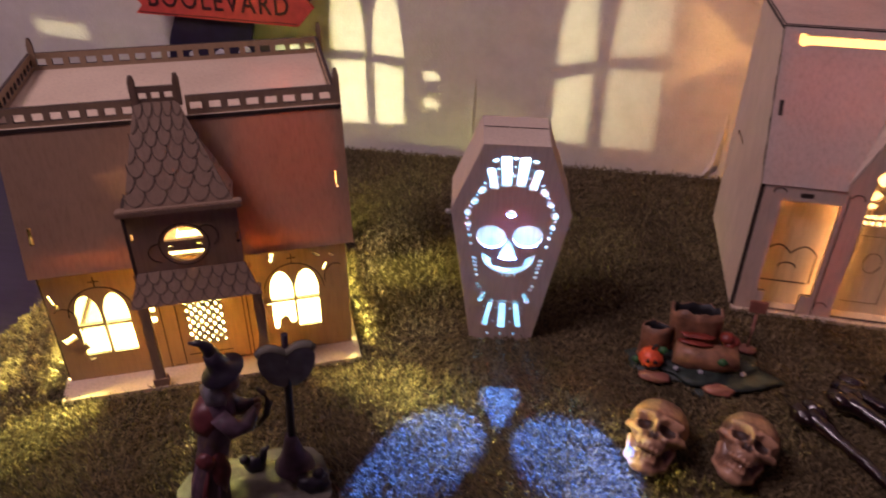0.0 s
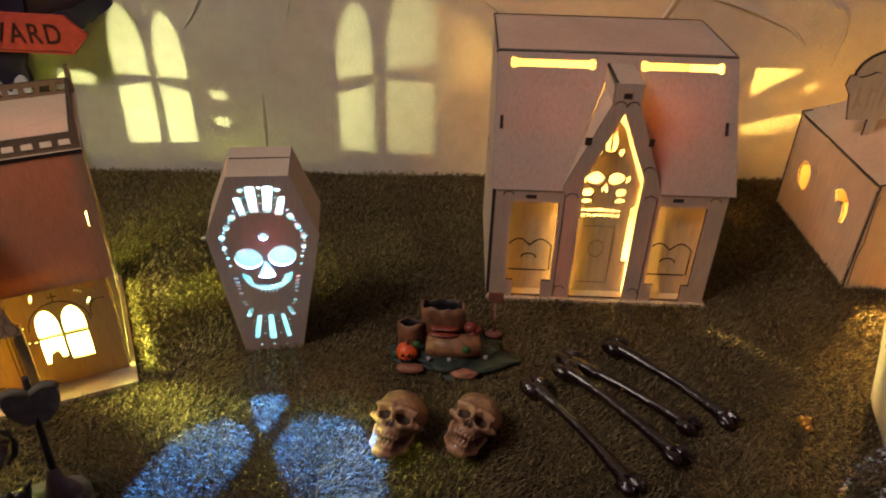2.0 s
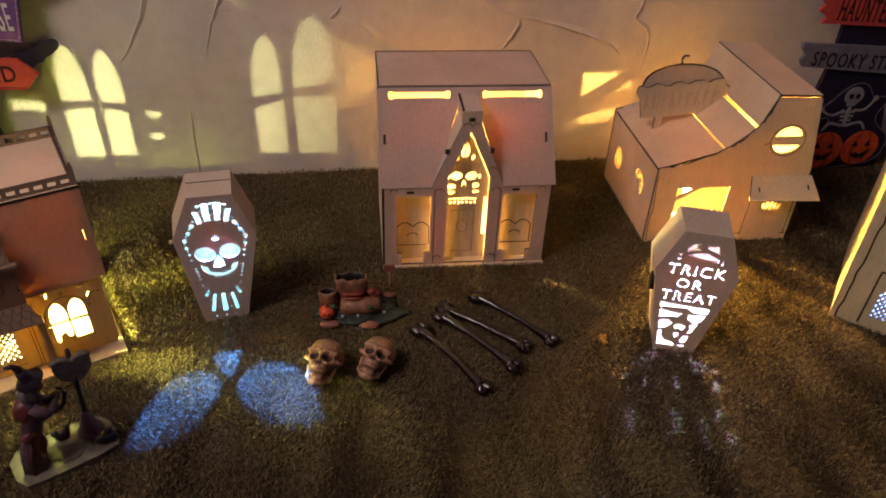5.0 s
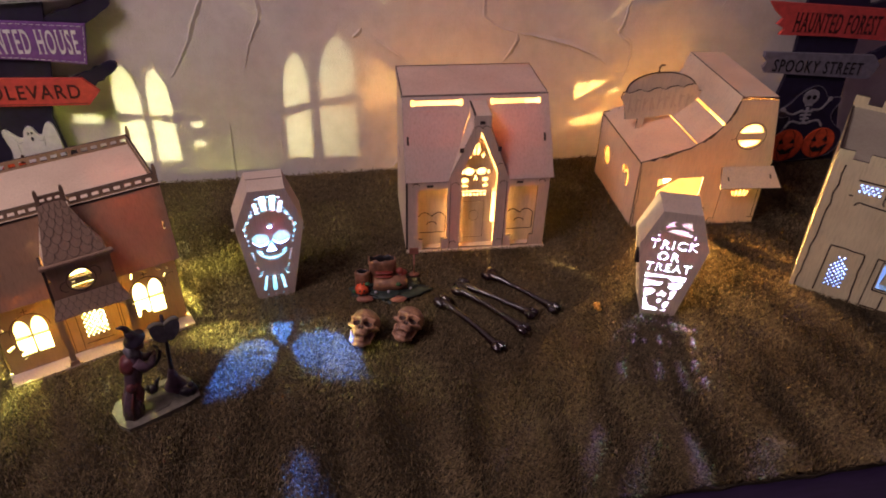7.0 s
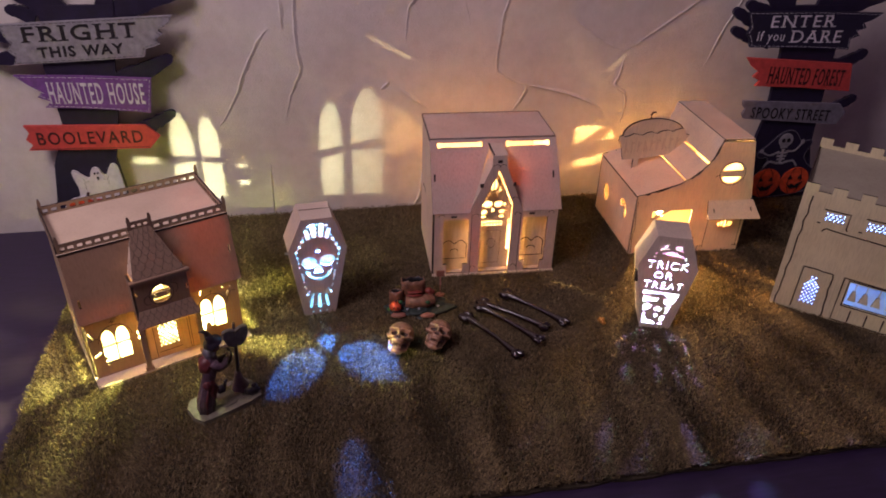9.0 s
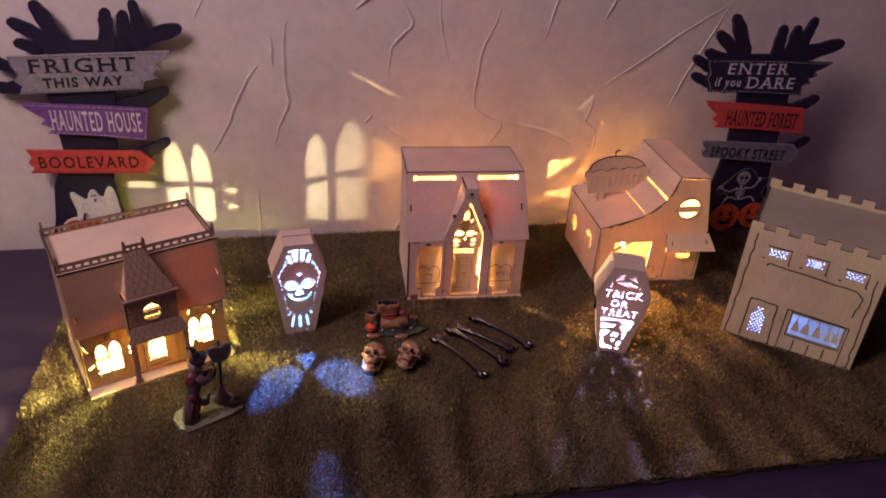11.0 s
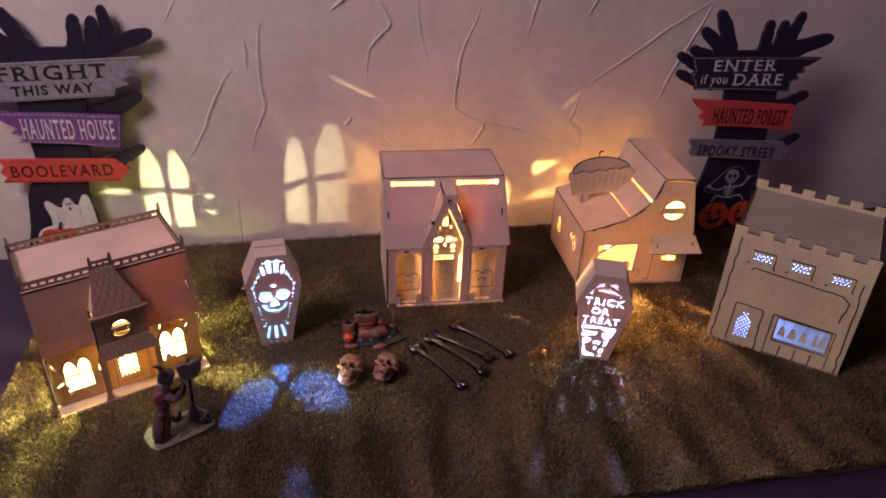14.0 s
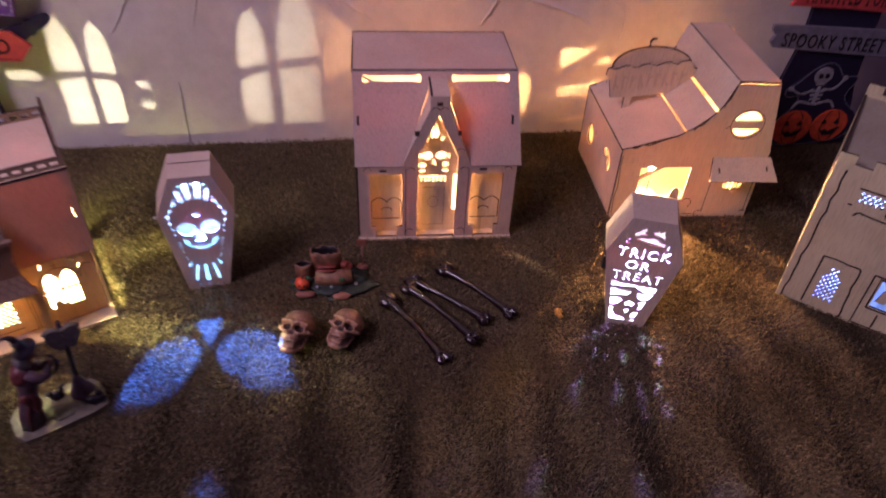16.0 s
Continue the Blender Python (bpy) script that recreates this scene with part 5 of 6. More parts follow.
def coffin_words():
    h = thing("trick_or_treat_coffin", C2, "upright plywood coffin lantern cut with the words TRICK OR TREAT", "coffin lantern", "coffin lanterns")
    outline = [(0, 0), (0.0376, 0), (0.0560, 0.0960), (0.0395, 0.1400), (-0.0019, 0.1400), (-0.0184, 0.0960)]
    holes, stay = [], []
    for word, box_ in (("TRICK", (-0.0072, 0.0935, 0.0438, 0.1048)), ("OR", (0.0035, 0.0785, 0.0268, 0.0892)), ("TREAT", (-0.0066, 0.0635, 0.0424, 0.0742))):
        cut, keep = letter_loops(word, *box_)
        holes += cut
        stay += keep
        for l in keep:
            cu, lo = sum(p[0] for p in l) / len(l), min(p[1] for p in l)
            stay.append(rect(cu - 0.0005, box_[1] - 0.0002, cu + 0.0005, lo + 0.0005))
    # leaves and bats of the upper field
    holes += [[(0.0037, 0.1220), (0.0102, 0.1280), (0.0147, 0.1295), (0.0122, 0.1245), (0.0162, 0.1220), (0.0092, 0.1205), (0.0052, 0.1185)], [(0.0202, 0.1265), (0.0302, 0.1290), (0.0327, 0.1195), (0.0272, 0.1215), (0.0222, 0.1230)],
              [(0.0057, 0.1150), (0.0122, 0.1180), (0.0232, 0.1195), (0.0342, 0.1145), (0.0337, 0.1110), (0.0202, 0.1120)], [(-0.0023, 0.1160), (0.0022, 0.1165), (0.0007, 0.1130)], [(-0.0023, 0.1115), (0.0022, 0.1110), (-0.0008, 0.1085)], [(0.0357, 0.1120), (0.0382, 0.1140), (0.0382, 0.1085), (0.0362, 0.1085)]]
    # the broken field under the words, narrowing downwards: (across, down) from 0 to 1
    upper = ((0, 0, 1, .03, 1, .14, .72, .16, .55, .07, 0, .11), (.62, .22, 1, .18, .95, .33, .80, .40, .66, .33), (0, .17, .25, .20, .50, .20, .42, .30, .18, .32, 0, .36),
            (.74, .46, .93, .39, .88, .62, .76, .67, .80, .56), (0, .43, .22, .38, .34, .46, .22, .56, .12, .60, 0, .62))
    lower = ((.38, .52, .50, .44, .68, .50, .62, .60, .50, .56, .43, .60),
            (0, .67, .12, .66, .10, .78, .20, .88, .40, .90, .54, .94, .55, 1, 0, 1), (.42, .69, .55, .66, .58, .74, .48, .80), (.70, .73, .86, .71, .84, .86, .72, .91, .66, .84), (.63, .97, .85, .93, .85, 1, .63, 1))
    for cut in upper + lower:
        loop = []
        for x, y in zip(cut[::2], cut[1::2]):
            lo, hi = -0.0055 + 0.0075 * y, 0.0405 - 0.0085 * y
            loop.append((lo + (hi - lo) * x, 0.0598 - 0.0520 * y))
        holes.append(loop[::-1])
    holes = apart(holes)
    coffin_body(h, outline, holes, stay, 0.043, "lid board cut with letters and ragged shapes", 0.0012)
    box("switch", (-0.0172, 0.010, 0.064), (-0.0122, 0.020, 0.080), INK, h, "small black switch", bevel=0.0006)
    return h


house_gothic()
house_crypt()
house_pumpkin()
house_shop()
coffin_skull()
coffin_words()
tealight(H1, (0.100, 0.045))
tealight(H3, (0.053, 0.030))
tealight(H4, (0.085, 0.075))
led_bulb(H3, (0.0549, 0.0340, 0.0501), (1.0, 0.66, 0.22), 260, 0.0045)
led_bulb(C1, (0.0228, 0.0380, 0.1105), (0.3, 0.65, 1.0), 120, 0.0014, False)


# ---- the two tree signs ----
def stroke(pts, widths):
    """The outline of a knobbly tapered limb that runs smoothly along pts and ends in a blunt round tip."""
    r = random.Random(round(9000 * abs(pts[-1][0]) + 700 * pts[-1][1]))
    fine, wide, n = [], [], len(pts)
    for i in range(n - 1):
        p0, a, b, p3 = pts[max(i - 1, 0)], pts[i], pts[i + 1], pts[min(i + 2, n - 1)]
        for k in range(5):
            f = k / 5
            fine.append(tuple(0.5 * (2 * a[d] + (b[d] - p0[d]) * f + (2 * p0[d] - 5 * a[d] + 4 * b[d] - p3[d]) * f * f + (3 * a[d] - p0[d] - 3 * b[d] + p3[d]) * f ** 3) for d in (0, 1)))
            wide.append((widths[i] + (widths[i + 1] - widths[i]) * f) * r.uniform(0.86, 1.14))
    fine.append(pts[-1])
    wide.append(widths[-1] * 0.98)
    left, right = [], []
    for i, p in enumerate(fine):
        d = (Vector(fine[min(i + 1, len(fine) - 1)]) - Vector(fine[max(i - 1, 0)])).normalized()
        q = Vector((-d.y, d.x)) * wide[i] / 2
        left.append((p[0] + q.x, p[1] + q.y))
        right.append((p[0] - q.x, p[1] - q.y))
    a = math.atan2(d.y, d.x)
    tip = [(fine[-1][0] + wide[-1] * 0.46 * math.cos(a + b), fine[-1][1] + wide[-1] * 0.46 * math.sin(a + b)) for b in (-1.0, -0.2, 0.5, 1.2)]
    return right + tip + left[::-1]


def joined(name, loops, th, y, material, parent, label="", step=0.00025):
    bm = bmesh.new()
    for i, l in enumerate(loops):
        b = sheet([l], th, axes((0, y + step * i, 0), (1, 0, 0), (0, 0, 1)))
        me = bpy.data.meshes.new("tmp")
        b.to_mesh(me)
        b.free()
        bm.from_mesh(me)
        bpy.data.meshes.remove(me)
    return part(name, bm, material, parent, label)


def dashes(loop, inset, n, keep=0.7):
    """Short stitched lines a little inside an outline."""
    cu, cw = sum(p[0] for p in loop) / len(loop), sum(p[1] for p in loop) / len(loop)
    out = []
    for a, b in zip(loop, loop[1:] + loop[:1]):
        ln = math.hypot(b[0] - a[0], b[1] - a[1])
        k = max(1, round(ln / n))
        pull = lambda p: (p[0] + math.copysign(min(inset, abs(cu - p[0])), cu - p[0]), p[1] + math.copysign(min(inset, abs(cw - p[1])), cw - p[1]))
        a2, b2 = pull(a), pull(b)
        for i in range(k):
            s, e = i / k, (i + keep) / k
            out.append([(a2[0] + (b2[0] - a2[0]) * s, a2[1] + (b2[1] - a2[1]) * s), (a2[0] + (b2[0] - a2[0]) * e, a2[1] + (b2[1] - a2[1]) * e)])
    return out


def plank(name, loop, y, paint, parent, thread, label):
    m = axes((0, y, 0), (1, 0, 0), (0, 0, 1))
    ob = panel(name, [loop], 0.005, m, (paint, paint), parent, label)
    if thread:
        e = engraving(dashes(loop, 0.0022, 0.008), 0.0006, m, ob, "stitched_border", thread)
    return ob, m


sl = thing("fright_sign", Matrix(), "wooden tree-shaped halloween sign with FRIGHT THIS WAY planks and a ghost", "sign", "tree signs")
limbs = [[(-0.578, 0.0), (-0.446, 0.0), (-0.458, 0.040), (-0.466, 0.105), (-0.452, 0.160), (-0.438, 0.260), (-0.425, 0.335), (-0.515, 0.335), (-0.536, 0.260), (-0.530, 0.160), (-0.556, 0.100), (-0.566, 0.040)],
         stroke([(-0.500, 0.318), (-0.505, 0.338), (-0.527, 0.384)], (0.040, 0.026, 0.017)), stroke([(-0.510, 0.322), (-0.528, 0.340), (-0.562, 0.360)], (0.030, 0.022, 0.015)), stroke([(-0.530, 0.318), (-0.548, 0.326), (-0.560, 0.330)], (0.02, 0.018, 0.014)),
         stroke([(-0.440, 0.320), (-0.436, 0.345), (-0.434, 0.374)], (0.030, 0.022, 0.017)), stroke([(-0.412, 0.322), (-0.411, 0.350), (-0.410, 0.372)], (0.028, 0.020, 0.015)), stroke([(-0.395, 0.325), (-0.390, 0.355), (-0.394, 0.388)], (0.030, 0.020, 0.013)),
         stroke([(-0.440, 0.318), (-0.390, 0.336), (-0.336, 0.352)], (0.034, 0.028, 0.017)), stroke([(-0.440, 0.225), (-0.400, 0.240), (-0.366, 0.256)], (0.030, 0.024, 0.016)), stroke([(-0.435, 0.140), (-0.400, 0.158), (-0.374, 0.172)], (0.024, 0.020, 0.014)),
         stroke([(-0.540, 0.290), (-0.585, 0.296), (-0.606, 0.310)], (0.022, 0.018, 0.014)), stroke([(-0.540, 0.270), (-0.590, 0.262), (-0.612, 0.270)], (0.020, 0.018, 0.014))]
joined("tree_board", limbs, 0.006, 0.2600, (LEAF_DARK, LEAF_DARK), sl, "nearly black painted tree silhouette")
fr = [(-0.578, 0.3120), (-0.500, 0.3150), (-0.350, 0.3205), (-0.353, 0.3130), (-0.372, 0.3000), (-0.366, 0.2950), (-0.377, 0.2860), (-0.372, 0.2800), (-0.392, 0.2740), (-0.396, 0.2625), (-0.480, 0.2590), (-0.571, 0.2560), (-0.566, 0.2680), (-0.575, 0.2760), (-0.568, 0.2860), (-0.574, 0.2960)]
ob, m = plank("fright_plank", fr, 0.2545, GREY_PAINT, sl, INK, "weathered grey plank reading FRIGHT THIS WAY")
lettering("FRIGHT", -0.5535, 0.2870, -0.4000, 0.3085, m, INK, ob, slant=0.004, bold=0.014, serif=0.085)
lettering("THIS WAY", -0.5360, 0.2645, -0.4220, 0.2800, m, INK, ob, slant=0.004, bold=0.028)
hh = [(-0.577, 0.2410), (-0.480, 0.2370), (-0.393, 0.2305), (-0.402, 0.1785), (-0.480, 0.1880), (-0.545, 0.1925), (-0.536, 0.2010), (-0.552, 0.2080), (-0.545, 0.2160), (-0.560, 0.2260)]
ob, m = plank("haunted_house_plank", hh, 0.2545, PURPLE, sl, CHALK, "purple plank reading HAUNTED HOUSE")
lettering("HAUNTED HOUSE", -0.5370, 0.1980, -0.4060, 0.2300, m, CHALK, ob, slant=-0.006, serif=0.06)
bl = [(-0.583, 0.1655), (-0.414, 0.1590), (-0.395, 0.1405), (-0.412, 0.1215), (-0.584, 0.1265), (-0.576, 0.1350), (-0.584, 0.1440), (-0.577, 0.1540)]
ob, m = plank("boolevard_plank", bl, 0.2545, RED, sl, None, "coral red arrow plank reading BOOLEVARD")
lettering("BOOLEVARD", -0.5680, 0.1345, -0.4200, 0.1545, m, BROWN_INK, ob, slant=-0.003)
engraving([wavy((-0.580, 0.1285), (-0.413, 0.1240), 9, 0.0004, 4)], 0.0008, m, ob, "border_line", BROWN_INK)


gh = [(-0.540, 0.004), (-0.5272, 0.055), (-0.5320, 0.072), (-0.5350, 0.088), (-0.5304, 0.0905), (-0.5245, 0.0858), (-0.5138, 0.0755), (-0.5082, 0.0775), (-0.5068, 0.0880), (-0.5005, 0.0945), (-0.4937, 0.0905), (-0.4903, 0.0810), (-0.4844, 0.0790), (-0.4804, 0.0900), (-0.4750, 0.0990), (-0.4680, 0.0970), (-0.4648, 0.0873), (-0.4624, 0.0662), (-0.4608, 0.0400), (-0.459, 0.004)]
ob = panel("ghost_cutout", [rounded(gh)], 0.004, axes((0, 0.2550, 0), (1, 0, 0), (0, 0, 1)), (CHALK, CHALK), sl, "white plain ghost shape with black eyes")
gm = axes((0, 0.2550, 0), (1, 0, 0), (0, 0, 1))
for u, w, a, b in ((-0.5010, 0.0838, 0.0013, 0.0020), (-0.4964, 0.0844, 0.0013, 0.0020), (-0.4976, 0.0755, 0.0017, 0.0032)):
    panel("eye_spot", [oval(u, w, a, b, 10)], 0.0012, axes((0, 0.2542, 0), (1, 0, 0), (0, 0, 1)), (INK, INK), ob)
engraving([[(-0.5200, 0.0760), (-0.5165, 0.0690), (-0.5110, 0.0715)], [(-0.5185, 0.0690), (-0.5175, 0.0560)], [(-0.4905, 0.0740), (-0.4850, 0.0720), (-0.4815, 0.0790)], [(-0.4825, 0.0740), (-0.4835, 0.0640)]], 0.0007, gm, ob, "fold_line", GREY_PAINT)
low = panel("pumpkin_board", [rounded([(-0.556, 0.002), (-0.557, 0.030), (-0.545, 0.0430), (-0.524, 0.0470), (-0.504, 0.0440), (-0.486, 0.034), (-0.484, 0.002)])], 0.002, axes((0, 0.2535, 0), (1, 0, 0), (0, 0, 1)), (CHALK, CHALK), sl, "white-edged board with a dull orange pumpkin")
for u, a in ((-0.5350, 0.0170), (-0.5040, 0.0160), (-0.5195, 0.0150)):
    panel("painted_pumpkin", [oval(u, 0.0210, a, 0.0205 + (0.001 if a == 0.015 else 0), 22)], 0.0010, axes((0, 0.2522 - (0.0006 if a == 0.015 else 0.0003 * (a == 0.016)), 0), (1, 0, 0), (0, 0, 1)), (PUMPKIN, PUMPKIN), low)
panel("stem", [[(-0.5215, 0.0410), (-0.5165, 0.0410), (-0.5170, 0.0470), (-0.5140, 0.0530), (-0.5175, 0.0540), (-0.5200, 0.0480)]], 0.0012, axes((0, 0.2512, 0), (1, 0, 0), (0, 0, 1)), (BROWN_INK, BROWN_INK), low)

YR = 0.187
sr = thing("enter_sign", Matrix(), "wooden tree-shaped halloween sign with ENTER if you DARE planks and pumpkins", "sign", "tree signs")
limbs = [[(0.560, 0.0), (0.700, 0.0), (0.690, 0.050), (0.676, 0.100), (0.672, 0.160), (0.668, 0.260), (0.664, 0.335), (0.560, 0.335), (0.572, 0.260), (0.575, 0.160), (0.565, 0.100), (0.556, 0.050)],
         stroke([(0.560, 0.322), (0.558, 0.350), (0.536, 0.392)], (0.040, 0.026, 0.017)), stroke([(0.556, 0.326), (0.540, 0.345), (0.514, 0.366)], (0.030, 0.022, 0.016)), stroke([(0.545, 0.320), (0.520, 0.330), (0.500, 0.337)], (0.022, 0.018, 0.014)),
         stroke([(0.626, 0.320), (0.624, 0.350), (0.625, 0.376)], (0.030, 0.020, 0.015)), stroke([(0.648, 0.322), (0.649, 0.350), (0.651, 0.376)], (0.028, 0.019, 0.014)), stroke([(0.662, 0.325), (0.668, 0.355), (0.678, 0.390)], (0.030, 0.020, 0.013)),
         stroke([(0.640, 0.320), (0.690, 0.338), (0.738, 0.352)], (0.034, 0.026, 0.017)), stroke([(0.660, 0.228), (0.695, 0.242), (0.724, 0.257)], (0.028, 0.022, 0.015)), stroke([(0.665, 0.150), (0.700, 0.164), (0.732, 0.180)], (0.022, 0.018, 0.014)),
         stroke([(0.550, 0.298), (0.510, 0.312), (0.482, 0.327)], (0.022, 0.018, 0.014)), stroke([(0.550, 0.280), (0.515, 0.286), (0.486, 0.298)], (0.022, 0.018, 0.014))]
joined("tree_board", limbs, 0.006, YR, (LEAF_DARK, LEAF_DARK), sr, "nearly black painted tree silhouette")
en = [(0.497, 0.3280), (0.620, 0.3270), (0.729, 0.3225), (0.712, 0.3120), (0.700, 0.3080), (0.706, 0.3000), (0.692, 0.2950), (0.698, 0.2880), (0.684, 0.2830), (0.686, 0.2660), (0.600, 0.2710), (0.512, 0.2740), (0.508, 0.2860), (0.501, 0.2940), (0.506, 0.3060)]
ob, m = plank("enter_plank", en, YR - 0.0055, NAVY, sr, CHALK, "dark navy plank reading ENTER if you DARE")
lettering("ENTER", 0.5380, 0.3040, 0.6500, 0.3220, m, CHALK, ob, slant=-0.001, bold=0.0, serif=0.085)
lettering("if you", 0.5200, 0.2790, 0.5660, 0.2990, m, CHALK, ob, slant=-0.001, bold=0.0)
lettering("DARE", 0.5760, 0.2800, 0.6660, 0.2990, m, CHALK, ob, slant=-0.002, bold=0.0, serif=0.085)
hf = [(0.512, 0.2580), (0.610, 0.2500), (0.702, 0.2420), (0.712, 0.1960), (0.620, 0.2060), (0.538, 0.2110), (0.544, 0.2190), (0.530, 0.2260), (0.538, 0.2340), (0.524, 0.2440)]
ob, m = plank("haunted_forest_plank", hf, YR - 0.0055, RED, sr, None, "coral red plank reading HAUNTED FOREST")
lettering("HAUNTED FOREST", 0.5560, 0.2150, 0.6940, 0.2425, m, BROWN_INK, ob, slant=-0.0095, serif=0.06)
sp = [(0.5245, 0.1866), (0.704, 0.1745), (0.7186, 0.1590), (0.707, 0.1380), (0.5320, 0.1560), (0.5270, 0.1640), (0.5320, 0.1720), (0.5250, 0.1790)]
ob, m = plank("spooky_street_plank", sp, YR - 0.0055, SLATE, sr, None, "slate grey arrow plank reading SPOOKY STREET")
lettering("SPOOKY STREET", 0.5430, 0.1570, 0.6900, 0.1760, m, INK, ob, slant=-0.012)
# a plain bony figure sitting on two pumpkins, painted on a board
card = [(0.573, 0.020), (0.580, 0.004), (0.640, 0.006), (0.694, 0.012), (0.700, 0.050), (0.676, 0.066), (0.664, 0.082), (0.676, 0.104), (0.672, 0.112), (0.652, 0.108), (0.640, 0.128), (0.622, 0.132), (0.604, 0.120), (0.592, 0.104), (0.574, 0.092), (0.580, 0.080), (0.600, 0.084), (0.596, 0.062), (0.576, 0.046)]
cm = axes((0, YR - 0.0040, 0), (1, 0, 0), (0, 0, 1))
card = rounded(card)
cut = panel("picture_board", [card], 0.0038, cm, (LEAF_DARK, LEAF_DARK), sr, "dark cut-out board with a white outline")
engraving([card + card[:1]], 0.0010, cm, cut, "outline", SLATE)
for u, w, a, b in ((0.6045, 0.0340, 0.0290, 0.0270), (0.6610, 0.0350, 0.0270, 0.0255)):
    pump = panel("painted_pumpkin", [oval(u, w, a, b, 26)], 0.0012, axes((0, YR - 0.0052 - (0.0008 if u < 0.63 else 0), 0), (1, 0, 0), (0, 0, 1)), (PUMPKIN, PUMPKIN), cut, "orange pumpkin with a carved grin")
    fy = YR - 0.0066 - (0.0008 if u < 0.63 else 0)
    fmx = axes((0, fy, 0), (1, 0, 0), (0, 0, 1))
    for l in ([(u - 0.014, w + 0.004), (u - 0.006, w + 0.004), (u - 0.010, w + 0.012)], [(u + 0.005, w + 0.004), (u + 0.013, w + 0.004), (u + 0.009, w + 0.012)]):
        panel("carved_eye", [l], 0.0012, fmx, (INK, INK), pump)
    grin = [(u - 0.016, w - 0.003), (u - 0.008, w - 0.008), (u - 0.004, w - 0.005), (u + 0.002, w - 0.009), (u + 0.006, w - 0.006), (u + 0.016, w - 0.002), (u + 0.008, w - 0.014), (u - 0.006, w - 0.015)]
    panel("carved_grin", [grin], 0.0012, fmx, (INK, INK), pump)
    engraving([oval(u, w, a * 0.45, b, 12, 100, 260), oval(u, w, a * 0.45, b, 12, -80, 80)], 0.0008, axes((0, fy + 0.0012, 0), (1, 0, 0), (0, 0, 1)), pump, "rib_line", BROWN_INK)
bones_ = [oval(0.6225, 0.1130, 0.0130, 0.0125, 18), [(0.6160, 0.0990), (0.6290, 0.0990), (0.6275, 0.1040), (0.6170, 0.1040)], tilted(0.6225, 0.0830, 0.0045, 0.028, 0), tilted(0.6225, 0.0900, 0.020, 0.003, 0), tilted(0.6225, 0.0840, 0.018, 0.003, 0), tilted(0.6225, 0.0780, 0.015, 0.003, 0),
          stroke([(0.616, 0.0925), (0.600, 0.0860), (0.584, 0.0930)], (0.0034, 0.0030, 0.0026)), stroke([(0.629, 0.0925), (0.645, 0.0930), (0.655, 0.1060)], (0.0034, 0.0030, 0.0026)), oval(0.5825, 0.0945, 0.0042, 0.0036, 10), oval(0.6560, 0.1085, 0.0040, 0.0042, 10),
          stroke([(0.619, 0.0700), (0.602, 0.0740), (0.594, 0.0640)], (0.0040, 0.0034, 0.0030)), stroke([(0.626, 0.0700), (0.646, 0.0740), (0.656, 0.0640)], (0.0040, 0.0034, 0.0030))]
joined("bony_figure", bones_, 0.0012, YR - 0.0052, (GREY_PAINT, GREY_PAINT), cut, "pale plain painted bones", step=0.00004)
for u in (0.6178, 0.6272):
    panel("socket_spot", [oval(u, 0.1130, 0.0034, 0.0038, 10)], 0.0010, axes((0, YR - 0.0060, 0), (1, 0, 0), (0, 0, 1)), (INK, INK), cut)


# ---- skulls and bones ----
BONE = plain("stained_bone", (0.44, 0.245, 0.145), 0.40, 60, 0.55, 0.5, 0.0012, coat=0.3)


def washed_and_shaded(m):
    """A dark wash in the hollows of a painted surface, which also paints in their shade."""
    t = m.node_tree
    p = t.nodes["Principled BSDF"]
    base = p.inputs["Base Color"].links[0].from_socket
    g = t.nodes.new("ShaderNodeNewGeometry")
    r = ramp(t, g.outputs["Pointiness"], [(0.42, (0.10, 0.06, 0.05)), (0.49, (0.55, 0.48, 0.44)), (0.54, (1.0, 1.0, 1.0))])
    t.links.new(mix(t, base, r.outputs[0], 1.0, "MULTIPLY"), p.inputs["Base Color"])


washed_and_shaded(BONE)
BONE_DARK = plain("dark_wash_shade", (0.050, 0.022, 0.014), 0.6, 120, 0.5, 0.4, 0.001)
DARK_BONE = plain("dark_glossy_bone", (0.013, 0.005, 0.006), 0.16, 160, 0.8, 0.9, 0.0016, coat=0.5)


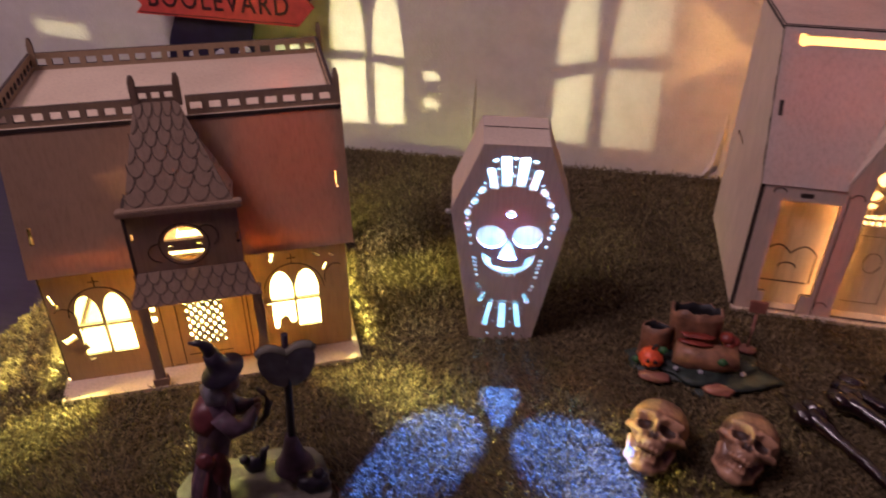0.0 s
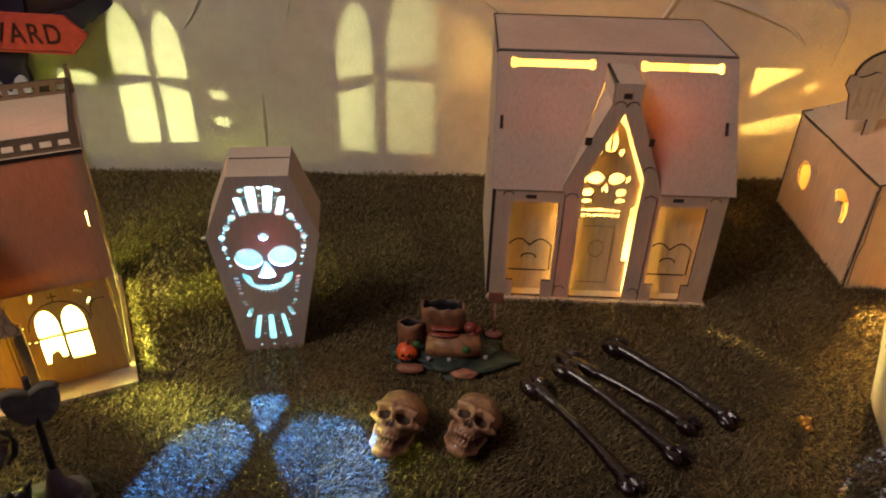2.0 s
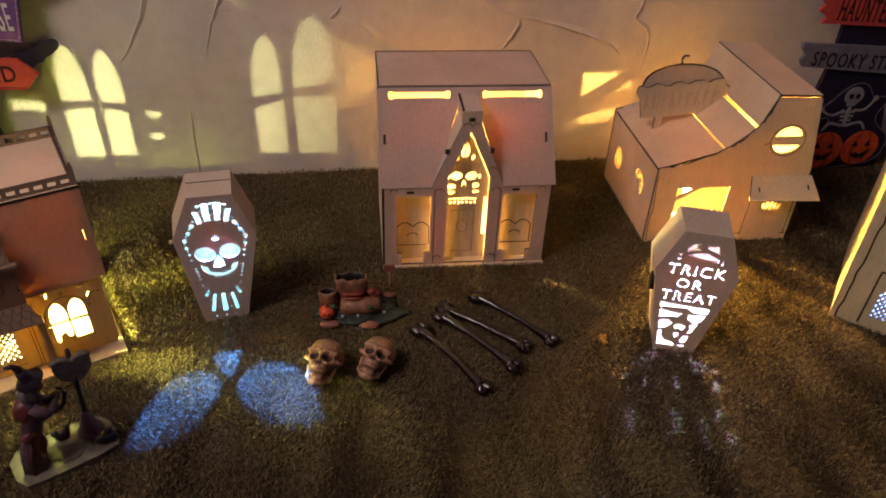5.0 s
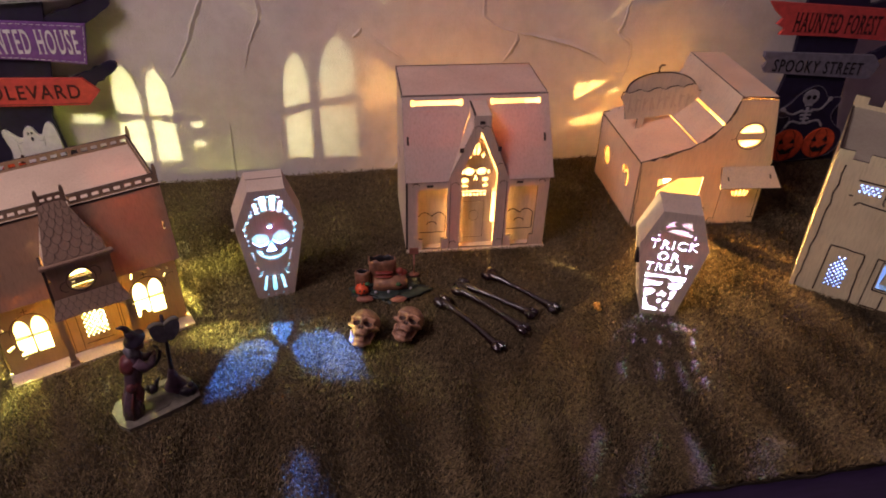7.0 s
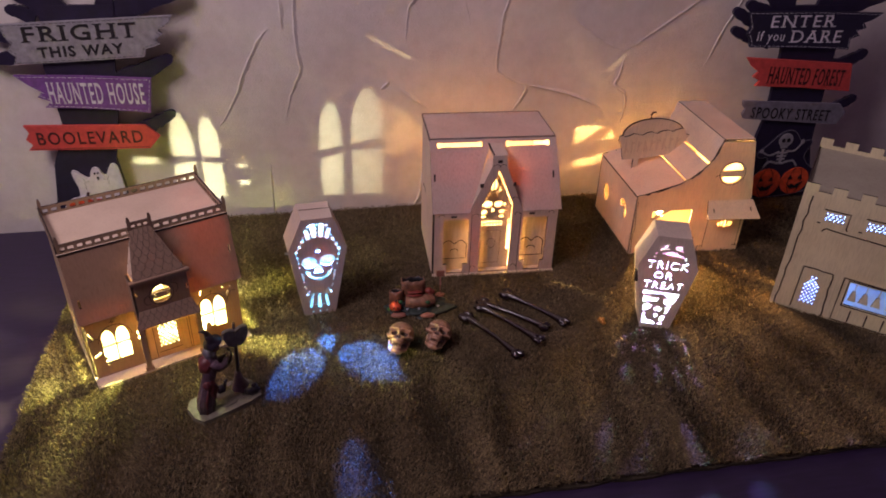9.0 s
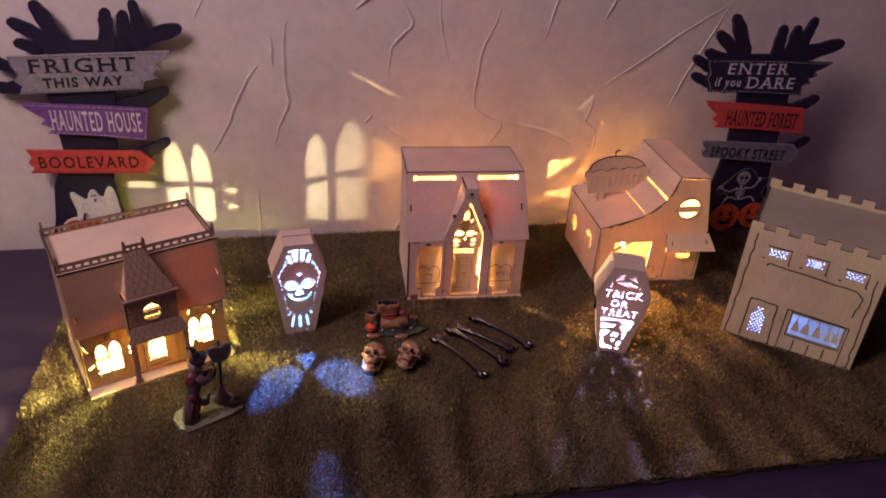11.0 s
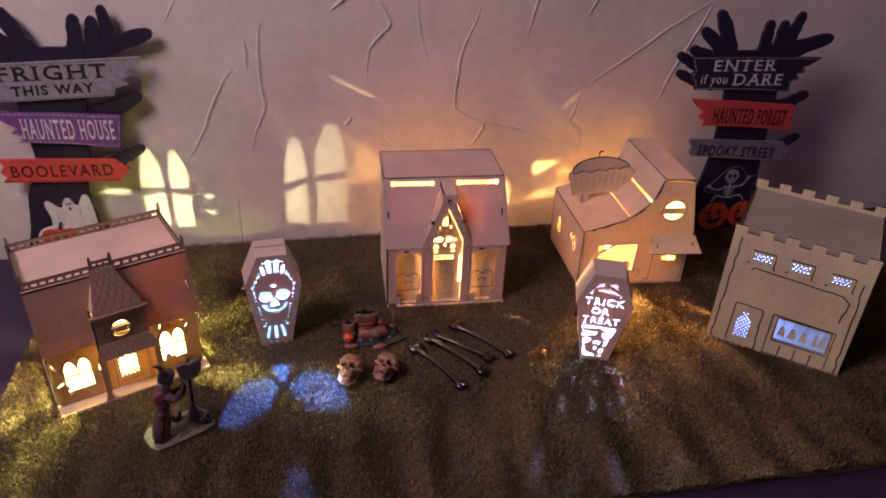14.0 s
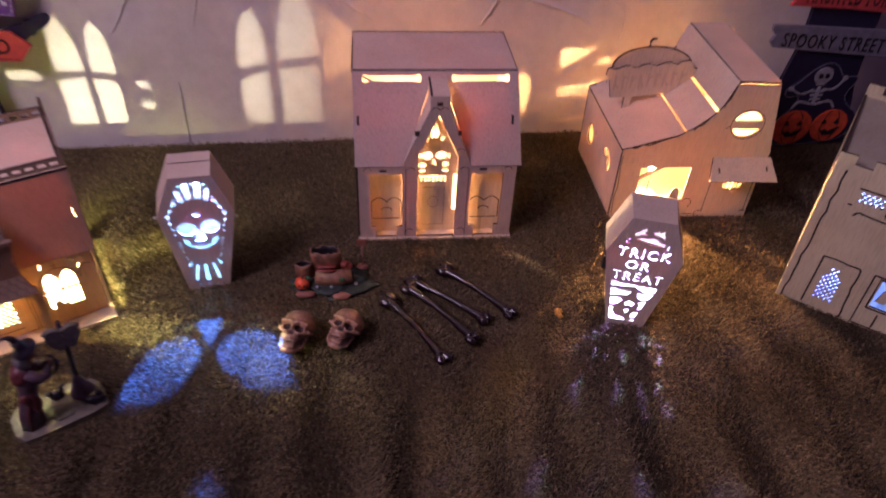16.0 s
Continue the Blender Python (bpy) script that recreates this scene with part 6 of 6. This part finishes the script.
def skull_mesh(seed, size):
    """A skull: rounded solids blended together, with sockets, nose and mouth carved out, met by rays from within."""
    bm = bmesh.new()
    bmesh.ops.create_icosphere(bm, subdivisions=6, radius=1)
    way = np.array([v.co[:] for v in bm.verts])
    way /= np.linalg.norm(way, axis=1)[:, None]
    heart = np.array((0.0, -0.05, -0.15))

    def ball(p, c, r):
        q = (p - np.array(c)) / np.array(r)
        k = np.linalg.norm(q, axis=1)
        return (k - 1) * min(r)

    def rod(p, a, b, r):
        a, b = np.array(a), np.array(b)
        f = np.clip((p - a) @ (b - a) / ((b - a) @ (b - a)), 0, 1)
        return np.linalg.norm(p - a - f[:, None] * (b - a), axis=1) - r

    def blend(a, b, k):
        h = np.clip(0.5 + 0.5 * (b - a) / k, 0, 1)
        return b * (1 - h) + a * h - k * h * (1 - h)

    def carve(a, b, k):
        return -blend(-a, b, k)

    def carved(p):
        """How deep a place lies in the hollows."""
        m = np.abs(p * np.array((1, 0, 0)))[:, 0]
        q = np.stack((m, p[:, 1], p[:, 2]), 1)
        d = ball(q, (0.29, -0.86, 0.02), (0.225, 0.27, 0.19))
        d = np.minimum(d, ball(q, (0.06, -1.00, -0.20), (0.085, 0.17, 0.13)))
        return np.minimum(d, ball(q, (0.0, -0.95, -0.665), (0.30, 0.22, 0.055)))

    def solid(p):
        q = np.stack((np.abs(p[:, 0]), p[:, 1], p[:, 2]), 1)
        d = blend(ball(p, (0, 0.12, 0.25), (0.68, 0.88, 0.60)), ball(p, (0, -0.48, 0.0), (0.52, 0.40, 0.52)), 0.15)
        d = blend(d, rod(q, (0.10, -0.86, 0.20), (0.50, -0.70, 0.21), 0.07), 0.10)
        d = blend(d, rod(q, (0.26, -0.84, -0.20), (0.60, -0.48, -0.08), 0.08), 0.08)
        d = blend(d, rod(q, (0.60, -0.48, -0.08), (0.66, 0.0, -0.02), 0.06), 0.08)
        d = blend(d, rod(p, (0, -0.86, 0.18), (0, -0.99, -0.04), 0.06), 0.05)
        d = blend(d, ball(p, (0, -0.72, -0.40), (0.33, 0.30, 0.22)), 0.08)
        d = blend(d, ball(p, (0, -0.82, -0.55), (0.28, 0.20, 0.10)), 0.04)
        d = blend(d, ball(p, (0, -0.76, -0.76), (0.26, 0.18, 0.10)), 0.04)
        d = blend(d, ball(p, (0, -0.66, -0.95), (0.27, 0.24, 0.15)), 0.08)
        d = blend(d, rod(q, (0.48, -0.14, -0.30), (0.38, -0.34, -0.74), 0.09), 0.08)
        d = blend(d, rod(q, (0.38, -0.34, -0.74), (0.16, -0.68, -0.95), 0.11), 0.08)
        d = carve(d, ball(q, (0.56, -0.68, -0.50), (0.20, 0.34, 0.22)), 0.08)
        d = carve(d, carved(p), 0.04)
        teeth = ((np.abs(p[:, 2] + 0.56) < 0.07) | (np.abs(p[:, 2] + 0.75) < 0.06)) & (p[:, 1] < -0.6) & (np.abs(p[:, 0]) < 0.30)
        return d + teeth * 0.022 * (np.sin(p[:, 0] * 58) > 0.45)

    lo, hi = np.zeros(len(way)), np.full(len(way), 1.7)
    for step in np.linspace(1.7, 0.05, 84):
        p = heart + way * step
        inside = (solid(p) < 0) & (lo == 0)
        lo[inside] = step
        hi[inside] = step + 0.0199
    for _ in range(6):
        mid = (lo + hi) / 2
        inn = solid(heart + way * mid[:, None]) < 0
        lo, hi = np.where(inn, mid, lo), np.where(inn, hi, mid)
    place = heart + way * lo[:, None]
    dark = carved(place)
    for v, p in zip(bm.verts, place):
        q = Vector(p)
        k = 1 + 0.020 * noise.noise(q * 3.5 + Vector((seed, 0, 0))) + 0.012 * noise.noise(q * 11 + Vector((0, seed, 0)))
        v.co = q * k * size
    # carved hollows take the dark colour, wash and painted shade in one
    for f in bm.faces:
        f.smooth = True
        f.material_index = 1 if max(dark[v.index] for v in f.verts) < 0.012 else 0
    return bm


for x, y, yaw, roll, tilt, seed, size in ((-0.0775, -0.1340, -14, 6, -56, 1, 0.0236), (-0.0300, -0.1340, -10, 20, -56, 5, 0.0228)):
    ob = part("skull_ornament", skull_mesh(seed, size), (BONE, BONE_DARK))
    turn = Matrix.Rotation(radians(yaw), 4, "Z") @ Matrix.Rotation(radians(tilt), 4, "X") @ Matrix.Rotation(radians(roll), 4, "Y")
    ob.matrix_world = pose(x, y, 0.0015 - min((turn @ v.co).z for v in ob.data.vertices)) @ turn
    tagged(ob, "small brown-stained glossy resin skull lying on the grass", "skull", "resin skulls")


def bone(a, b, z, seed):
    r = random.Random(seed)
    a, b = Vector((*a, z)), Vector((*b, z - 0.001))
    d = (b - a).normalized()
    side = Vector((-d.y, d.x, 0))
    bm = bmesh.new()
    n = 18
    pts = [a + (b - a) * (i / n) + side * (0.0024 * math.sin(math.pi * i / n) + r.uniform(-0.0003, 0.0003)) + Vector((0, 0, r.uniform(-0.0003, 0.0003))) for i in range(n + 1)]
    rad = [0.0031 + 0.0027 * abs(2 * i / n - 1) ** 2.6 + r.uniform(-0.0002, 0.0003) for i in range(n + 1)]
    tube(bm, pts, rad, 12)
    for c, s, k0 in ((a, -1, 1.12), (b, 1, 0.95)):
        for k in (-1, 1):
            o = c + side * 0.0040 * k * k0 + d * 0.0010 * s + Vector((0, 0, r.uniform(0, 0.0012)))
            q = bmesh.ops.create_icosphere(bm, subdivisions=3, radius=0.0047 * k0, matrix=Matrix.Translation(o))
            for v in q["verts"]:
                w = v.co - o
                v.co = o + w + d * w.dot(d) * 0.6 + w * noise.noise(v.co * 420 + Vector((seed, 0, 0))) * 0.3
    for f in bm.faces:
        f.smooth = True
    ob = part("bone_ornament", bm, DARK_BONE)
    return tagged(ob, "dark brown glossy plastic long bone lying on the grass", "bone", "plastic bones")


bone((0.0152, -0.0912), (0.0622, -0.1725), 0.0095, 1)
bone((0.0384, -0.0775), (0.0948, -0.1530), 0.0130, 2)
bone((0.0445, -0.0640), (0.1115, -0.1245), 0.0095, 3)
bone((0.0812, -0.0478), (0.1405, -0.1180), 0.0090, 4)


# ---- the resin stump scene ----
RESIN = plain("orange_brown_resin", (0.25, 0.115, 0.062), 0.5, 120, 0.6, 0.7, 0.001)
RESIN_RED = plain("dark_red_resin", (0.20, 0.030, 0.018), 0.45, 120, 0.4, 0.4, 0.001)
RESIN_PINK = plain("reddish_resin", (0.28, 0.105, 0.070), 0.5, 120, 0.4, 0.4, 0.001)
LEAF_GREEN = plain("leaf_green", (0.03, 0.10, 0.03), 0.6, 200, 0.3)
washed_and_shaded(RESIN)
MOSS = plain("dark_green_resin", (0.016, 0.026, 0.020), 0.6, 160, 0.6, 0.6, 0.0015)


def lump(bm, centre, radii, seed, amount=0.18, idx=0, level=3, freq=1.8):
    q = bmesh.ops.create_icosphere(bm, subdivisions=level, radius=1)
    for v in q["verts"]:
        k = 1 + amount * noise.noise(v.co * freq + Vector((seed, seed * 0.3, 0)))
        v.co = Vector((centre[i] + v.co[i] * radii[i] * k for i in range(3)))
    for f in {f for v in q["verts"] for f in v.link_faces}:
        f.smooth, f.material_index = True, idx
    return bm


def hollow_stump(name, x, y, radius, high, rise, parent, label, seed, squash=1.0):
    """A broken hollow stump: thin bark walls, shade painted black inside, a ragged rim that may slope."""
    bm = bmesh.new()
    ro, ri = radius, radius * 0.87
    lathe(bm, [(ro * 1.22, 0.002), (ro * 1.06, 0.007), (ro * 0.97, high * 0.5), (ro * 1.0, high * 0.85), (ro, high), (ri, high), (ri * 0.97, high * 0.85), (ri * 0.9, high * 0.45)], n=24, squash=(1.0, squash))
    for f in bm.faces:
        c = f.calc_center_median()
        f.material_index = 1 if math.hypot(c.x, c.y / squash) < ri * 1.01 and c.z > 0.003 else 0
    for v in bm.verts:
        a = math.atan2(v.co.y, v.co.x)
        n1 = noise.noise(Vector((math.cos(a) * 2.2 + seed, math.sin(a) * 2.2, v.co.z * 60)))
        k = 1 + 0.13 * n1
        top = max(0.0, (v.co.z - high * 0.6) / (high * 0.4))
        v.co = Vector((x + v.co.x * k, y + v.co.y * k, v.co.z + top * (rise * v.co.y / radius + 0.26 * radius * (noise.noise(Vector((math.cos(a) * 3.5, math.sin(a) * 3.5, seed))) + 0.3 * math.sin(7 * a)))))
    part(name, bm, (RESIN, INK), parent, label)


def stump_scene():
    h = thing("stump_ornament", pose(-0.0440, -0.0560, 0.0, 0, 0, -4), "small painted resin ornament of hollow logs with a pumpkin", "ornament")
    bm = bmesh.new()
    lump(bm, (0.004, 0.006, 0.003), (0.041, 0.024, 0.008), 3, 0.40, 0, 4, 2.6)
    part("base", bm, MOSS, h, "dark green mossy base")
    hollow_stump("stump", -0.0285, 0.0070, 0.0092, 0.030, -0.0022, h, "upright hollow tree stump", 2, 0.72)
    hollow_stump("large_stump", -0.0050, 0.0140, 0.0165, 0.043, -0.0030, h, "larger broken hollow stump with a ragged rim", 5, 0.56)
    bm = bmesh.new()
    tube(bm, [(-0.016, 0.0020, 0.0160), (-0.004, 0.0010, 0.0150), (0.009, 0.0010, 0.0150), (0.0225, 0.0025, 0.0160)], (0.0078, 0.0090, 0.0092, 0.0080), 16)
    for v in bm.verts:
        v.co += Vector((0, noise.noise(v.co * 200), noise.noise(v.co * 200 + Vector((0, 9, 0))))) * 0.0022
    log = part("fallen_log", bm, RESIN, h, "horizontal log in front of the stumps")
    bm = lump(bmesh.new(), (0.0228, 0.0024, 0.0160), (0.0012, 0.0056, 0.0056), 3, 0.15, 0, 2)
    part("cut_end", bm, BONE_DARK, log)
    for z, y in ((0.0300, 0.0022), (0.0255, 0.0008)):
        bm = lump(bmesh.new(), (-0.004, y, z), (0.0110, 0.0030, 0.0013), int(z * 1000), 0.25)
        part("shelf_fungus", bm, RESIN_RED, h, "dark red bracket fungus")
    for k, (x, y, z, a) in enumerate(((0.0150, 0.0080, 0.0275, 0.0050), (0.0195, 0.0085, 0.0250, 0.0042), (0.0168, 0.0060, 0.0235, 0.0038))):
        part("red_toadstool", lump(bmesh.new(), (x, y, z), (a, a, a * 0.8), k, 0.15, 0, 2), RESIN_RED, h)
    bm = bmesh.new()
    lump(bm, (0, 0, 0), (0.0080, 0.0080, 0.0070), 1, 0.03, 0, 4)
    for v in bm.verts:
        k = 0.84 + 0.16 * abs(math.sin(4.5 * math.atan2(v.co.y, v.co.x))) ** 0.7
        v.co = Vector((-0.0300 + v.co.x * k, -0.0050 + v.co.y * k, 0.0125 + v.co.z * (0.92 + 0.08 * k)))
    pump = part("pumpkin", bm, PUMPKIN, h, "small orange jack-o-lantern")
    bm = tube(bmesh.new(), [(-0.0300, -0.0050, 0.018), (-0.0292, -0.0050, 0.0220), (-0.0275, -0.0050, 0.0235)], (0.0012, 0.001, 0.0008), 6)
    part("stalk", bm, MOSS, pump)
    for l in ([(-0.0335, 0.0142), (-0.0308, 0.0142), (-0.0320, 0.0165)], [(-0.0290, 0.0142), (-0.0262, 0.0142), (-0.0276, 0.0165)], [(-0.0342, 0.0112), (-0.0300, 0.0100), (-0.0255, 0.0112), (-0.0272, 0.0085), (-0.0325, 0.0085)]):
        panel("carved_face", [l], 0.0018, axes((0, -0.0131, 0), (1, 0, 0), (0, 0, 1)), (INK, INK), pump)
    for c, q in (((-0.0265, -0.0142, 0.0050), 2), ((0.0116, -0.0170, 0.0050), 6)):
        bm = lump(bmesh.new(), c, (0.0098, 0.0048, 0.0032), q, 0.2)
        part("flat_stone", bm, RESIN_PINK, h, "flat reddish stepping stone")
    for c in ((0.0127, -0.0070, 0.0190), (-0.0385, -0.0030, 0.0080), (-0.0235, -0.0040, 0.0190)):
        bm = lump(bmesh.new(), c, (0.0034, 0.0022, 0.0026), 4, 0.35, 0, 2)
        part("leaf_patch", bm, LEAF_GREEN, h, "green leaf clump")
    bm = tube(bmesh.new(), [(0.0330, 0.0290, 0.004), (0.0334, 0.0290, 0.024), (0.0328, 0.0290, 0.042)], (0.0014, 0.0011, 0.001), 8)
    part("post", bm, RESIN_PINK, h)
    box("post_board", (0.0275, 0.0275, 0.036), (0.0385, 0.0293, 0.045), RESIN_PINK, h, bevel=0.0005)
    bm = lump(bmesh.new(), (0.0330, 0.0290, 0.0050), (0.0062, 0.0050, 0.0028), 9, 0.2)
    part("post_foot", bm, RESIN_PINK, h)
    for i, (x, y) in enumerate(((-0.014, -0.0085), (0.0010, -0.0085), (0.027, -0.004))):
        bm = lump(bmesh.new(), (x, y, 0.0100), (0.0019, 0.0019, 0.0016), i, 0.2, 0, 2)
        part("pebble", bm, GREY_PAINT, h)
    return h


stump_scene()

# ---- the figurine on its slab ----
ROBE = plain("grey_violet_glaze", (0.080, 0.046, 0.062), 0.45, 150, 0.5, 0.4, 0.0008)
ROBE_RED = plain("maroon_glaze", (0.10, 0.022, 0.024), 0.45, 150, 0.5, 0.4, 0.0008)
STONE = plain("grey_green_stone", (0.125, 0.112, 0.083), 0.75, 150, 0.35, 0.6, 0.001)


def figurine():
    """One moulded piece: a hatted figure with a signpost on a flat stone."""
    bm = bmesh.new()
    slab_ = rounded([(-0.0500, 0.0080), (-0.0450, -0.0310), (-0.0250, -0.0315), (0.0280, -0.0265), (0.0310, -0.0160), (0.0270, 0.0110), (0.0100, 0.0170), (-0.0200, 0.0140)], 1)
    b2 = sheet([slab_], 0.008, axes((0, 0, 0.009), (1, 0, 0), (0, 1, 0)))
    me = bpy.data.meshes.new("tmp")
    b2.to_mesh(me)
    b2.free()
    for p in me.polygons:
        p.material_index = 0
    bm.from_mesh(me)
    bpy.data.meshes.remove(me)
    lump(bm, (-0.008, -0.005, 0.0075), (0.033, 0.017, 0.0036), 2, 0.5, 0, 4, 3.0)
    # the robed body leans a little towards the post
    wx, wy = -0.0310, -0.0140
    tube(bm, [(wx, wy, 0.007), (wx + 0.0006, wy, 0.020), (wx + 0.0038, wy, 0.035), (wx + 0.0068, wy, 0.047), (wx + 0.0098, wy, 0.060), (wx + 0.0124, wy, 0.072), (wx + 0.0148, wy, 0.080), (wx + 0.0164, wy, 0.086)], (0.0092, 0.0088, 0.0078, 0.0074, 0.0082, 0.0086, 0.0060, 0.0044), 20, 1)
    for k in range(7):
        a = 2 * math.pi * k / 7
        tube(bm, [(wx + 0.0082 * math.cos(a), wy + 0.0082 * math.sin(a), 0.008), (wx + 0.0015 + 0.0080 * math.cos(a), wy + 0.0080 * math.sin(a), 0.024), (wx + 0.0055 + 0.0066 * math.cos(a), wy + 0.0066 * math.sin(a), 0.042)], (0.0022, 0.0019, 0.0012), 6, 1 + k % 2)
    lump(bm, (wx + 0.0035, wy - 0.0066, 0.0465), (0.0046, 0.0034, 0.0052), 4, 0.2, 2)
    lump(bm, (wx + 0.0090, wy - 0.0050, 0.0380), (0.0048, 0.0044, 0.0150), 4, 0.25, 2)
    lump(bm, (wx + 0.0195, wy, 0.0890), (0.0054, 0.0052, 0.0062), 1, 0.12, 5)
    lump(bm, (wx + 0.0130, wy + 0.0005, 0.0835), (0.0064, 0.0074, 0.0090), 6, 0.25, 4)
    lathe(bm, [(0.0006, 0.0), (0.0102, 0.0002), (0.0104, 0.0012), (0.0056, 0.0026), (0.0045, 0.0080), (0.0032, 0.0130)], n=22, m=pose(wx + 0.0185, wy, 0.0945, 4, -20, 0), idx=3)
    lump(bm, (wx + 0.0085, wy, 0.0690), (0.0092, 0.0090, 0.0110), 8, 0.15, 2)
    tube(bm, [(wx + 0.0150, wy, 0.1050), (wx + 0.0135, wy, 0.1095), (wx + 0.0105, wy, 0.1128), (wx + 0.0060, wy, 0.1135)], (0.0037, 0.0028, 0.0019, 0.0006), 10, 3)
    for k in (-1, 1):
        tube(bm, [(wx + 0.0130, wy + 0.0072 * k, 0.0750), (wx + 0.0190, wy + 0.0085 * k, 0.0660), (wx + 0.0250, wy + 0.0060 * k, 0.0655), (wx + 0.0305, wy + 0.002 * k, 0.0715)], (0.0044, 0.0048, 0.0042, 0.0022), 10, 1)
        lump(bm, (wx + 0.0310, wy + 0.002 * k, 0.0720), (0.0022, 0.0018, 0.0022), 3, 0.1, 5, 2)
    tube(bm, [(wx + 0.0295, wy - 0.001, 0.0590), (wx + 0.0340, wy - 0.001, 0.0650), (wx + 0.0360, wy - 0.001, 0.0725), (wx + 0.0345, wy - 0.001, 0.0790), (wx + 0.0315, wy - 0.001, 0.0825)], (0.0012, 0.0017, 0.0018, 0.0015, 0.0008), 8, 3)
    px, py = 0.0125, 0.0000
    lathe(bm, [(0.0120, 0.006), (0.0105, 0.012), (0.0062, 0.020), (0.0042, 0.028), (0.0026, 0.034)], n=16, m=pose(px, py, 0), idx=1)
    tube(bm, [(px, py, 0.020), (px + 0.0010, py, 0.045), (px + 0.0024, py, 0.072), (px + 0.0036, py, 0.1000)], (0.0026, 0.0021, 0.0020, 0.0017), 10, 3)
    for k in (-1, 1):
        leafy = rounded([(0, -0.0120), (0.0045, -0.0132), (0.0110, -0.0070), (0.0140, 0.0020), (0.0128, 0.0088), (0.0070, 0.0104), (0.0012, 0.0070), (0, 0.0050)], 1)
        lobe = [(px + 0.0032 + k * p[0], 0.0835 + p[1]) for p in leafy]
        b2 = sheet([lobe], 0.0044, axes((0, py - 0.0038, 0), (1, 0, 0), (0, 0, 1)))
        me = bpy.data.meshes.new("tmp")
        b2.to_mesh(me)
        b2.free()
        for p in me.polygons:
            p.material_index = 4
        bm.from_mesh(me)
        bpy.data.meshes.remove(me)
        top = [p for p in lobe if p[1] > 0.0880]
        tube(bm, [(p[0], py - 0.0016, p[1]) for p in sorted(top)], [0.0024] * len(top), 8, 0)
    lump(bm, (-0.0083, 0.0030, 0.0145), (0.0062, 0.0044, 0.0056), 3, 0.15, 3)
    lump(bm, (-0.0130, 0.0020, 0.0195), (0.0030, 0.0028, 0.0030), 3, 0.15, 3, 2)
    tube(bm, [(-0.0040, 0.0030, 0.0165), (-0.0022, 0.0030, 0.0230), (0.0006, 0.0030, 0.0255)], (0.0026, 0.0019, 0.0007), 8, 3)
    lump(bm, (0.0210, -0.0150, 0.0130), (0.0085, 0.0058, 0.0050), 5, 0.35, 3)
    lump(bm, (0.0245, -0.0150, 0.0180), (0.0032, 0.0030, 0.0036), 2, 0.2, 3, 2)
    ob = part("witch_figurine", bm, (STONE, ROBE, ROBE_RED, plain("black_glaze", (0.012, 0.008, 0.016), 0.4, 120, 0.3), plain("slate_glaze", (0.12, 0.11, 0.12), 0.4, 150, 0.4), plain("dusky_glaze", (0.16, 0.09, 0.07), 0.5, 150, 0.3)))
    ob.matrix_world = pose(-0.2810, -0.1890, 0.0, 0, 0, 24)
    tagged(ob, "dark glazed hatted figurine beside a signpost on a slab", "figurine")


figurine()

# a crumpled scrap of gold foil on the grass
bm = bmesh.new()
for k in range(5):
    lump(bm, (0.0015 * math.cos(k * 2.3), 0.0040 * (k / 4 - 0.5) * 2, 0.004 + 0.0012 * (k % 2)), (0.0028, 0.0026, 0.0030), k, 0.7, 0, 2, 2.5)
foil = part("gold_scrap", bm, plain("gold_foil", (0.62, 0.34, 0.10), 0.3, 300, 0.3, metal=0.8))
foil.matrix_world = pose(0.1930, -0.1210, 0.002, 0, 0, -15)
tagged(foil, "tiny crumpled gold scrap lying on the grass", "scrap")
